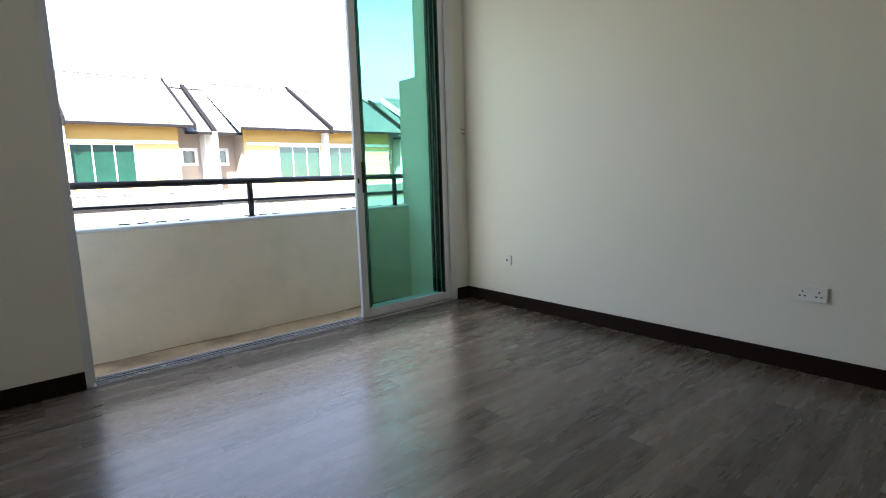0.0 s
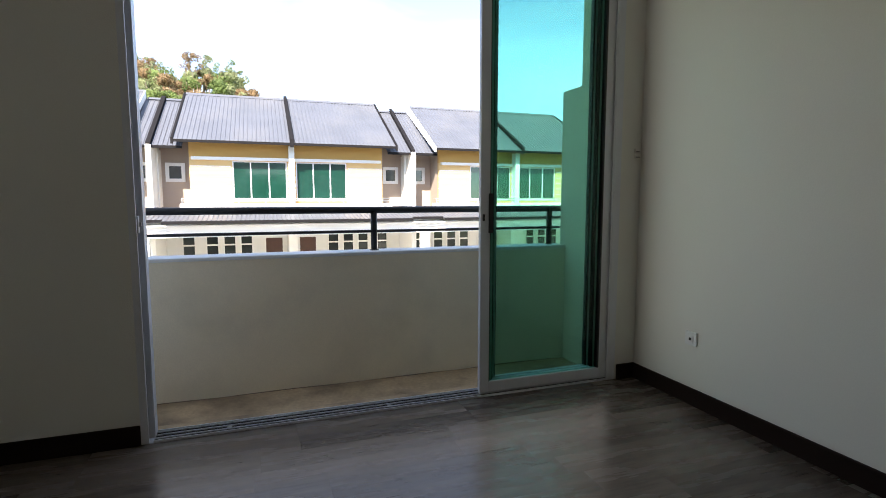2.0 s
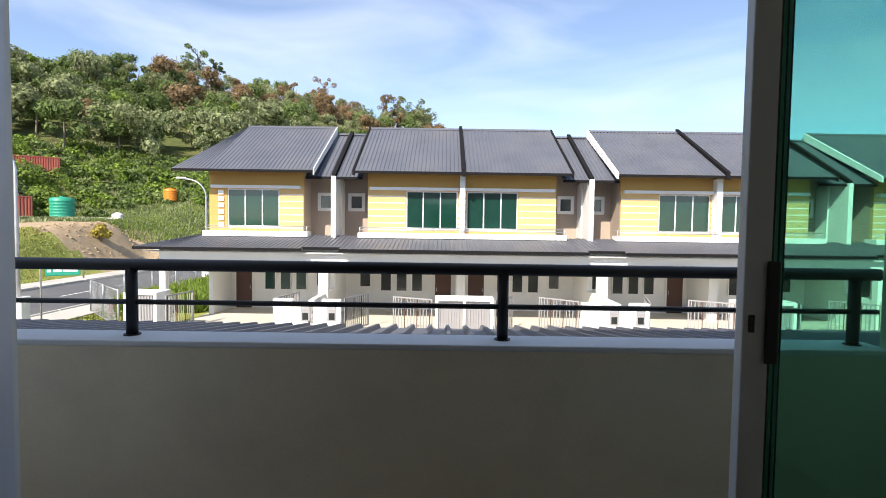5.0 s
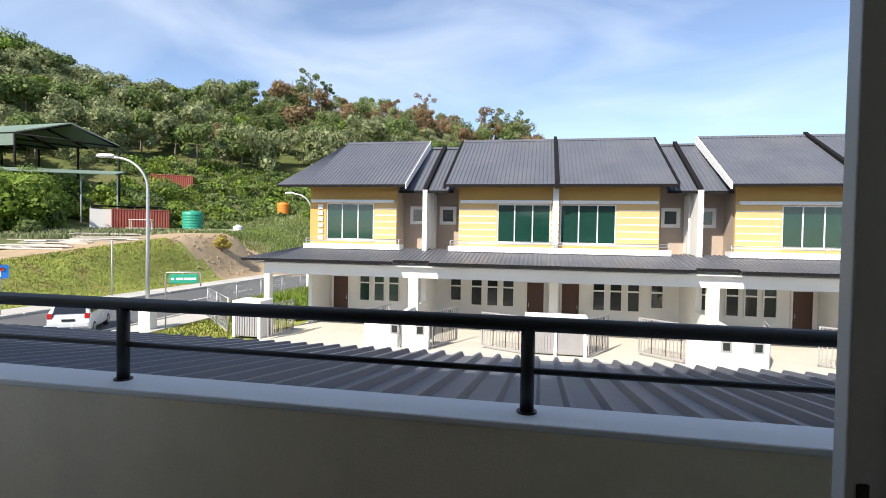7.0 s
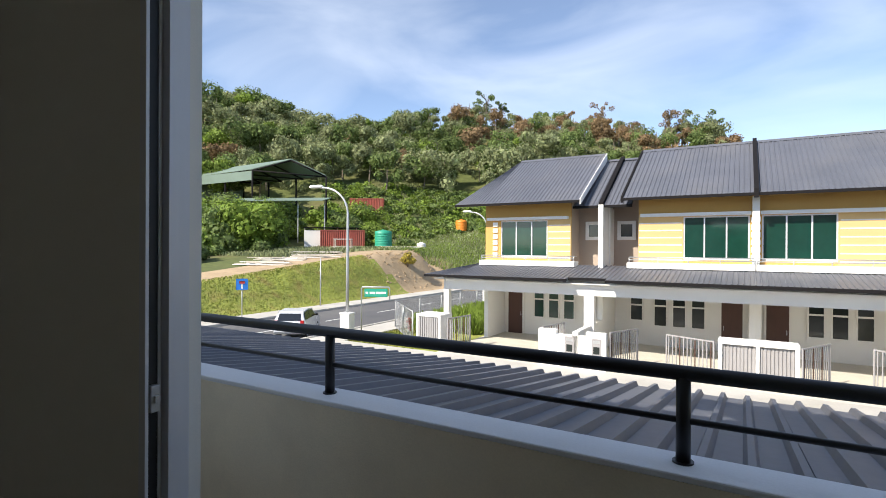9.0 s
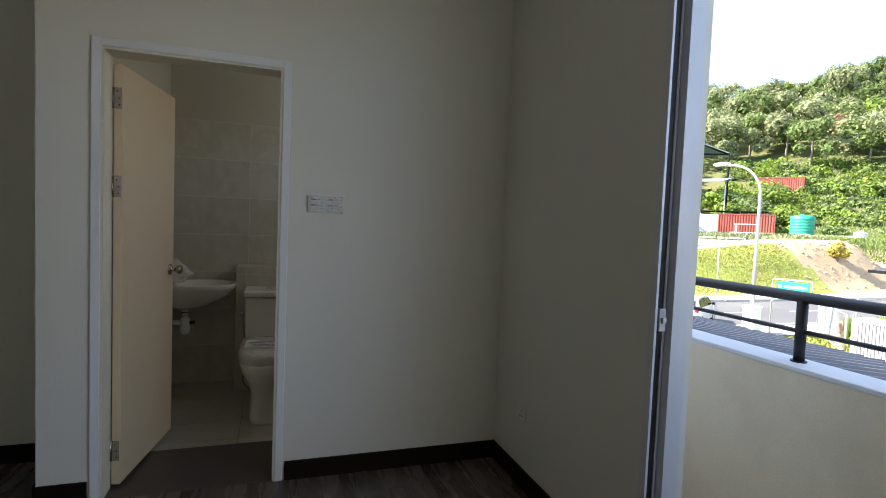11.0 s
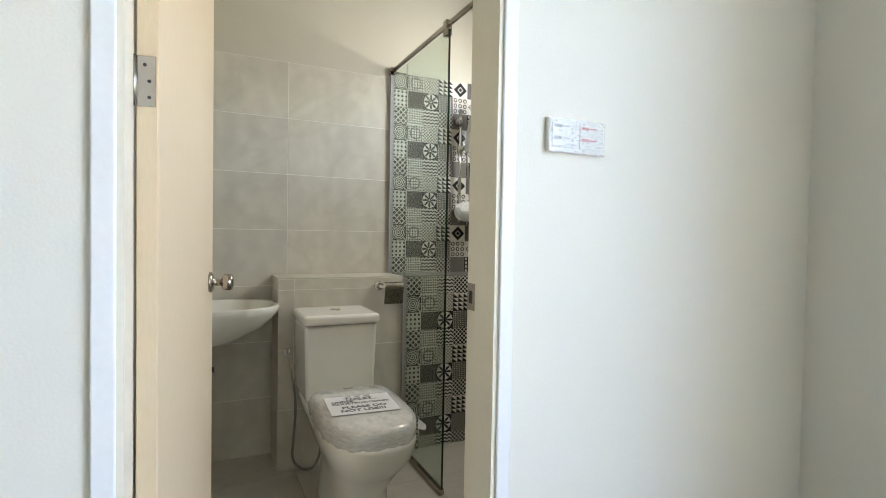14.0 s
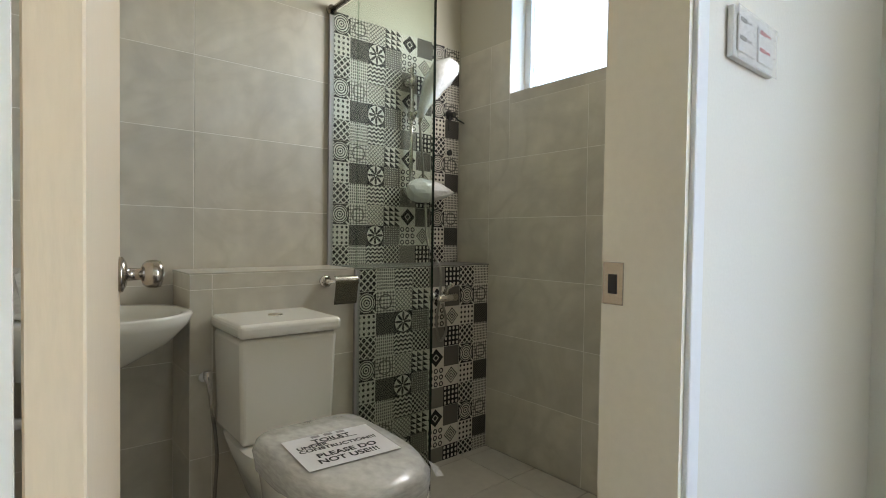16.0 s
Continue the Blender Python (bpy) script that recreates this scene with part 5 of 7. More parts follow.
# ---- shower ----
screen = thing("shower_screen", "frameless clear glass shower screen under a steel bar", "shower screen", pose(0, -0.868, 0))
gp = part("glass", boxes((-1.60, -1.07, -0.004, 0.004, BFZ + 0.03, 2.125), (-1.85, -1.6005, -0.004, 0.004, LZ + 0.007, 2.125)), glass("screen_glass", (0.86, 0.91, 0.87)), screen, "clear greenish glass")
gp.visible_shadow = False
part("edge", boxes((-1.0699, -1.067, -0.0045, 0.0045, BFZ + 0.03, 2.125)), material("glass_edge", (0.012, 0.022, 0.018), 0.2, vary=0.1, bump=0), screen, "dark green polished edge")
part("wall_channel", boxes((-1.855, -1.84, -0.011, 0.011, LZ + 0.008, 2.14), (-1.60, -1.585, -0.011, 0.011, BFZ + 0.0, LZ)), M_GATE, screen, "grey metal wall channel")
part("floor_channel", boxes((-1.59, -1.067, -0.011, 0.011, BFZ + 0.0, BFZ + 0.03)), M_STAINLESS, screen)
bm = bmesh.new()
tube(bm, [(-1.855, 0, 2.15), (-0.14, 0, 2.15)], 0.0125, 12)
tube(bm, [(-1.855, 0, 2.15), (-1.84, 0, 2.15)], 0.024, 14)
part("bar", bm, M_STAINLESS, screen, "round steel support bar")
bm = bmesh.new()
soft_box(bm, -1.11, -1.07, -0.016, 0.016, 2.1, 2.17, 0.004)
part("clamp", bm, M_STAINLESS, screen)

shower = thing("hand_shower", "chrome riser rail with hand shower wrapped in plastic", "shower", pose(BXB + 0.006, -0.43, -0.03))
bm = bmesh.new()
tube(bm, [(0.05, 0, 1.30), (0.05, 0, 2.0)], 0.0105, 12)
for z in (1.36, 1.93):
    tube(bm, [(0.0, 0, z), (0.012, 0, z), (0.05, 0, z)], [0.024, 0.02, 0.012], 12)
    tube(bm, [(0.05, 0, z - 0.02), (0.05, 0, z + 0.02)], 0.017, 12)
part("riser_rail", bm, M_CHROME, shower)
bm = bmesh.new()
tube(bm, [(0.05, 0, 1.73), (0.05, 0, 1.79)], 0.02, 12)
tube(bm, [(0.05, 0.0, 1.76), (0.09, 0.03, 1.77)], 0.014, 12)
part("slider", bm, M_CHROME, shower)
bm = bmesh.new()
tube(bm, [(0.09, 0.025, 1.72), (0.1, 0.035, 1.8), (0.13, 0.06, 1.9), (0.15, 0.09, 1.96)], [0.01, 0.012, 0.016, 0.03], 12)
tube(bm, [(0.14, 0.085, 1.955), (0.19, 0.12, 1.925)], [0.045, 0.05], 18)
part("spray_head", bm, M_CHROME, shower)
bm = bmesh.new()
tube(bm, [(0.09, 0.025, 1.74), (0.105, 0.035, 1.8), (0.14, 0.07, 1.9), (0.17, 0.105, 1.97), (0.2, 0.15, 2.0), (0.21, 0.17, 2.01)], [0.02, 0.03, 0.055, 0.075, 0.05, 0.02], 18)
for v in bm.verts:
    v.co += Vector((noise.noise(v.co * 18), noise.noise(v.co * 18 + Vector((5, 0, 0))), noise.noise(v.co * 18 + Vector((0, 7, 0))))) * 0.018
part("film_wrap", bm, M_FILM, shower, "crumpled plastic bag over the shower head")
bm = bmesh.new()
soft_box(bm, 0.03, 0.13, 0.0, 0.13, 1.36, 1.375, 0.006)
sd = part("soap_dish", bm, M_CHROME, shower)
bm = bmesh.new()
bmesh.ops.create_icosphere(bm, subdivisions=3, radius=1.0)
for v in bm.verts:
    p = v.co * (1 + 0.12 * noise.noise(v.co * 3))
    v.co = Vector((0.09 + 0.075 * p.x, 0.1 + 0.15 * p.y, 1.365 + 0.05 * p.z * (1.1 - 0.6 * p.y)))
part("film_wrap", bm, M_FILM, sd, "plastic bag wrapped round the soap dish")
bm = bmesh.new()
pts = [(0.09, 0.025, 1.72), (0.085, 0.05, 1.5), (0.1, 0.06, 1.3), (0.16, 0.03, 1.1), (0.3, 0.0, 0.98), (0.315, -0.01, 0.85), (0.315, -0.03, 0.73), (0.32, -0.015, 0.63), (0.325, 0.02, 0.66), (0.32, 0.02, 0.75), (0.31, 0.005, 0.81)]
sm = []
for i in range(len(pts) - 1):
    p0, p1, p2, p3 = (Vector(pts[max(0, min(len(pts) - 1, i + k))]) for k in (-1, 0, 1, 2))
    for k in range(6):
        t = k / 6
        sm.append(0.5 * ((2 * p1) + (p2 - p0) * t + (2 * p0 - 5 * p1 + 4 * p2 - p3) * t * t + (3 * p1 - p0 - 3 * p2 + p3) * t ** 3))
tube(bm, sm, 0.0062, 8)
part("hose", bm, M_HOSE, shower, "steel shower hose")
mixer = thing("shower_mixer", "chrome shower mixer tap on the patterned half wall", "mixer tap", pose(LXF + 0.006, -0.43, 0.8))
bm = bmesh.new()
for y in (-0.0, 0.07):
    tube(bm, [(0, y, 0), (0.008, y, 0), (0.02, y, 0), (0.05, y, 0)], [0.03, 0.028, 0.014, 0.014], 14)
tube(bm, [(0.05, -0.02, 0), (0.05, 0.1, 0)], 0.02, 14)
part("body", bm, M_CHROME, mixer)
bm = bmesh.new()
tube(bm, [(0.05, 0.035, 0.015), (0.06, 0.035, 0.05), (0.11, 0.03, 0.07)], [0.016, 0.012, 0.008], 12)
part("lever", bm, M_CHROME, mixer)
valve = thing("pipe_stub", "capped water pipe stub with dangling wire on tiles", "pipe stub", pose(BXB + 0.006, -0.13, 1.77))
bm = bmesh.new()
tube(bm, [(0, 0, 0.01), (0.01, 0, 0.01), (0.045, 0, 0.01)], [0.03, 0.014, 0.013], 12)
tube(bm, [(0.03, 0, 0.01), (0.035, 0.03, -0.015), (0.04, 0.075, -0.03)], 0.004, 6)
tube(bm, [(0.02, -0.01, 0.0), (0.03, -0.03, -0.05), (0.02, -0.02, -0.08)], 0.004, 6)
part("stub", bm, M_RUBBER, valve)
bm = bmesh.new()
tube(bm, [(0.0, 0.0, -0.2), (0.012, 0.0, -0.2)], 0.016, 10)
part("cap", bm, M_RUBBER, valve)


# ---- printed pattern tiles: each 0.32 m sheet carries six by three printed squares ----
class Ex:
    """A number worked out by shader nodes."""
    def __init__(self, nt, s):
        self.nt, self.s = nt, s

    def op(self, kind, other=None):
        n = self.nt.nodes.new("ShaderNodeMath")
        n.operation = kind
        for i, v in enumerate((self, other)):
            if v is None:
                continue
            if isinstance(v, Ex):
                self.nt.links.new(v.s, n.inputs[i])
            else:
                n.inputs[i].default_value = v
        return Ex(self.nt, n.outputs[0])

    def __add__(self, o): return self.op("ADD", o)
    def __sub__(self, o): return self.op("SUBTRACT", o)
    def __mul__(self, o): return self.op("MULTIPLY", o)
    def __lt__(self, o): return self.op("LESS_THAN", o)
    def __gt__(self, o): return self.op("GREATER_THAN", o)
    def abs(self): return self.op("ABSOLUTE")
    def frac(self): return self.op("FRACT")
    def cos(self): return self.op("COSINE")
    def max(self, o): return self.op("MAXIMUM", o)
    def min(self, o): return self.op("MINIMUM", o)
    def root(self): return self.op("SQRT")


INKS = {"light": (0.66, 0.63, 0.56), "dark": (0.016, 0.015, 0.016), "grey": (0.12, 0.112, 0.1), "mid": (0.2, 0.187, 0.165)}


def print_material(name, rule, off, on):
    m = bpy.data.materials.new(name)
    m.use_nodes = True
    nt = m.node_tree
    b = nt.nodes["Principled BSDF"]
    b.inputs["Roughness"].default_value = 0.5
    b.inputs["Specular IOR Level"].default_value = 0.2
    uv = nt.nodes.new("ShaderNodeUVMap")
    sp = nt.nodes.new("ShaderNodeSeparateXYZ")
    nt.links.new(uv.outputs["UV"], sp.inputs[0])
    u, v = Ex(nt, sp.outputs[0]), Ex(nt, sp.outputs[1])
    x, y = u - 0.5, v - 0.5
    r = (x * x + y * y).root()
    mask = rule(u, v, x, y, r)
    mx = nt.nodes.new("ShaderNodeMix")
    mx.data_type = "RGBA"
    mx.inputs[6].default_value = (*INKS[off], 1)
    mx.inputs[7].default_value = (*INKS[on], 1)
    nt.links.new(mask.s, mx.inputs[0])
    nz = nt.nodes.new("ShaderNodeTexNoise")
    nz.inputs["Scale"].default_value = 60
    mm = nt.nodes.new("ShaderNodeMix")
    mm.data_type = "RGBA"
    mm.blend_type = "MULTIPLY"
    mm.inputs[0].default_value = 0.2
    nt.links.new(mx.outputs[2], mm.inputs[6])
    nt.links.new(nz.outputs["Color"], mm.inputs[7])
    nt.links.new(mm.outputs[2], b.inputs["Base Color"])
    return m


def cell(u, v, n):
    a, b = (u * n).frac() - 0.5, (v * n).frac() - 0.5
    return a, b, (a * a + b * b).root()


def petals(x, y, r):
    """An eight-petalled star: dark kites on a light disc."""
    a = nt_angle(x, y)
    return ((a * 8.0).cos().abs() * 0.46 > r) * (r > 0.05)


def nt_angle(x, y):
    n = x.nt.nodes.new("ShaderNodeMath")
    n.operation = "ARCTAN2"
    x.nt.links.new(y.s, n.inputs[0])
    x.nt.links.new(x.s, n.inputs[1])
    return Ex(x.nt, n.outputs[0]) * 0.5


PRINTS = [
    ("print_rings", lambda u, v, x, y, r: (((r * 8.5).frac() > 0.45) * (r < 0.44)).max(((x.abs() - y.abs()).abs() < 0.06) * (r > 0.48)), "dark", "light"),
    ("print_flower", lambda u, v, x, y, r: (((u * 18.9).cos() * (v * 18.9).cos()).abs() < 0.28).max((r - 0.33).abs() < 0.035), "light", "grey"),
    ("print_hatch", lambda u, v, x, y, r: (((u + v) * 5).frac() < 0.28).max(((u - v) * 5 + 10).frac() < 0.28), "light", "grey"),
    ("print_triangles", lambda u, v, x, y, r: (u * 3).frac() + (v * 4).frac() < 1.0, "light", "dark"),
    ("print_diamond", lambda u, v, x, y, r: (x.abs() + y.abs() < 0.46) * (((x.abs() + y.abs()) - 0.17).abs() > 0.03), "light", "dark"),
    ("print_plain", lambda u, v, x, y, r: u < -1.0, "grey", "dark"),
    ("print_dots", lambda u, v, x, y, r: cell(u, v, 4)[2] < 0.27, "light", "dark"),
    ("print_diagonal", lambda u, v, x, y, r: ((u + v) * 8).frac() < 0.45, "grey", "dark"),
    ("print_star", lambda u, v, x, y, r: petals(x, y, r).max(r > 0.47), "light", "dark"),
    ("print_speckle", lambda u, v, x, y, r: cell(u, v, 9)[2] < 0.22, "grey", "light"),
    ("print_lattice", lambda u, v, x, y, r: (cell(u, v, 3)[2] - 0.3).abs() > 0.09, "dark", "light"),
    ("print_kites", lambda u, v, x, y, r: (((x.abs() + y.abs()) * 7.0).frac() > 0.5) * (x.abs() + y.abs() < 0.5), "light", "dark"),
    ("print_crosses", lambda u, v, x, y, r: (((u + v) * 3).frac() < 0.25).max(((u - v) * 3 + 6).frac() < 0.25), "dark", "light"),
    ("print_grid", lambda u, v, x, y, r: ((u * 9).frac() < 0.4).max((v * 7).frac() < 0.35), "grey", "light"),
    ("print_zigzag", lambda u, v, x, y, r: ((v * 5) + ((u * 4).frac() - 0.5).abs() * 1.0).frac() < 0.5, "light", "dark"),
    ("print_damask", lambda u, v, x, y, r: ((u * 25.1).cos() + (v * 25.1).cos()).abs() < 0.55, "dark", "light"),
    ("print_plain_warm", lambda u, v, x, y, r: u < -1.0, "mid", "dark"),
    ("print_scales", lambda u, v, x, y, r: cell(u + (v * 2.5).frac() * 0.0, v, 4)[2].max((cell(u, v, 4)[0]).abs() * 1.3) < 0.33, "dark", "light"),
]
PM = [print_material(*p) for p in PRINTS]
ROWS = [[0, 1, 2, 3, 4, 5], [6, 7, 8, 9, 10, 11], [12, 13, 14, 15, 16, 17]]
CELL = 0.1005


def pattern_sheet(cols, rows):
    """One printed tile: cols and rows list the printed squares that it carries, from its top left. Its own y to the right, z down from 0, face towards +x."""
    bm = bmesh.new()
    uvl = bm.loops.layers.uv.new("UVMap")
    g = 0.0011
    w, h = len(cols) * CELL, len(rows) * CELL
    for j, rr in enumerate(rows):
        for i, cc in enumerate(cols):
            a, b = i * CELL + (g if i == 0 else 0), (i + 1) * CELL - (g if i == len(cols) - 1 else 0)
            t, s = -j * CELL - (g if j == 0 else 0), -(j + 1) * CELL + (g if j == len(rows) - 1 else 0)
            f = bm.faces.new([bm.verts.new(p) for p in ((0.006, a, s), (0.006, b, s), (0.006, b, t), (0.006, a, t))])
            for lo, c in zip(f.loops, ((0, 0), (1, 0), (1, 1), (0, 1))):
                lo[uvl].uv = c
            f.material_index = ROWS[rr][cc]
    v = box(bm, 0, 0.0058, g, w - g, -h + g, -g)
    return mesh_of("tile", bm, PM)


def lay_pattern(parent, x, y0, ztop, ncols, rows):
    col0 = 0
    while col0 < ncols:
        cs = [c % 6 for c in range(col0, min(ncols, col0 + 6 - col0 % 6))]
        r0 = 0
        while r0 < len(rows):
            n = 1
            while r0 + n < len(rows) and rows[r0 + n] != 0:
                n += 1
            shared("tile", pattern_sheet(cs, rows[r0:r0 + n]), parent, pose(x, y0 + col0 * CELL, ztop - r0 * CELL))
            r0 += n
        col0 += len(cs)


lay_pattern(bpy.data.objects["bathroom_wall_back"], BXB, -0.863, 2.155, 8, [0, 1, 2] * 4)
lay_pattern(ledge, LXF, -0.863, LZ - 0.001, 8, [2, 0, 1, 2, 0, 1, 2, 0, 1, 2])

# plain stone-look tiles
def lay(parent, axis, plane, u_cuts, z_cuts, mat, face, name="tile", holes=()):
    """Tiles on a wall. axis: 0 for walls square to x, 1 for walls square to y; face: +1 or -1, the way they stand proud."""
    beds = bmesh.new()
    for ua, ub in zip(u_cuts, u_cuts[1:]):
        for za, zb in zip(z_cuts, z_cuts[1:]):
            rects = [(ua, ub, za, zb)]
            for hu0, hu1, hz0, hz1 in holes:
                nxt = []
                for a, b, c, d in rects:
                    if b <= hu0 or a >= hu1 or d <= hz0 or c >= hz1:
                        nxt.append((a, b, c, d))
                        continue
                    if a < hu0:
                        nxt.append((a, hu0, c, d))
                    if b > hu1:
                        nxt.append((hu1, b, c, d))
                    a2, b2 = max(a, hu0), min(b, hu1)
                    if c < hz0:
                        nxt.append((a2, b2, c, hz0))
                    if d > hz1:
                        nxt.append((a2, b2, hz1, d))
                rects = nxt
            for a, b, c, d in rects:
                bed = (plane, plane + face * 0.0012)
                if axis == 0:
                    box(beds, min(bed), max(bed), a, b, c, d)
                else:
                    box(beds, a, b, min(bed), max(bed), c, d)
                g = 0.0016
                if b - a < 0.012 or d - c < 0.012:
                    continue
                bm = bmesh.new()
                p0, p1 = sorted((0.0, face * 0.0022))
                w, h = b - a - 2 * g, d - c - 2 * g
                if axis == 0:
                    soft_box(bm, p0, p1, 0, w, 0, h, 0.0006, 1)
                    m = pose(plane, a + g, c + g)
                else:
                    soft_box(bm, 0, w, p0, p1, 0, h, 0.0006, 1)
                    m = pose(a + g, plane, c + g)
                shared(name, mesh_of(name, bm, mat), parent, m)
    part("grout_bed", beds, M_GROUT, parent)


ZC = [BFZ] + [-0.02 + 0.305 * k for k in range(1, 8)]
back = bpy.data.objects["bathroom_wall_back"]
lay(back, 0, BXB, [BYL, LY0], ZC[:4], M_TILE, 1)
lay(back, 0, BXB, [BYL, -1.46], ZC[3:], M_TILE, 1)
lay(back, 0, BXB, [-1.46, -0.872], [LZ] + ZC[4:], M_TILE, 1)
lay(ledge, 0, LXF, [LY0, -1.46, -0.872], [BFZ, ZC[1], ZC[2], ZC[3], LZ], M_TILE, 1)
lay(ledge, 1, LY0, [BXB + 0.008, LXF + 0.006], [BFZ, ZC[1], ZC[2], ZC[3], LZ], M_TILE, -1)
lay(bpy.data.objects["bathroom_wall_window"], 1, BY1 - 0.008, [BXB + 0.008, -1.61, -0.995, -0.38, -0.139], ZC, M_TILE, -1, holes=[(-1.47, -0.74, 1.785, 2.44)])
lay(bpy.data.objects["bathroom_wall_side"], 1, BYL, [BXB + 0.008, -1.5, -0.87, -0.24], ZC, M_TILE, 1)
for a, b in ((LY0 - 0.006, -1.46), (-1.46, -0.872)):
    bm = bmesh.new()
    soft_box(bm, BXB + 0.0072, LXF + 0.0025, a + 0.001, b - 0.001, LZ, LZ + 0.006, 0.001, 1)
    part("tile", bm, M_TILE, ledge)
bm = bmesh.new()
soft_box(bm, BXB + 0.0072, LXF + 0.0065, -0.871, BY1 - 0.009, LZ, LZ + 0.006, 0.001, 1)
part("tile", bm, material("dark_ledge_tile", (0.17, 0.165, 0.15), 0.4, vary=0.3, scale=20, grain=60), ledge, "dark mottled ledge tile")
for xa, xb in zip([BXB, -1.55, -1.25, -0.95, -0.65, -0.35, -0.131], [-1.55, -1.25, -0.95, -0.65, -0.35, -0.131]):
    for ya, yb in ((BYL, -2.05), (-2.05, -1.45), (-1.45, -0.85), (-0.85, -0.25), (-0.25, BY1 - 0.016)):
        xa2 = max(xa, LXF + 0.008) if ya > LY0 else xa
        if xb - xa2 < 0.02 or yb - ya < 0.02:
            continue
        bm = bmesh.new()
        soft_box(bm, 0, xb - xa2 - 0.003, 0, yb - ya - 0.003, 0, 0.0075, 0.001, 1)
        shared("tile", mesh_of("tile", bm, M_FTILE), bfloor, pose(xa2 + 0.0015, ya + 0.0015, BFZ - 0.0041))


# ---- street furniture ----
M_GREENSIGN = material("green_sign", (0.02, 0.33, 0.22), 0.5, vary=0.05)
M_BLUE = material("blue_sign", (0.02, 0.19, 0.62), 0.5, vary=0.05)
M_RED = material("red_paint", (0.45, 0.05, 0.035), 0.5, vary=0.15)
M_RUST = material("container_red", (0.30, 0.065, 0.045), 0.7, vary=0.25, scale=0.6, grain=4, dirt=(0.2, 0.1, 0.07), dirt_amount=0.5, dirt_scale=0.7)
M_TANKG = material("green_tank", (0.02, 0.30, 0.19), 0.5, vary=0.12, scale=0.8)
M_TANKO = material("orange_tank", (0.72, 0.22, 0.02), 0.5, vary=0.1, scale=0.8)
M_SHED = material("shed_roof_green", (0.16, 0.22, 0.18), 0.55, vary=0.15, scale=0.3)
M_CAR = material("silver_car_paint", (0.66, 0.68, 0.70), 0.25, metal=0.2, vary=0.03, bump=0.0)
M_CARGLASS = material("car_glass", (0.015, 0.017, 0.02), 0.06, vary=0.1, bump=0.0, spec=0.8)
M_TYRE = material("tyre", (0.02, 0.02, 0.02), 0.8, vary=0.2)
M_LENS = material("tail_lamp", (0.4, 0.015, 0.015), 0.2, vary=0.1)
M_TIMBER = material("weathered_timber", (0.52, 0.47, 0.40), 0.85, vary=0.25, scale=1)


def ground_at(x, y):
    return float(land(x, y))


def street_lamp(m):
    s = thing("street_lamp", "grey steel street lamp with curved arm on concrete plinth", "street lamp", m, "street lamps")
    bm = bmesh.new()
    soft_box(bm, -0.26, 0.26, -0.26, 0.26, 0, 1.15, 0.02, 1)
    soft_box(bm, -0.29, 0.29, -0.29, 0.29, 1.15, 1.24, 0.02, 1)
    part("plinth", bm, M_WHITE, s, "white concrete plinth")
    bm = bmesh.new()
    pts = [(0, 0, 1.2), (0, 0, 3.5), (0, 0, 6.0)] + [(-1.45 * (1 - math.cos(a)), 0, 6.0 + 1.35 * math.sin(a)) for a in [k * math.pi / 2 / 12 for k in range(1, 13)]] + [(-1.6, 0, 7.36)]
    tube(bm, pts, [0.085, 0.075, 0.062] + [0.05] * (len(pts) - 3), 12)
    part("pole", bm, M_STEEL, s)
    bm = bmesh.new()
    superellipse(bm, [(-1.85, 7.36, 0.36, 0.13, 2.4, 1.0), (-1.85, 7.42, 0.42, 0.16, 2.4, 1.0), (-1.85, 7.5, 0.34, 0.12, 2.4, 1.0)], 20)
    part("lantern", bm, M_WHITE, s, "pale lantern head")
    return s


lamp_a = street_lamp(pose(-13.85, 18.35, GZ, 0, 0, 8))
copy_thing(lamp_a, pose(-15.4, 37.3, GZ + 0.03, 0, 0, 0))

sg = thing("road_sign", "square blue dead-end road sign on a thin post", "road sign", pose(-22.9, 19.4, GZ + 0.1, 0, 0, 46))
bm = bmesh.new()
tube(bm, [(0, 0.03, 0), (0, 0.03, 2.2)], 0.03, 10)
part("post", bm, M_STEEL, sg)
bm = bmesh.new()
soft_box(bm, -0.33, 0.33, -0.012, 0.0, 1.75, 2.41, 0.02, 1)
part("board", bm, M_BLUE, sg)
part("stem", boxes((-0.05, 0.05, -0.018, -0.0125, 1.82, 2.1)), M_WHITE, sg)
bm = bmesh.new()
soft_box(bm, -0.16, 0.16, -0.018, -0.0125, 2.12, 2.27, 0.03, 2)
part("bar", bm, M_RED, sg)
pl = thing("marker_post", "thin grey steel post at the foot of the bank", "post", pose(-24.1, 27.2, GZ + 0.1))
bm = bmesh.new()
tube(bm, [(0, 0, 0), (0, 0, 3.5)], 0.045, 10)
part("shaft", bm, M_STEEL, pl)
gs = thing("street_sign", "green street name sign in a grey steel frame", "street sign", pose(-13.1, 18.5, GZ, 0, 0, 30))
bm = bmesh.new()
tube(bm, [(0, 0, 0), (0, 0, 2.42), (0.03, 0, 2.5), (1.32, 0, 2.5), (1.36, 0, 2.42), (1.36, 0, 1.9)], 0.03, 10)
part("frame", bm, M_STEEL, gs)
bm = bmesh.new()
soft_box(bm, 0.14, 1.26, -0.015, 0.015, 2.02, 2.42, 0.02, 1)
board = part("board", bm, M_GREENSIGN, gs)
for a, b in ((0.2, 0.32), (0.4, 0.66), (0.7, 1.18)):
    part("mark", boxes((a, b, -0.019, -0.0155, 2.17, 2.27)), M_WHITE, board)
hy = thing("fire_hydrant", "small red fire hydrant on the verge", "hydrant", pose(-12.4, 21.6, GZ))
bm = bmesh.new()
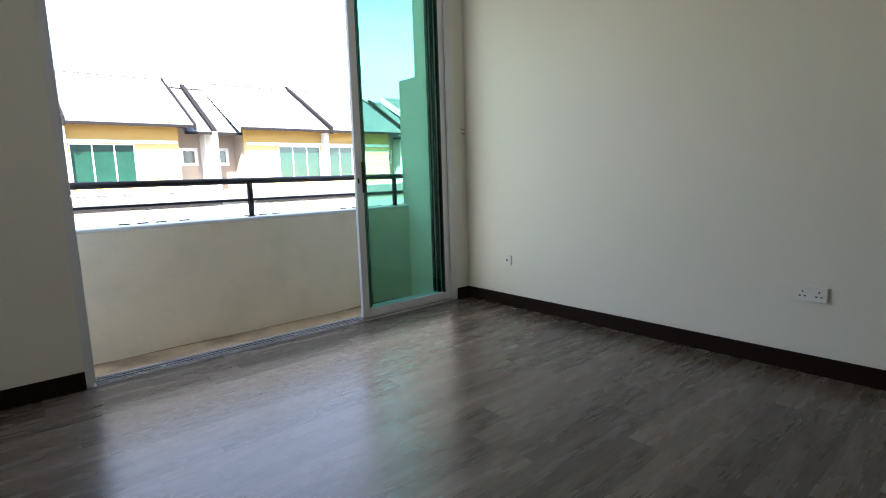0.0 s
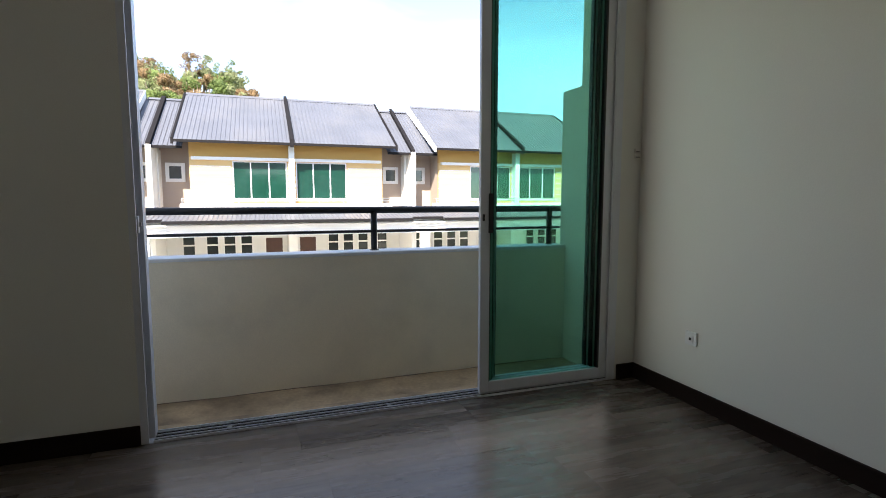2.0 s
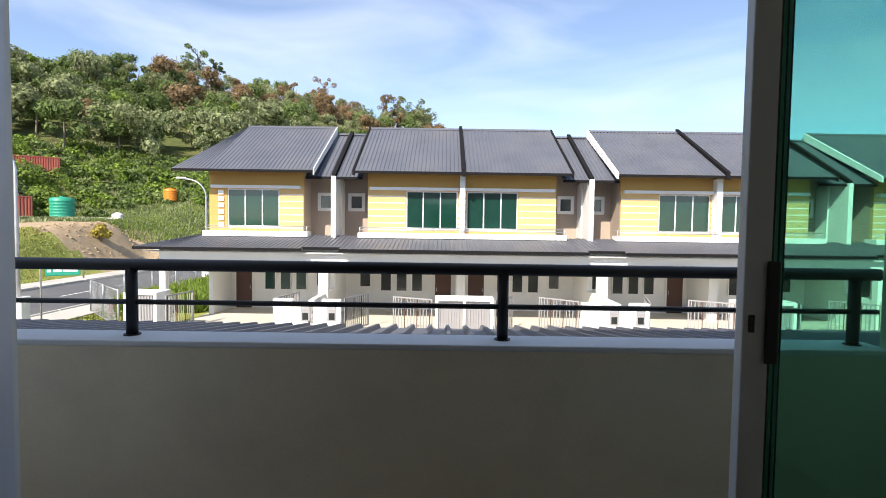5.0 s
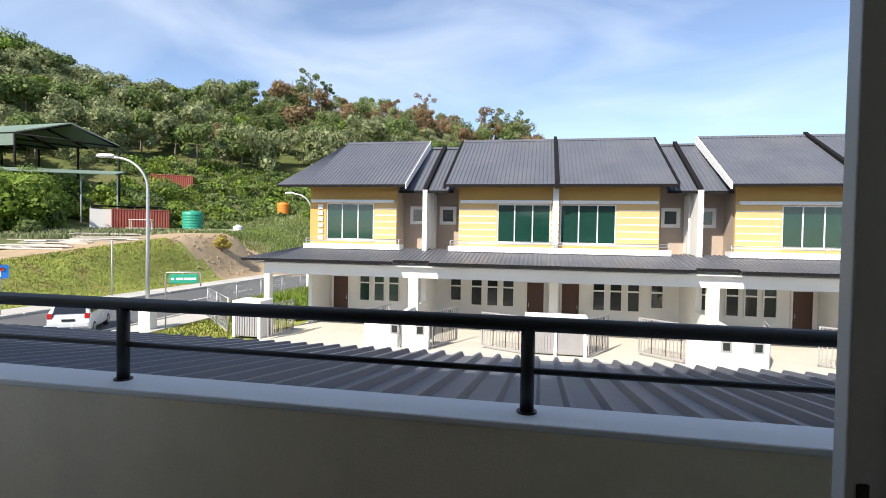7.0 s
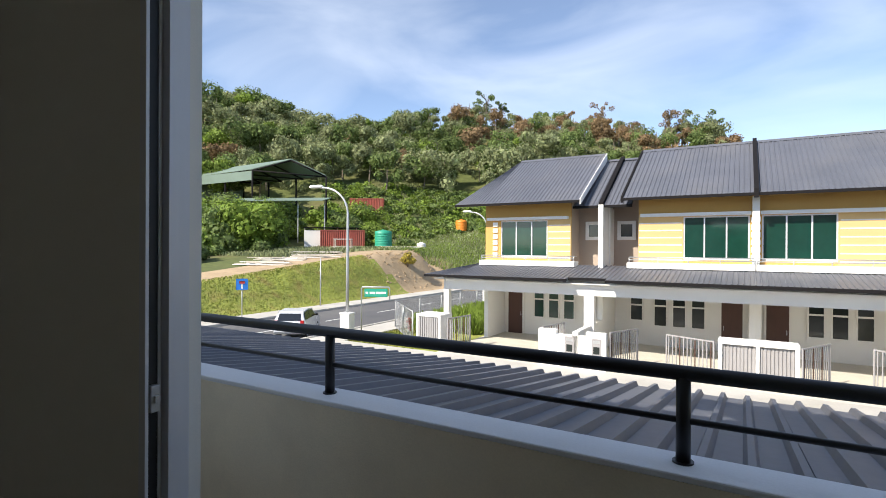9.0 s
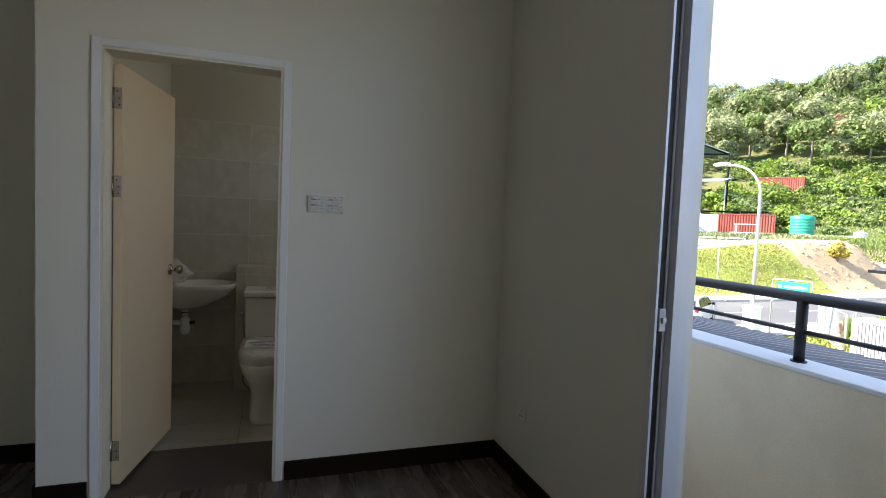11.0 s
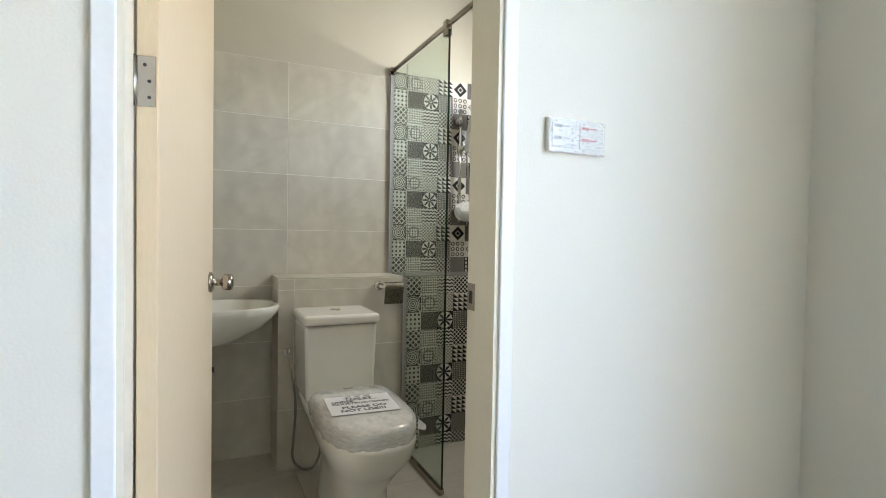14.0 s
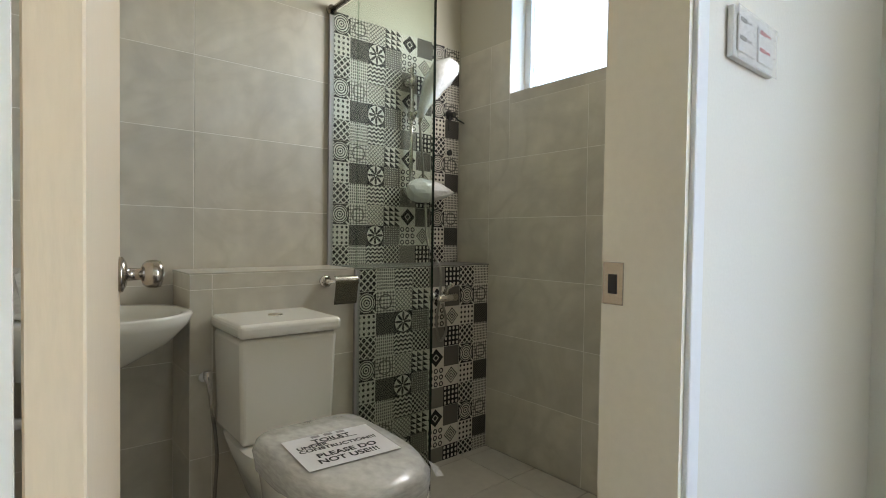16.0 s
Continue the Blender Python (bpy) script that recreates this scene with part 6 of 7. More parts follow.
tube(bm, [(0, 0, 0), (0, 0, 0.05), (0, 0, 0.06), (0, 0, 0.55), (0, 0, 0.6), (0, 0, 0.72)], [0.16, 0.16, 0.1, 0.09, 0.12, 0.05], 12)
tube(bm, [(-0.17, 0, 0.48), (0.17, 0, 0.48)], 0.06, 10)
part("body", bm, M_RED, hy)


# chain-link fence: posts, rails and a net of wires
def fence(points, height=1.5):
    f = thing("mesh_fence", "galvanised steel mesh fence on posts", "fence", pose(0, 0, GZ))
    for i, (a, b) in enumerate(zip(points, points[1:])):
        a, b = Vector((*a, 0)), Vector((*b, 0))
        n = max(1, round((b - a).length / 2.2))
        for k in range(n + (i == len(points) - 2)):
            p = a.lerp(b, k / n)
            bm = bmesh.new()
            tube(bm, [p, p + Vector((0, 0, height + 0.05))], 0.035, 8)
            part("post", bm, M_STEEL, f)
        for z in (0.1, height):
            bm = bmesh.new()
            tube(bm, [a + Vector((0, 0, z)), b + Vector((0, 0, z))], 0.02, 6)
            part("rail", bm, M_STEEL, f)
        bm = bmesh.new()
        m = int((b - a).length / 0.13)
        for k in range(m):
            for s in (-1, 1):
                p = a.lerp(b, k / m)
                q = a.lerp(b, min(1.0, max(0.0, k / m + s * height / (b - a).length)))
                h = height * abs((q - p).length) / height
                if h < 0.2:
                    continue
                tube(bm, [p + Vector((0, 0, 0.1)), q + Vector((0, 0, 0.1 + h * 0.93))], 0.006, 3, False)
        tagged(part("net", bm, M_STEEL, f), kind="stuff")
    return f


fence([(-13.6, 22.0), (-10.2, 18.6)])
fence([(-13.6, 22.0), (-13.4, 34.0), (-8.6, 36.0)])

# ---- parked car ----
def car(m):
    c = thing("car", "small silver hatchback car on the side road", "car", m)
    prof = [(-1.85, 0.35), (-1.9, 0.55), (-1.86, 0.82), (-1.78, 0.95), (-1.62, 1.28), (-1.4, 1.45), (-0.3, 1.5), (0.35, 1.42), (0.95, 0.98), (1.6, 0.85), (1.85, 0.68), (1.9, 0.42), (1.85, 0.28), (-1.7, 0.26)]
    bm = bmesh.new()
    rings = []
    for w, inset in ((-0.82, 0), (-0.8, 0), (0.8, 0), (0.82, 0)):
        row = []
        for x, z in prof:
            k = 0.17 * max(0, (z - 0.92) / 0.58)
            ww = math.copysign(abs(w) - k - (0.03 if abs(w) > 0.81 and z > 1.3 else 0), w)
            row.append(bm.verts.new((x * (0.985 if abs(w) > 0.81 else 1), ww, z)))
        rings.append(row)
    n = len(prof)
    for r0, r1 in zip(rings, rings[1:]):
        for k in range(n):
            f = bm.faces.new((r0[k], r1[k], r1[(k + 1) % n], r0[(k + 1) % n]))
    bm.faces.new(rings[0])
    bm.faces.new(rings[-1][::-1])
    bmesh.ops.recalc_face_normals(bm, faces=bm.faces[:])
    bmesh.ops.bevel(bm, geom=bm.edges[:], offset=0.025, segments=2, affect="EDGES")
    part("body", bm, M_CAR, c)
    for s in (-1, 1):
        for pts, nm in (([(-1.5, 1.0), (-1.35, 1.36), (-0.62, 1.42), (-0.6, 1.0)], "rear_side_window"), ([(-0.52, 1.0), (-0.54, 1.42), (0.25, 1.38), (0.78, 1.0)], "front_side_window")):
            bm = bmesh.new()
            vs = [bm.verts.new((x, s * (0.826 - 0.17 * max(0, (z - 0.92) / 0.58)), z)) for x, z in pts]
            us = [bm.verts.new(v.co - Vector((0, s * 0.012, 0))) for v in vs]
            bm.faces.new(vs if s < 0 else vs[::-1])
            for k in range(4):
                bm.faces.new((vs[k], us[k], us[(k + 1) % 4], vs[(k + 1) % 4]))
            bmesh.ops.recalc_face_normals(bm, faces=bm.faces[:])
            part(nm, bm, M_CARGLASS, c)
        bm = bmesh.new()
        soft_box(bm, -1.885, -1.76, s * 0.7 - 0.1, s * 0.7 + 0.1, 0.78, 1.02, 0.02, 1)
        part("tail_light", bm, M_LENS, c, "red tail light")
        bm = bmesh.new()
        soft_box(bm, 0.55, 0.68, s * 0.9 - 0.08, s * 0.9 + 0.08, 0.98, 1.1, 0.03, 1)
        part("wing_mirror", bm, M_BLACK, c)
        for x in (-1.2, 1.15):
            bm = bmesh.new()
            tube(bm, [(x, s * 0.63, 0.29), (x, s * 0.65, 0.29), (x, s * 0.81, 0.29), (x, s * 0.83, 0.29)], [0.25, 0.29, 0.29, 0.25], 20)
            w = part("wheel", bm, M_TYRE, c)
            bm = bmesh.new()
            tube(bm, [(x, s * 0.8, 0.29), (x, s * 0.836, 0.29)], [0.19, 0.17], 16)
            part("rim", bm, M_STEEL, w)
    bm = bmesh.new()
    vs = [bm.verts.new(p) for p in ((-1.80, -0.62, 1.0), (-1.80, 0.62, 1.0), (-1.60, 0.56, 1.36), (-1.60, -0.56, 1.36))]
    us = [bm.verts.new(v.co + Vector((0.05, 0, -0.02))) for v in vs]
    bm.faces.new(vs[::-1])
    for k in range(4):
        bm.faces.new((vs[k], us[k], us[(k + 1) % 4], vs[(k + 1) % 4]))
    part("rear_window", bm, M_CARGLASS, c)
    bm = bmesh.new()
    soft_box(bm, -1.94, -1.82, -0.78, 0.78, 0.4, 0.62, 0.04, 2)
    b = part("rear_bumper", bm, M_CAR, c)
    part("number_plate", boxes((-1.915, -1.89, -0.25, 0.25, 0.66, 0.77)), M_BLACK, c, "dark number plate")
    return c


car(pose(-16.75, 17.95, GZ - 0.012, 0, 0, 121) @ Matrix.Scale(0.9, 4))

# ---- yard on the upper ground ----
def container(m, length, mat, label, ends_white=False):
    c = thing("shipping_container", label, "container", m, "site containers")
    bm = bmesh.new()
    n = int(length / 0.28)
    pts = []
    for i in range(n):
        x = -length / 2 + i * length / n
        p = length / n
        pts += [(x, 0.0), (x + p * 0.35, 0.0), (x + p * 0.5, 0.05), (x + p * 0.85, 0.05)]
    pts.append((length / 2, 0.0))
    for s in (-1, 1):
        lo = [bm.verts.new((x, s * (1.2 - d), 0.15)) for x, d in pts]
        hi = [bm.verts.new((x, s * (1.2 - d), 2.45)) for x, d in pts]
        for i in range(len(pts) - 1):
            bm.faces.new((lo[i], lo[i + 1], hi[i + 1], hi[i]) if s < 0 else (lo[i + 1], lo[i], hi[i], hi[i + 1]))
    part("side_sheet", bm, mat, c)
    part("frame", boxes((-length / 2, length / 2, -1.22, 1.22, 0, 0.15), (-length / 2, length / 2, -1.22, 1.22, 2.45, 2.59), *[(x - 0.06, x + 0.06, y - 0.06, y + 0.06, 0.15, 2.45) for x in (-length / 2 + 0.06, length / 2 - 0.06) for y in (-1.16, 1.16)]), mat, c)
    for s in (-1, 1):
        part("end_door", boxes((s * (length / 2 - 0.08) - 0.03, s * (length / 2 - 0.08) + 0.03, -1.1, 1.1, 0.15, 2.45)), M_WHITE if ends_white and s < 0 else mat, c)
    return c


def on_ground(x, y, turn=0, dz=0.0):
    return pose(x, y, ground_at(x, y) + dz, 0, 0, turn)


c1 = container(on_ground(-46.5, 55, 40), 6.1, M_RUST, "rust red shipping container on the building yard")
site = thing("site_hut", "white site hut with a dark lean-to roof", "hut", on_ground(-49.8, 53.2, 40))
part("wall", boxes((-1.6, 1.2, -1.3, -1.2, 0, 2.5), (-1.6, 1.2, 1.2, 1.3, 0, 2.5), (-1.6, -1.5, -1.2, 1.2, 0, 2.5), (1.1, 1.2, -1.2, 1.2, 0, 2.5)), M_WHITE, site)
bm = bmesh.new()
soft_box(bm, -1.7, 6.0, -1.5, 1.5, 2.85, 2.93, 0.01, 1)
part("roof", bm, M_ROOF_EDGE, site)
for x in (-1.5, 0.2, 3.0, 5.6):
    part("roof_post", boxes((x - 0.04, x + 0.04, -1.3, -1.22, 2.5 if x < 1 else 2.6, 2.85)), M_TIMBER, site)
copy_thing(c1, on_ground(-57.0, 73.6, 32, -0.8))


def water_tank(m, r, h, mat, label):
    t = thing("water_tank", label, "water tank", m, "water tanks")
    bm = bmesh.new()
    prof = [(0, r * 0.98), (0.05, r)]
    for i in range(6):
        z = 0.1 + (h - 0.25) * i / 6
        prof += [(z, r), (z + 0.05, r * 1.03), (z + 0.1, r)]
    prof += [(h - 0.1, r), (h, r * 0.6), (h + 0.05, r * 0.3)]
    tube(bm, [(0, 0, z) for z, _ in prof], [q for _, q in prof], 24)
    part("shell", bm, mat, t)
    bm = bmesh.new()
    tube(bm, [(0, 0, h + 0.04), (0, 0, h + 0.14)], 0.25, 14)
    part("lid", bm, mat, t)
    return t


water_tank(on_ground(-39.3, 55, 0, 0.25), 1.15, 2.2, M_TANKG, "green ribbed plastic water tank on the yard")
water_tank(on_ground(-36.5, 72, 0, 0.15), 0.9, 1.75, M_TANKO, "orange plastic water tank among the scrub")
water_tank(on_ground(-36.4, 60.0, 0, 0.1), 0.62, 0.75, M_WHITE, "low white plastic tank on the yard")
for i, (x, y, a) in enumerate(((-33.5, 30, 20), (-34.5, 33, 30), (-33.0, 36, 25), (-35.5, 39, 40), (-43, 52, 30), (-42, 51, 60), (-36.5, 53.5, 20), (-35, 54, 45))):
    d = thing("timber_pile", "loose pile of pale timber boards on bare ground", "timber pile", on_ground(x, y, a), "timber piles")
    rr = random.Random(i)
    for k in range(9):
        bm = bmesh.new()
        box(bm, -1.8 - rr.random(), 1.5 + rr.random(), -0.12, 0.12, 0, 0.06, pose(rr.uniform(-0.4, 0.4), rr.uniform(-0.7, 0.7), 0.07 * (k // 2), 0, 0, rr.uniform(-14, 14)))
        part("board", bm, M_TIMBER if k % 3 else M_WHITE, d)
bin_ = thing("skip_bin", "open blue steel skip bin by the track", "skip bin", on_ground(-40.3, 25.6, 20))
bm = bmesh.new()
prism(bm, [(-0.7, 0.1), (0.7, 0.1), (0.95, 0.95), (-0.95, 0.95)], 1, -0.6, 0.6)
part("hopper", bm, M_BLUE, bin_)
part("rim", boxes((-1.0, 1.0, -0.66, -0.6, 0.88, 1.0), (-1.0, 1.0, 0.6, 0.66, 0.88, 1.0)), M_BLUE, bin_)
wk = thing("work_bench", "rough timber bench with a sheet top", "bench", on_ground(-38.5, 46, 30))
part("top", boxes((-1.1, 1.1, -0.5, 0.5, 1.3, 1.36)), M_WHITE, wk)
for x in (-1.0, 1.0):
    part("leg", boxes((x - 0.04, x + 0.04, -0.4, -0.32, 0, 1.3)), M_TIMBER, wk)
    part("leg", boxes((x - 0.04, x + 0.04, 0.32, 0.4, 0, 1.3)), M_TIMBER, wk)

# big open-sided shed
shed = thing("open_shed", "large open-sided shed with a dull green metal roof", "shed", pose(0, 0, 0))
A, B, AP, LB = Vector((-65, 54.5, 14.0)), Vector((-55.8, 61.5, 13.2)), Vector((-60, 58, 15.7)), Vector((-22, 1.5, 0))
for nm, p, q in (("near_slope", A, AP), ("far_slope", B, AP)):
    bm = bmesh.new()
    vs = [bm.verts.new(v) for v in (p, q, q + LB, p + LB)]
    us = [bm.verts.new(v.co - Vector((0, 0, 0.12))) for v in vs]
    bm.faces.new(vs)
    bm.faces.new(us[::-1])
    for k in range(4):
        bm.faces.new((vs[k], us[k], us[(k + 1) % 4], vs[(k + 1) % 4]))
    bmesh.ops.recalc_face_normals(bm, faces=bm.faces[:])
    part(nm, bm, M_SHED, shed)
for k in range(5):
    o = LB * (k / 4)
    for p, q in ((A, AP), (B, AP), (A, B)):
        bm = bmesh.new()
        tube(bm, [p + o - Vector((0, 0, 0.3)), q + o - Vector((0, 0, 0.3))], 0.12, 6)
        part("truss_bar", bm, M_ROOF_EDGE, shed)
# sheet added across the far end to keep the inside of the shed dark
bm = bmesh.new()
vs = [bm.verts.new(v) for v in (A + LB - Vector((0, 0, 7.5)), B + LB - Vector((0, 0, 6.7)), B + LB - Vector((0, 0, 0.2)), AP + LB - Vector((0, 0, 0.2)), A + LB - Vector((0, 0, 0.2)))]
us = [bm.verts.new(v.co - Vector((0.1, 0, 0))) for v in vs]
bm.faces.new(vs)
bm.faces.new(us[::-1])
for k in range(5):
    bm.faces.new((vs[k], us[k], us[(k + 1) % 5], vs[(k + 1) % 5]))
bmesh.ops.recalc_face_normals(bm, faces=bm.faces[:])
part("end_wall", bm, M_SHED, shed)
for k in range(4):
    for p in (A, B):
        q = p + LB * (k / 3)
        bm = bmesh.new()
        tube(bm, [(q.x, q.y, ground_at(q.x, q.y) - 0.2), (q.x, q.y, q.z - 0.2)], 0.14, 8)
        part("post", bm, M_ROOF_EDGE, shed)
part("side_sheet", boxes((-84, -65.3, 54.6, 54.7, 12.2, 13.7)), M_SHED, shed, "dark green side sheeting")
low = thing("lean_to_roof", "long low roof of dull green sheet metal", "roof", pose(-55, 54, 0, 0, 0, 24))
zl = 8.6
bm = bmesh.new()
box(bm, -9, 5, -1.9, 1.9, 0, 0.1, pose(0, 0, zl - 0.05, 11))
part("sheet", bm, M_SHED, low)
for x in (-8.5, -4, 0.5, 4.6):
    part("post", boxes((x - 0.06, x + 0.06, -0.06, 0.06, 1.5, zl)), M_STEEL, low)


# ---- plants ----
def leaf_cloud(rng, n, centres, size, flat=0.55):
    """Small leaf sprays spread over lumpy clumps: arrays of corner points and quads."""
    cs = np.array([c[:3] for c in centres])
    rs = np.array([c[3] for c in centres])
    pick = rng.choice(len(cs), n, p=rs ** 2 / (rs ** 2).sum())
    d = rng.normal(size=(n, 3))
    d /= np.linalg.norm(d, axis=1)[:, None]
    rad = rs[pick][:, None] * (0.72 + 0.36 * rng.random((n, 1)))
    pos = cs[pick] + d * rad * np.array([1, 1, 0.82])
    nrm = d + rng.normal(size=(n, 3)) * flat
    nrm /= np.linalg.norm(nrm, axis=1)[:, None]
    a = np.cross(nrm, rng.normal(size=(n, 3)))
    a /= np.linalg.norm(a, axis=1)[:, None]
    b = np.cross(nrm, a)
    s = size * (0.6 + 0.8 * rng.random((n, 1)))
    q = np.stack([pos - a * s - b * s * 0.35, pos + a * s * 0.25 - b * s, pos + a * s + b * s * 0.3, pos - a * s * 0.3 + b * s], 1)
    return q.reshape(-1, 3)


def leaf_cores(rng, centres, n):
    """The shaded inside of each clump: broader sprays set deeper than its outer leaves."""
    return leaf_cloud(rng, n * len(centres), [(x, y, z, r * 0.74) for x, y, z, r in centres], 0.3, 0.25)


def quads_object(name, arrays, mat):
    v = np.concatenate(arrays)
    me = bpy.data.meshes.new(name)
    n = len(v) // 4
    me.vertices.add(len(v))
    me.vertices.foreach_set("co", v.ravel())
    me.loops.add(len(v))
    me.loops.foreach_set("vertex_index", np.arange(len(v)))
    me.polygons.add(n)
    me.polygons.foreach_set("loop_start", np.arange(0, len(v), 4))
    me.update(calc_edges=True)
    me.materials.append(mat)
    return new(name, me)


def clumps(rng, r, h, lean=0.0):
    """Clump centres of one tree crown that sits on a bare trunk."""
    out = [(0, 0, h - r * 0.7, r * 0.75)]
    for k in range(rng.integers(4, 8)):
        a = rng.random() * 6.28
        q = r * (0.45 + 0.4 * rng.random())
        out.append((q * math.cos(a), q * math.sin(a), h - r * (0.4 + 1.3 * rng.random()), r * (0.32 + 0.3 * rng.random())))
    return out


rng = np.random.default_rng(11)
protos = []
for k in range(14):
    r, h = 2.4 + 1.3 * rng.random(), 6.0 + 4.0 * rng.random()
    cl = clumps(rng, r, h)
    protos.append(np.concatenate([leaf_cloud(rng, 900, cl, 0.15, 0.5), leaf_cores(rng, cl, 42)]))
woods = {"green": [], "olive": [], "rust": [], "bright": []}
trunks = bmesh.new()
count = 0
for gx_ in np.arange(-260, 120, 4.6):
    for gy_ in np.arange(40, 240, 4.6):
        x, y = gx_ + rng.uniform(-2.2, 2.2), gy_ + rng.uniform(-2.2, 2.2)
        far = math.hypot(x - 2, y)
        az = math.degrees(math.atan2(x - 2, y))
        if far < 80 + 6 * math.sin(az * 0.3) or far > 192 or az < -84 or az > 32 or y < 12:
            continue
        if -60 < az < -40 and far < 96 or -41 < az < -21 and far < 101:
            continue
        if az > -14 and far < 120:
            continue
        if far > 150 and rng.random() < 0.3:
            continue
        p = protos[rng.integers(len(protos))]
        a = rng.random() * 6.28
        s = rng.uniform(0.75, 1.25) * (0.72 if far > 165 and rng.random() < 0.5 else 1.0)
        if az > -34 and far > 120:
            s *= 0.8
        c, sn = math.cos(a), math.sin(a)
        q = p * s
        q = np.stack([q[:, 0] * c - q[:, 1] * sn + x, q[:, 0] * sn + q[:, 1] * c + y, q[:, 2] * rng.uniform(0.85, 1.2) + ground_at(x, y) - 0.4], 1)
        rusty = az > -29 and far > 132
        u = rng.random()
        key = ("rust" if u < 0.42 else "olive" if u < 0.85 else "green") if rusty else ("green" if u < 0.45 else "olive" if u < 0.9 else "bright" if u < 0.98 else "rust")
        woods[key].append(q)
        count += 1
        if u < 0.35:
            z = ground_at(x, y)
            tube(trunks, [(x, y, z - 0.5), (x + rng.uniform(-0.3, 0.3), y, z + 3), (x + rng.uniform(-0.6, 0.6), y, z + 6.5)], [0.22, 0.15, 0.05], 5, False)
for key, mat, lab in (("green", M_LEAF, "dense green hillside trees"), ("olive", M_LEAF_OLIVE, "olive green hillside trees"), ("rust", M_LEAF_RUST, "dry rust brown trees along the ridge"), ("bright", M_LEAF_BRIGHT, "bright yellow-green hillside trees")):
    tagged(quads_object("woods", woods[key], mat), lab, "trees", "", "stuff")
tagged(link("tree_trunks", trunks, M_BARK), "pale bare tree trunks in the woods", "trees", "", "stuff")

# single ridge trees that stand clear against the sky
def ridge_tree(x, y, h, r, mat, n=1500):
    t = thing("tree", "tall open-crowned tree on the ridge against the sky", "tree", on_ground(x, y, 0, -0.3), "ridge trees")
    bm = bmesh.new()
    tube(bm, [(0, 0, 0), (0.2, 0, h * 0.35), (0, 0.2, h * 0.65), (0.1, 0, h * 0.9)], [0.3, 0.22, 0.14, 0.04], 8)
    rr = random.Random(int(x * 7 + y))
    cl = []
    for k in range(20):
        a, z = rr.random() * 6.28, h * rr.uniform(0.45, 1.0)
        q = r * rr.uniform(0.3, 0.95) * (1.15 - abs(z / h - 0.7))
        e = Vector((q * math.cos(a), q * math.sin(a), z))
        tube(bm, [(0.1, 0.1, z - h * 0.18), tuple(e * 0.5 + Vector((0, 0, z * 0.5 - h * 0.06))), tuple(e)], [0.09, 0.06, 0.02], 5)
        cl.append((e.x, e.y, e.z, r * rr.uniform(0.14, 0.27)))
    part("trunk", bm, M_BARK, t)
    q = quads_object("crown", [leaf_cloud(np.random.default_rng(int(abs(x * 13 + y))), n, cl, 0.14, 0.7)], mat)
    q.parent = t
    return t


for x, y, h, r, mat in ((-64, 138, 13, 3.4, M_LEAF), (-60.5, 141, 10, 2.4, M_LEAF), (-33, 150, 13, 3.6, M_LEAF_RUST), (-24, 152, 10, 3.0, M_LEAF_OLIVE), (-15, 150, 12, 3.6, M_LEAF_RUST), (-6, 152, 11, 4.0, M_LEAF), (-12, 154, 12, 3.0, M_LEAF_OLIVE),
                        (14, 150, 12, 2.6, M_LEAF), (52, 146, 14, 5.0, M_LEAF), (47, 149, 13, 4.0, M_LEAF_OLIVE), (-42, 150, 11, 2.6, M_LEAF_RUST), (-110, 132, 11, 3.4, M_LEAF_OLIVE)):
    ridge_tree(x, y, h * 0.85, r, mat)

# a young yellowish shrub where the road ends at the cut slope
bush = thing("shrub", "young yellow-green shrub at the foot of the cut slope", "shrub", on_ground(-27.4, 43.4, 0, -0.05))
bm = bmesh.new()
for k in range(6):
    a = k * 1.05
    tube(bm, [(0, 0, 0), (0.25 * math.cos(a), 0.25 * math.sin(a), 0.7), (0.5 * math.cos(a), 0.5 * math.sin(a), 1.3)], [0.04, 0.03, 0.01], 5)
part("stem", bm, M_BARK, bush)
crown = quads_object("crown", [leaf_cloud(np.random.default_rng(8), 900, [(0, 0, 0.9, 0.6), (0.45, 0.1, 0.7, 0.45), (-0.45, 0, 0.7, 0.45), (0.1, -0.4, 1.2, 0.4), (-0.1, 0.3, 1.4, 0.35)], 0.07)],
                     material("leaf_yellow", (0.36, 0.29, 0.05), 0.7, vary=0.4, scale=1, grain=4, bump=0.0, per_island=0.4, spec=0.2))
crown.parent = bush

# shrubs round the yard, long grass, turf tufts
shr = {"a": [], "b": []}
for k in range(520):
    x, y = rng.uniform(-80, -28), rng.uniform(18, 82)
    far = math.hypot(x - 2, y)
    in_yard = -56 < x < -30 and 20 < y < 59 and (x > -44 or y > 48)
    if math.degrees(math.atan2(x - 2, y)) > -37.5:
        continue
    if -48.5 < math.degrees(math.atan2(x - 2, y)) < -37 and far < 74:
        continue
    if in_yard or x > -36.5 and y < 50 or far > 92 or far < 46:
        continue
    r = rng.uniform(0.7, 2.3) * (1.35 if x < -50 and y < 56 else 1.0)
    cl = [(0, 0, r * 0.8, r), (r * 0.5, 0.2, r * 0.6, r * 0.7), (-r * 0.5, -0.3, r * 0.5, r * 0.6)]
    q = np.concatenate([leaf_cloud(rng, 340, cl, 0.12), leaf_cores(rng, cl, 50)])
    q = q + np.array([x, y, ground_at(x, y) - 0.1])
    shr["a" if rng.random() < 0.6 else "b"].append(q)
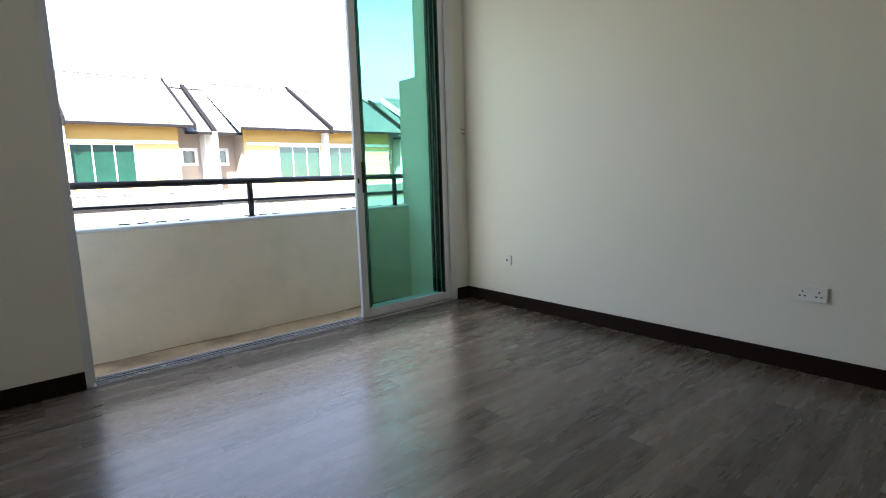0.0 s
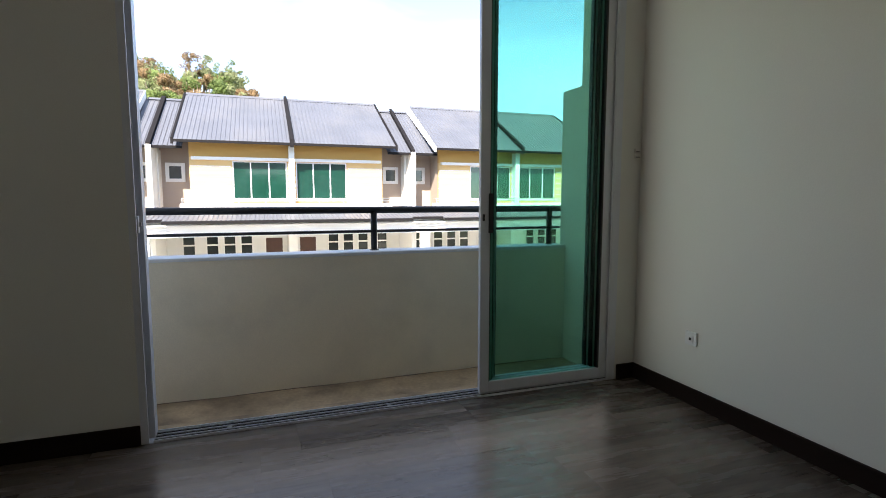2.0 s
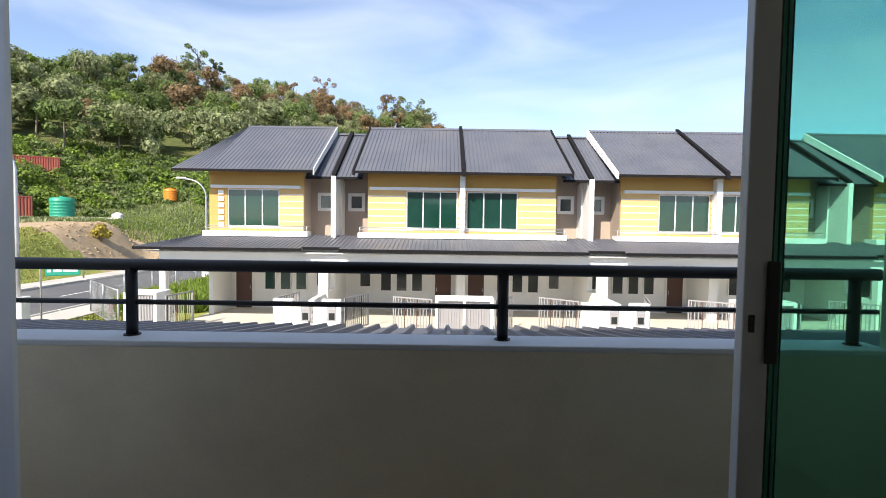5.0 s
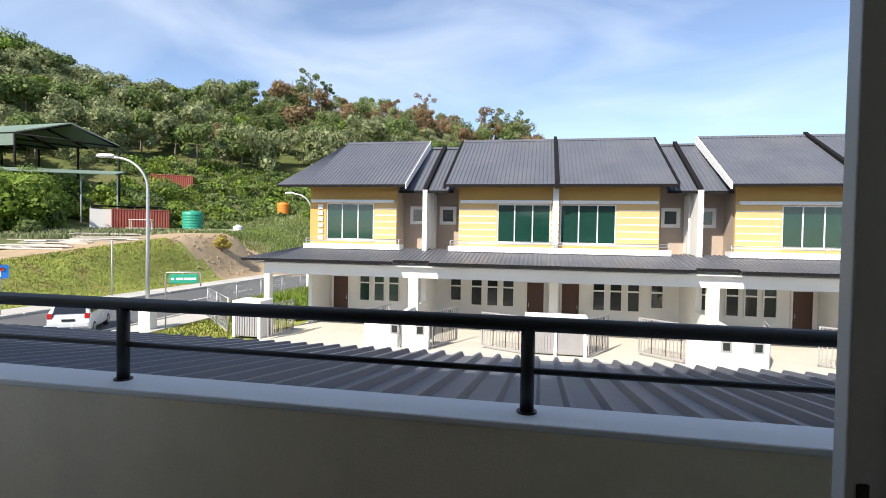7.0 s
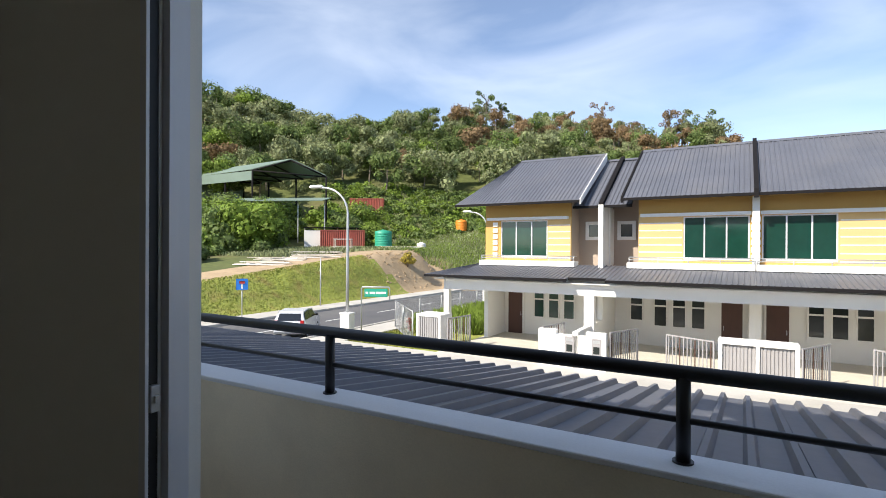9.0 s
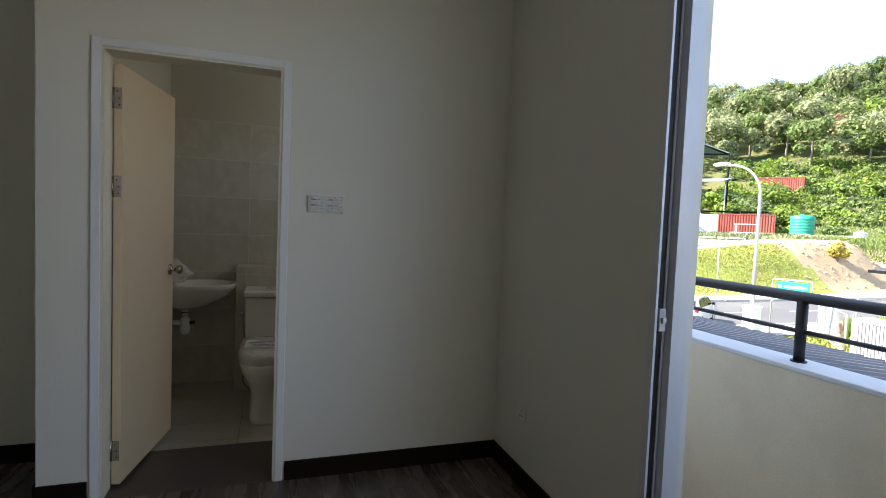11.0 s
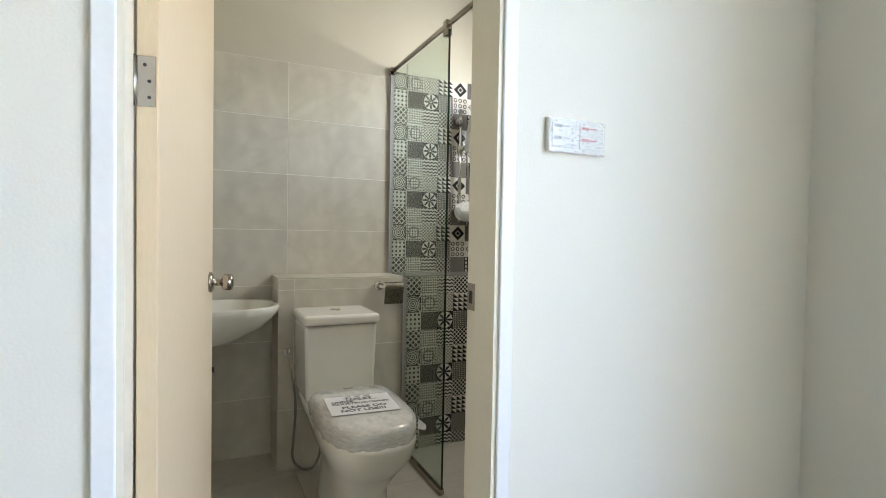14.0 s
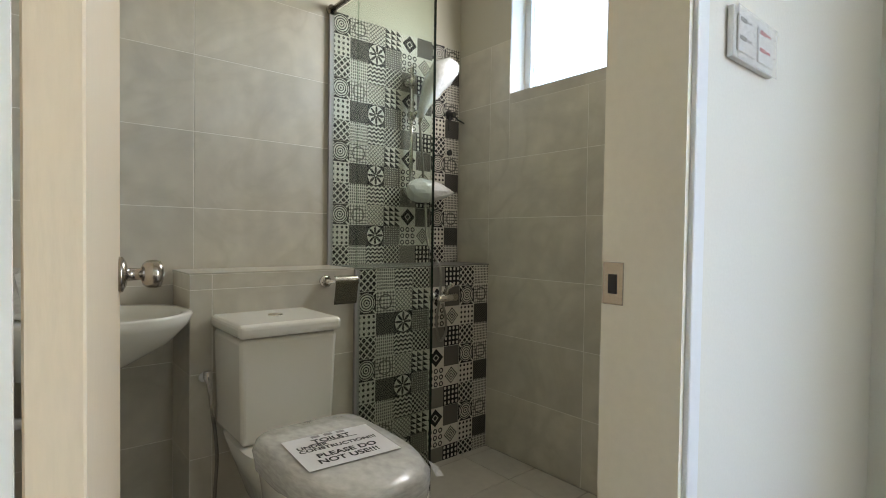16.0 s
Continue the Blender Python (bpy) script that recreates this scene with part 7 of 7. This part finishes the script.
for k in range(520):
    # low scrub on the slope under the upper containers
    u, far = rng.uniform(-44, -25), rng.uniform(76, 104)
    x, y = 2 + far * math.sin(radians(u)), far * math.cos(radians(u))
    if u > -34 and far < 80 or -40 < u < -33 and 80 < far < 92 and rng.random() < 0.3:
        continue
    r = rng.uniform(0.45, 1.15)
    q = leaf_cloud(rng, 150, [(0, 0, r * 0.6, r), (r * 0.7, 0.2, r * 0.4, r * 0.7)], 0.16)
    shr["a" if rng.random() < 0.45 else "b"].append(q + np.array([x, y, ground_at(x, y) - 0.1]))
for k in range(46):
    # tall thicket in front of the shed
    x, y = rng.uniform(-60, -47), rng.uniform(38, 53)
    if x + y > -1.5 or y > 50 and x > -54 or math.degrees(math.atan2(x - 2, y)) > -48.5:
        continue
    r = rng.uniform(1.5, 2.4)
    cl = [(0, 0, r * 2.0, r), (r * 0.6, 0.3, r * 1.3, r * 0.8), (-r * 0.6, -0.3, r * 1.2, r * 0.8), (0, 0, r * 0.5, r * 0.9)]
    q = np.concatenate([leaf_cloud(rng, 1100, cl, 0.11), leaf_cores(rng, cl, 130)])
    shr["a" if rng.random() < 0.6 else "b"].append(q + np.array([x, y, ground_at(x, y) - 0.1]))
tagged(quads_object("shrubs", shr["a"], M_LEAF), "dense dark green shrubs round the yard", "shrubs", "", "stuff")
tagged(quads_object("shrubs", shr["b"], M_LEAF_BRIGHT), "bright green shrubs and young trees", "shrubs", "", "stuff")


def blades(n, region, hgt, wid, mat, name, label):
    x0, x1, y0, y1 = region
    x, y = rng.uniform(x0, x1, n), rng.uniform(y0, y1, n)
    z = land(x, y) - 0.02
    h = hgt * rng.uniform(0.5, 1.3, n)
    a = rng.uniform(0, 6.28, n)
    dx, dy = np.cos(a) * wid, np.sin(a) * wid
    lx, ly = rng.normal(0, hgt * 0.3, n), rng.normal(0, hgt * 0.3, n)
    p = np.stack([np.stack([x - dx, y - dy, z], 1), np.stack([x + dx, y + dy, z], 1), np.stack([x + dx * 0.4 + lx, y + dy * 0.4 + ly, z + h], 1), np.stack([x - dx * 0.4 + lx, y - dy * 0.4 + ly, z + h], 1)], 1)
    tagged(quads_object(name, [p.reshape(-1, 3)], mat), label, "grass", "", "stuff")


blades(30000, (-29.8, -24.5, -4, 38.5), 0.10, 0.035, M_TURF, "turf", "mown turf squares on the road bank")
blades(9000, (-13.0, -8.9, 22.4, 34), 0.7, 0.05, M_LEAF_BRIGHT, "long_grass", "long bright green grass beside the end house")
blades(3500, (-13.2, -9.6, 17.6, 22), 0.12, 0.05, M_TURF, "verge_grass", "short verge grass by the kerb")
blades(14000, (-44, -22, 50, 72), 0.28, 0.05, M_LEAF_BRIGHT, "weeds", "tall weeds over the spoil ground")
blades(14000, (-46, -22, 50, 72), 0.26, 0.05, M_LEAF_OLIVE, "weeds", "dry tall weeds over the spoil ground")
blades(14000, (-62, -30, 64, 90), 0.3, 0.06, M_LEAF_OLIVE, "weeds", "rough grass on the slope under the containers")
blades(5000, (-50, -34, 36, 54), 0.35, 0.1, M_LEAF_OLIVE, "weeds", "low dry weeds on the yard")


def banana(m, h):
    t = thing("banana_plant", "banana plant with broad arching green leaves", "banana plant", m, "banana plants")
    bm = bmesh.new()
    tube(bm, [(0, 0, -0.2), (0, 0, h * 0.5)], [0.18, 0.1], 8)
    part("stem", bm, M_LEAF_BRIGHT, t)
    rr = random.Random(int(h * 100))
    for k in range(8):
        a, L = k * 2.4, h * rr.uniform(0.6, 0.85)
        bm = bmesh.new()
        rows = []
        for i in range(8):
            s = i / 7
            c = Vector((math.cos(a) * L * s * 0.75, math.sin(a) * L * s * 0.75, h * 0.5 + L * (0.95 * s - 0.85 * s * s)))
            w = 0.36 * math.sin(math.pi * min(1, 0.08 + s * 0.92)) ** 0.6
            side = Vector((-math.sin(a), math.cos(a), 0)) * w
            rows.append([bm.verts.new(c - side - Vector((0, 0, 0.1))), bm.verts.new(c), bm.verts.new(c + side - Vector((0, 0, 0.1)))])
        for r0, r1 in zip(rows, rows[1:]):
            for j in (0, 1):
                bm.faces.new((r0[j], r0[j + 1], r1[j + 1], r1[j]))
        part("leaf", bm, M_LEAF_BRIGHT if k % 2 else M_LEAF, t)
    return t


for x, y, h in ((-60, 49, 4.6), (-62, 50, 5.0), (-57.5, 50.5, 4.2), (-66, 52, 4.6), (-45, 76, 3.6), (-42.5, 77, 3.8), (-40, 78, 3.4), (-38, 78, 3.6), (-48, 74, 3.4), (-55, 46, 4.0)):
    banana(on_ground(x, y, (x * 37) % 360), h)


# stones on the cut slope beside the turf bank
rubble = bmesh.new()
rr = random.Random(5)
for k in range(700):
    x, y = rr.uniform(-30, -22.8), rr.uniform(38.5, 50)
    r = 0.04 + 0.11 * rr.random() ** 3
    bmesh.ops.create_icosphere(rubble, subdivisions=1, radius=1.0, matrix=on_ground(x, y, rr.uniform(0, 360), r * 0.2) @ Matrix.Diagonal((r, r * rr.uniform(0.6, 1), r * rr.uniform(0.5, 0.8), 1)))
tagged(link("rubble", rubble, M_EARTH), "brown stones and clods on the cut slope", "stones", "", "stuff")


# ---- floor planks ----
PW, PL = 0.152, 0.914
rp = random.Random(2)
plank_mesh = {}
y = 0.0
while y > YB:
    y1, y0 = y, max(YB, y - PW)
    xa = XE if y < -2.28 else 0.0
    x = xa - rp.random() * PL * 0.9
    while x < XR:
        a, b = max(x, xa), min(x + PL, XR)
        if b - a > 0.02:
            key = (round(b - a, 3), round(y1 - y0, 3))
            if key not in plank_mesh:
                bm = bmesh.new()
                soft_box(bm, 0.0001, b - a - 0.0001, 0.0001, y1 - y0 - 0.0001, -0.0055, 0.0, 0.0002, 1)
                plank_mesh[key] = mesh_of("plank", bm, M_PLANK)
            shared("plank", plank_mesh[key], floor_ob, pose(a, y0, 0.0))
        x += PL
    y -= PW
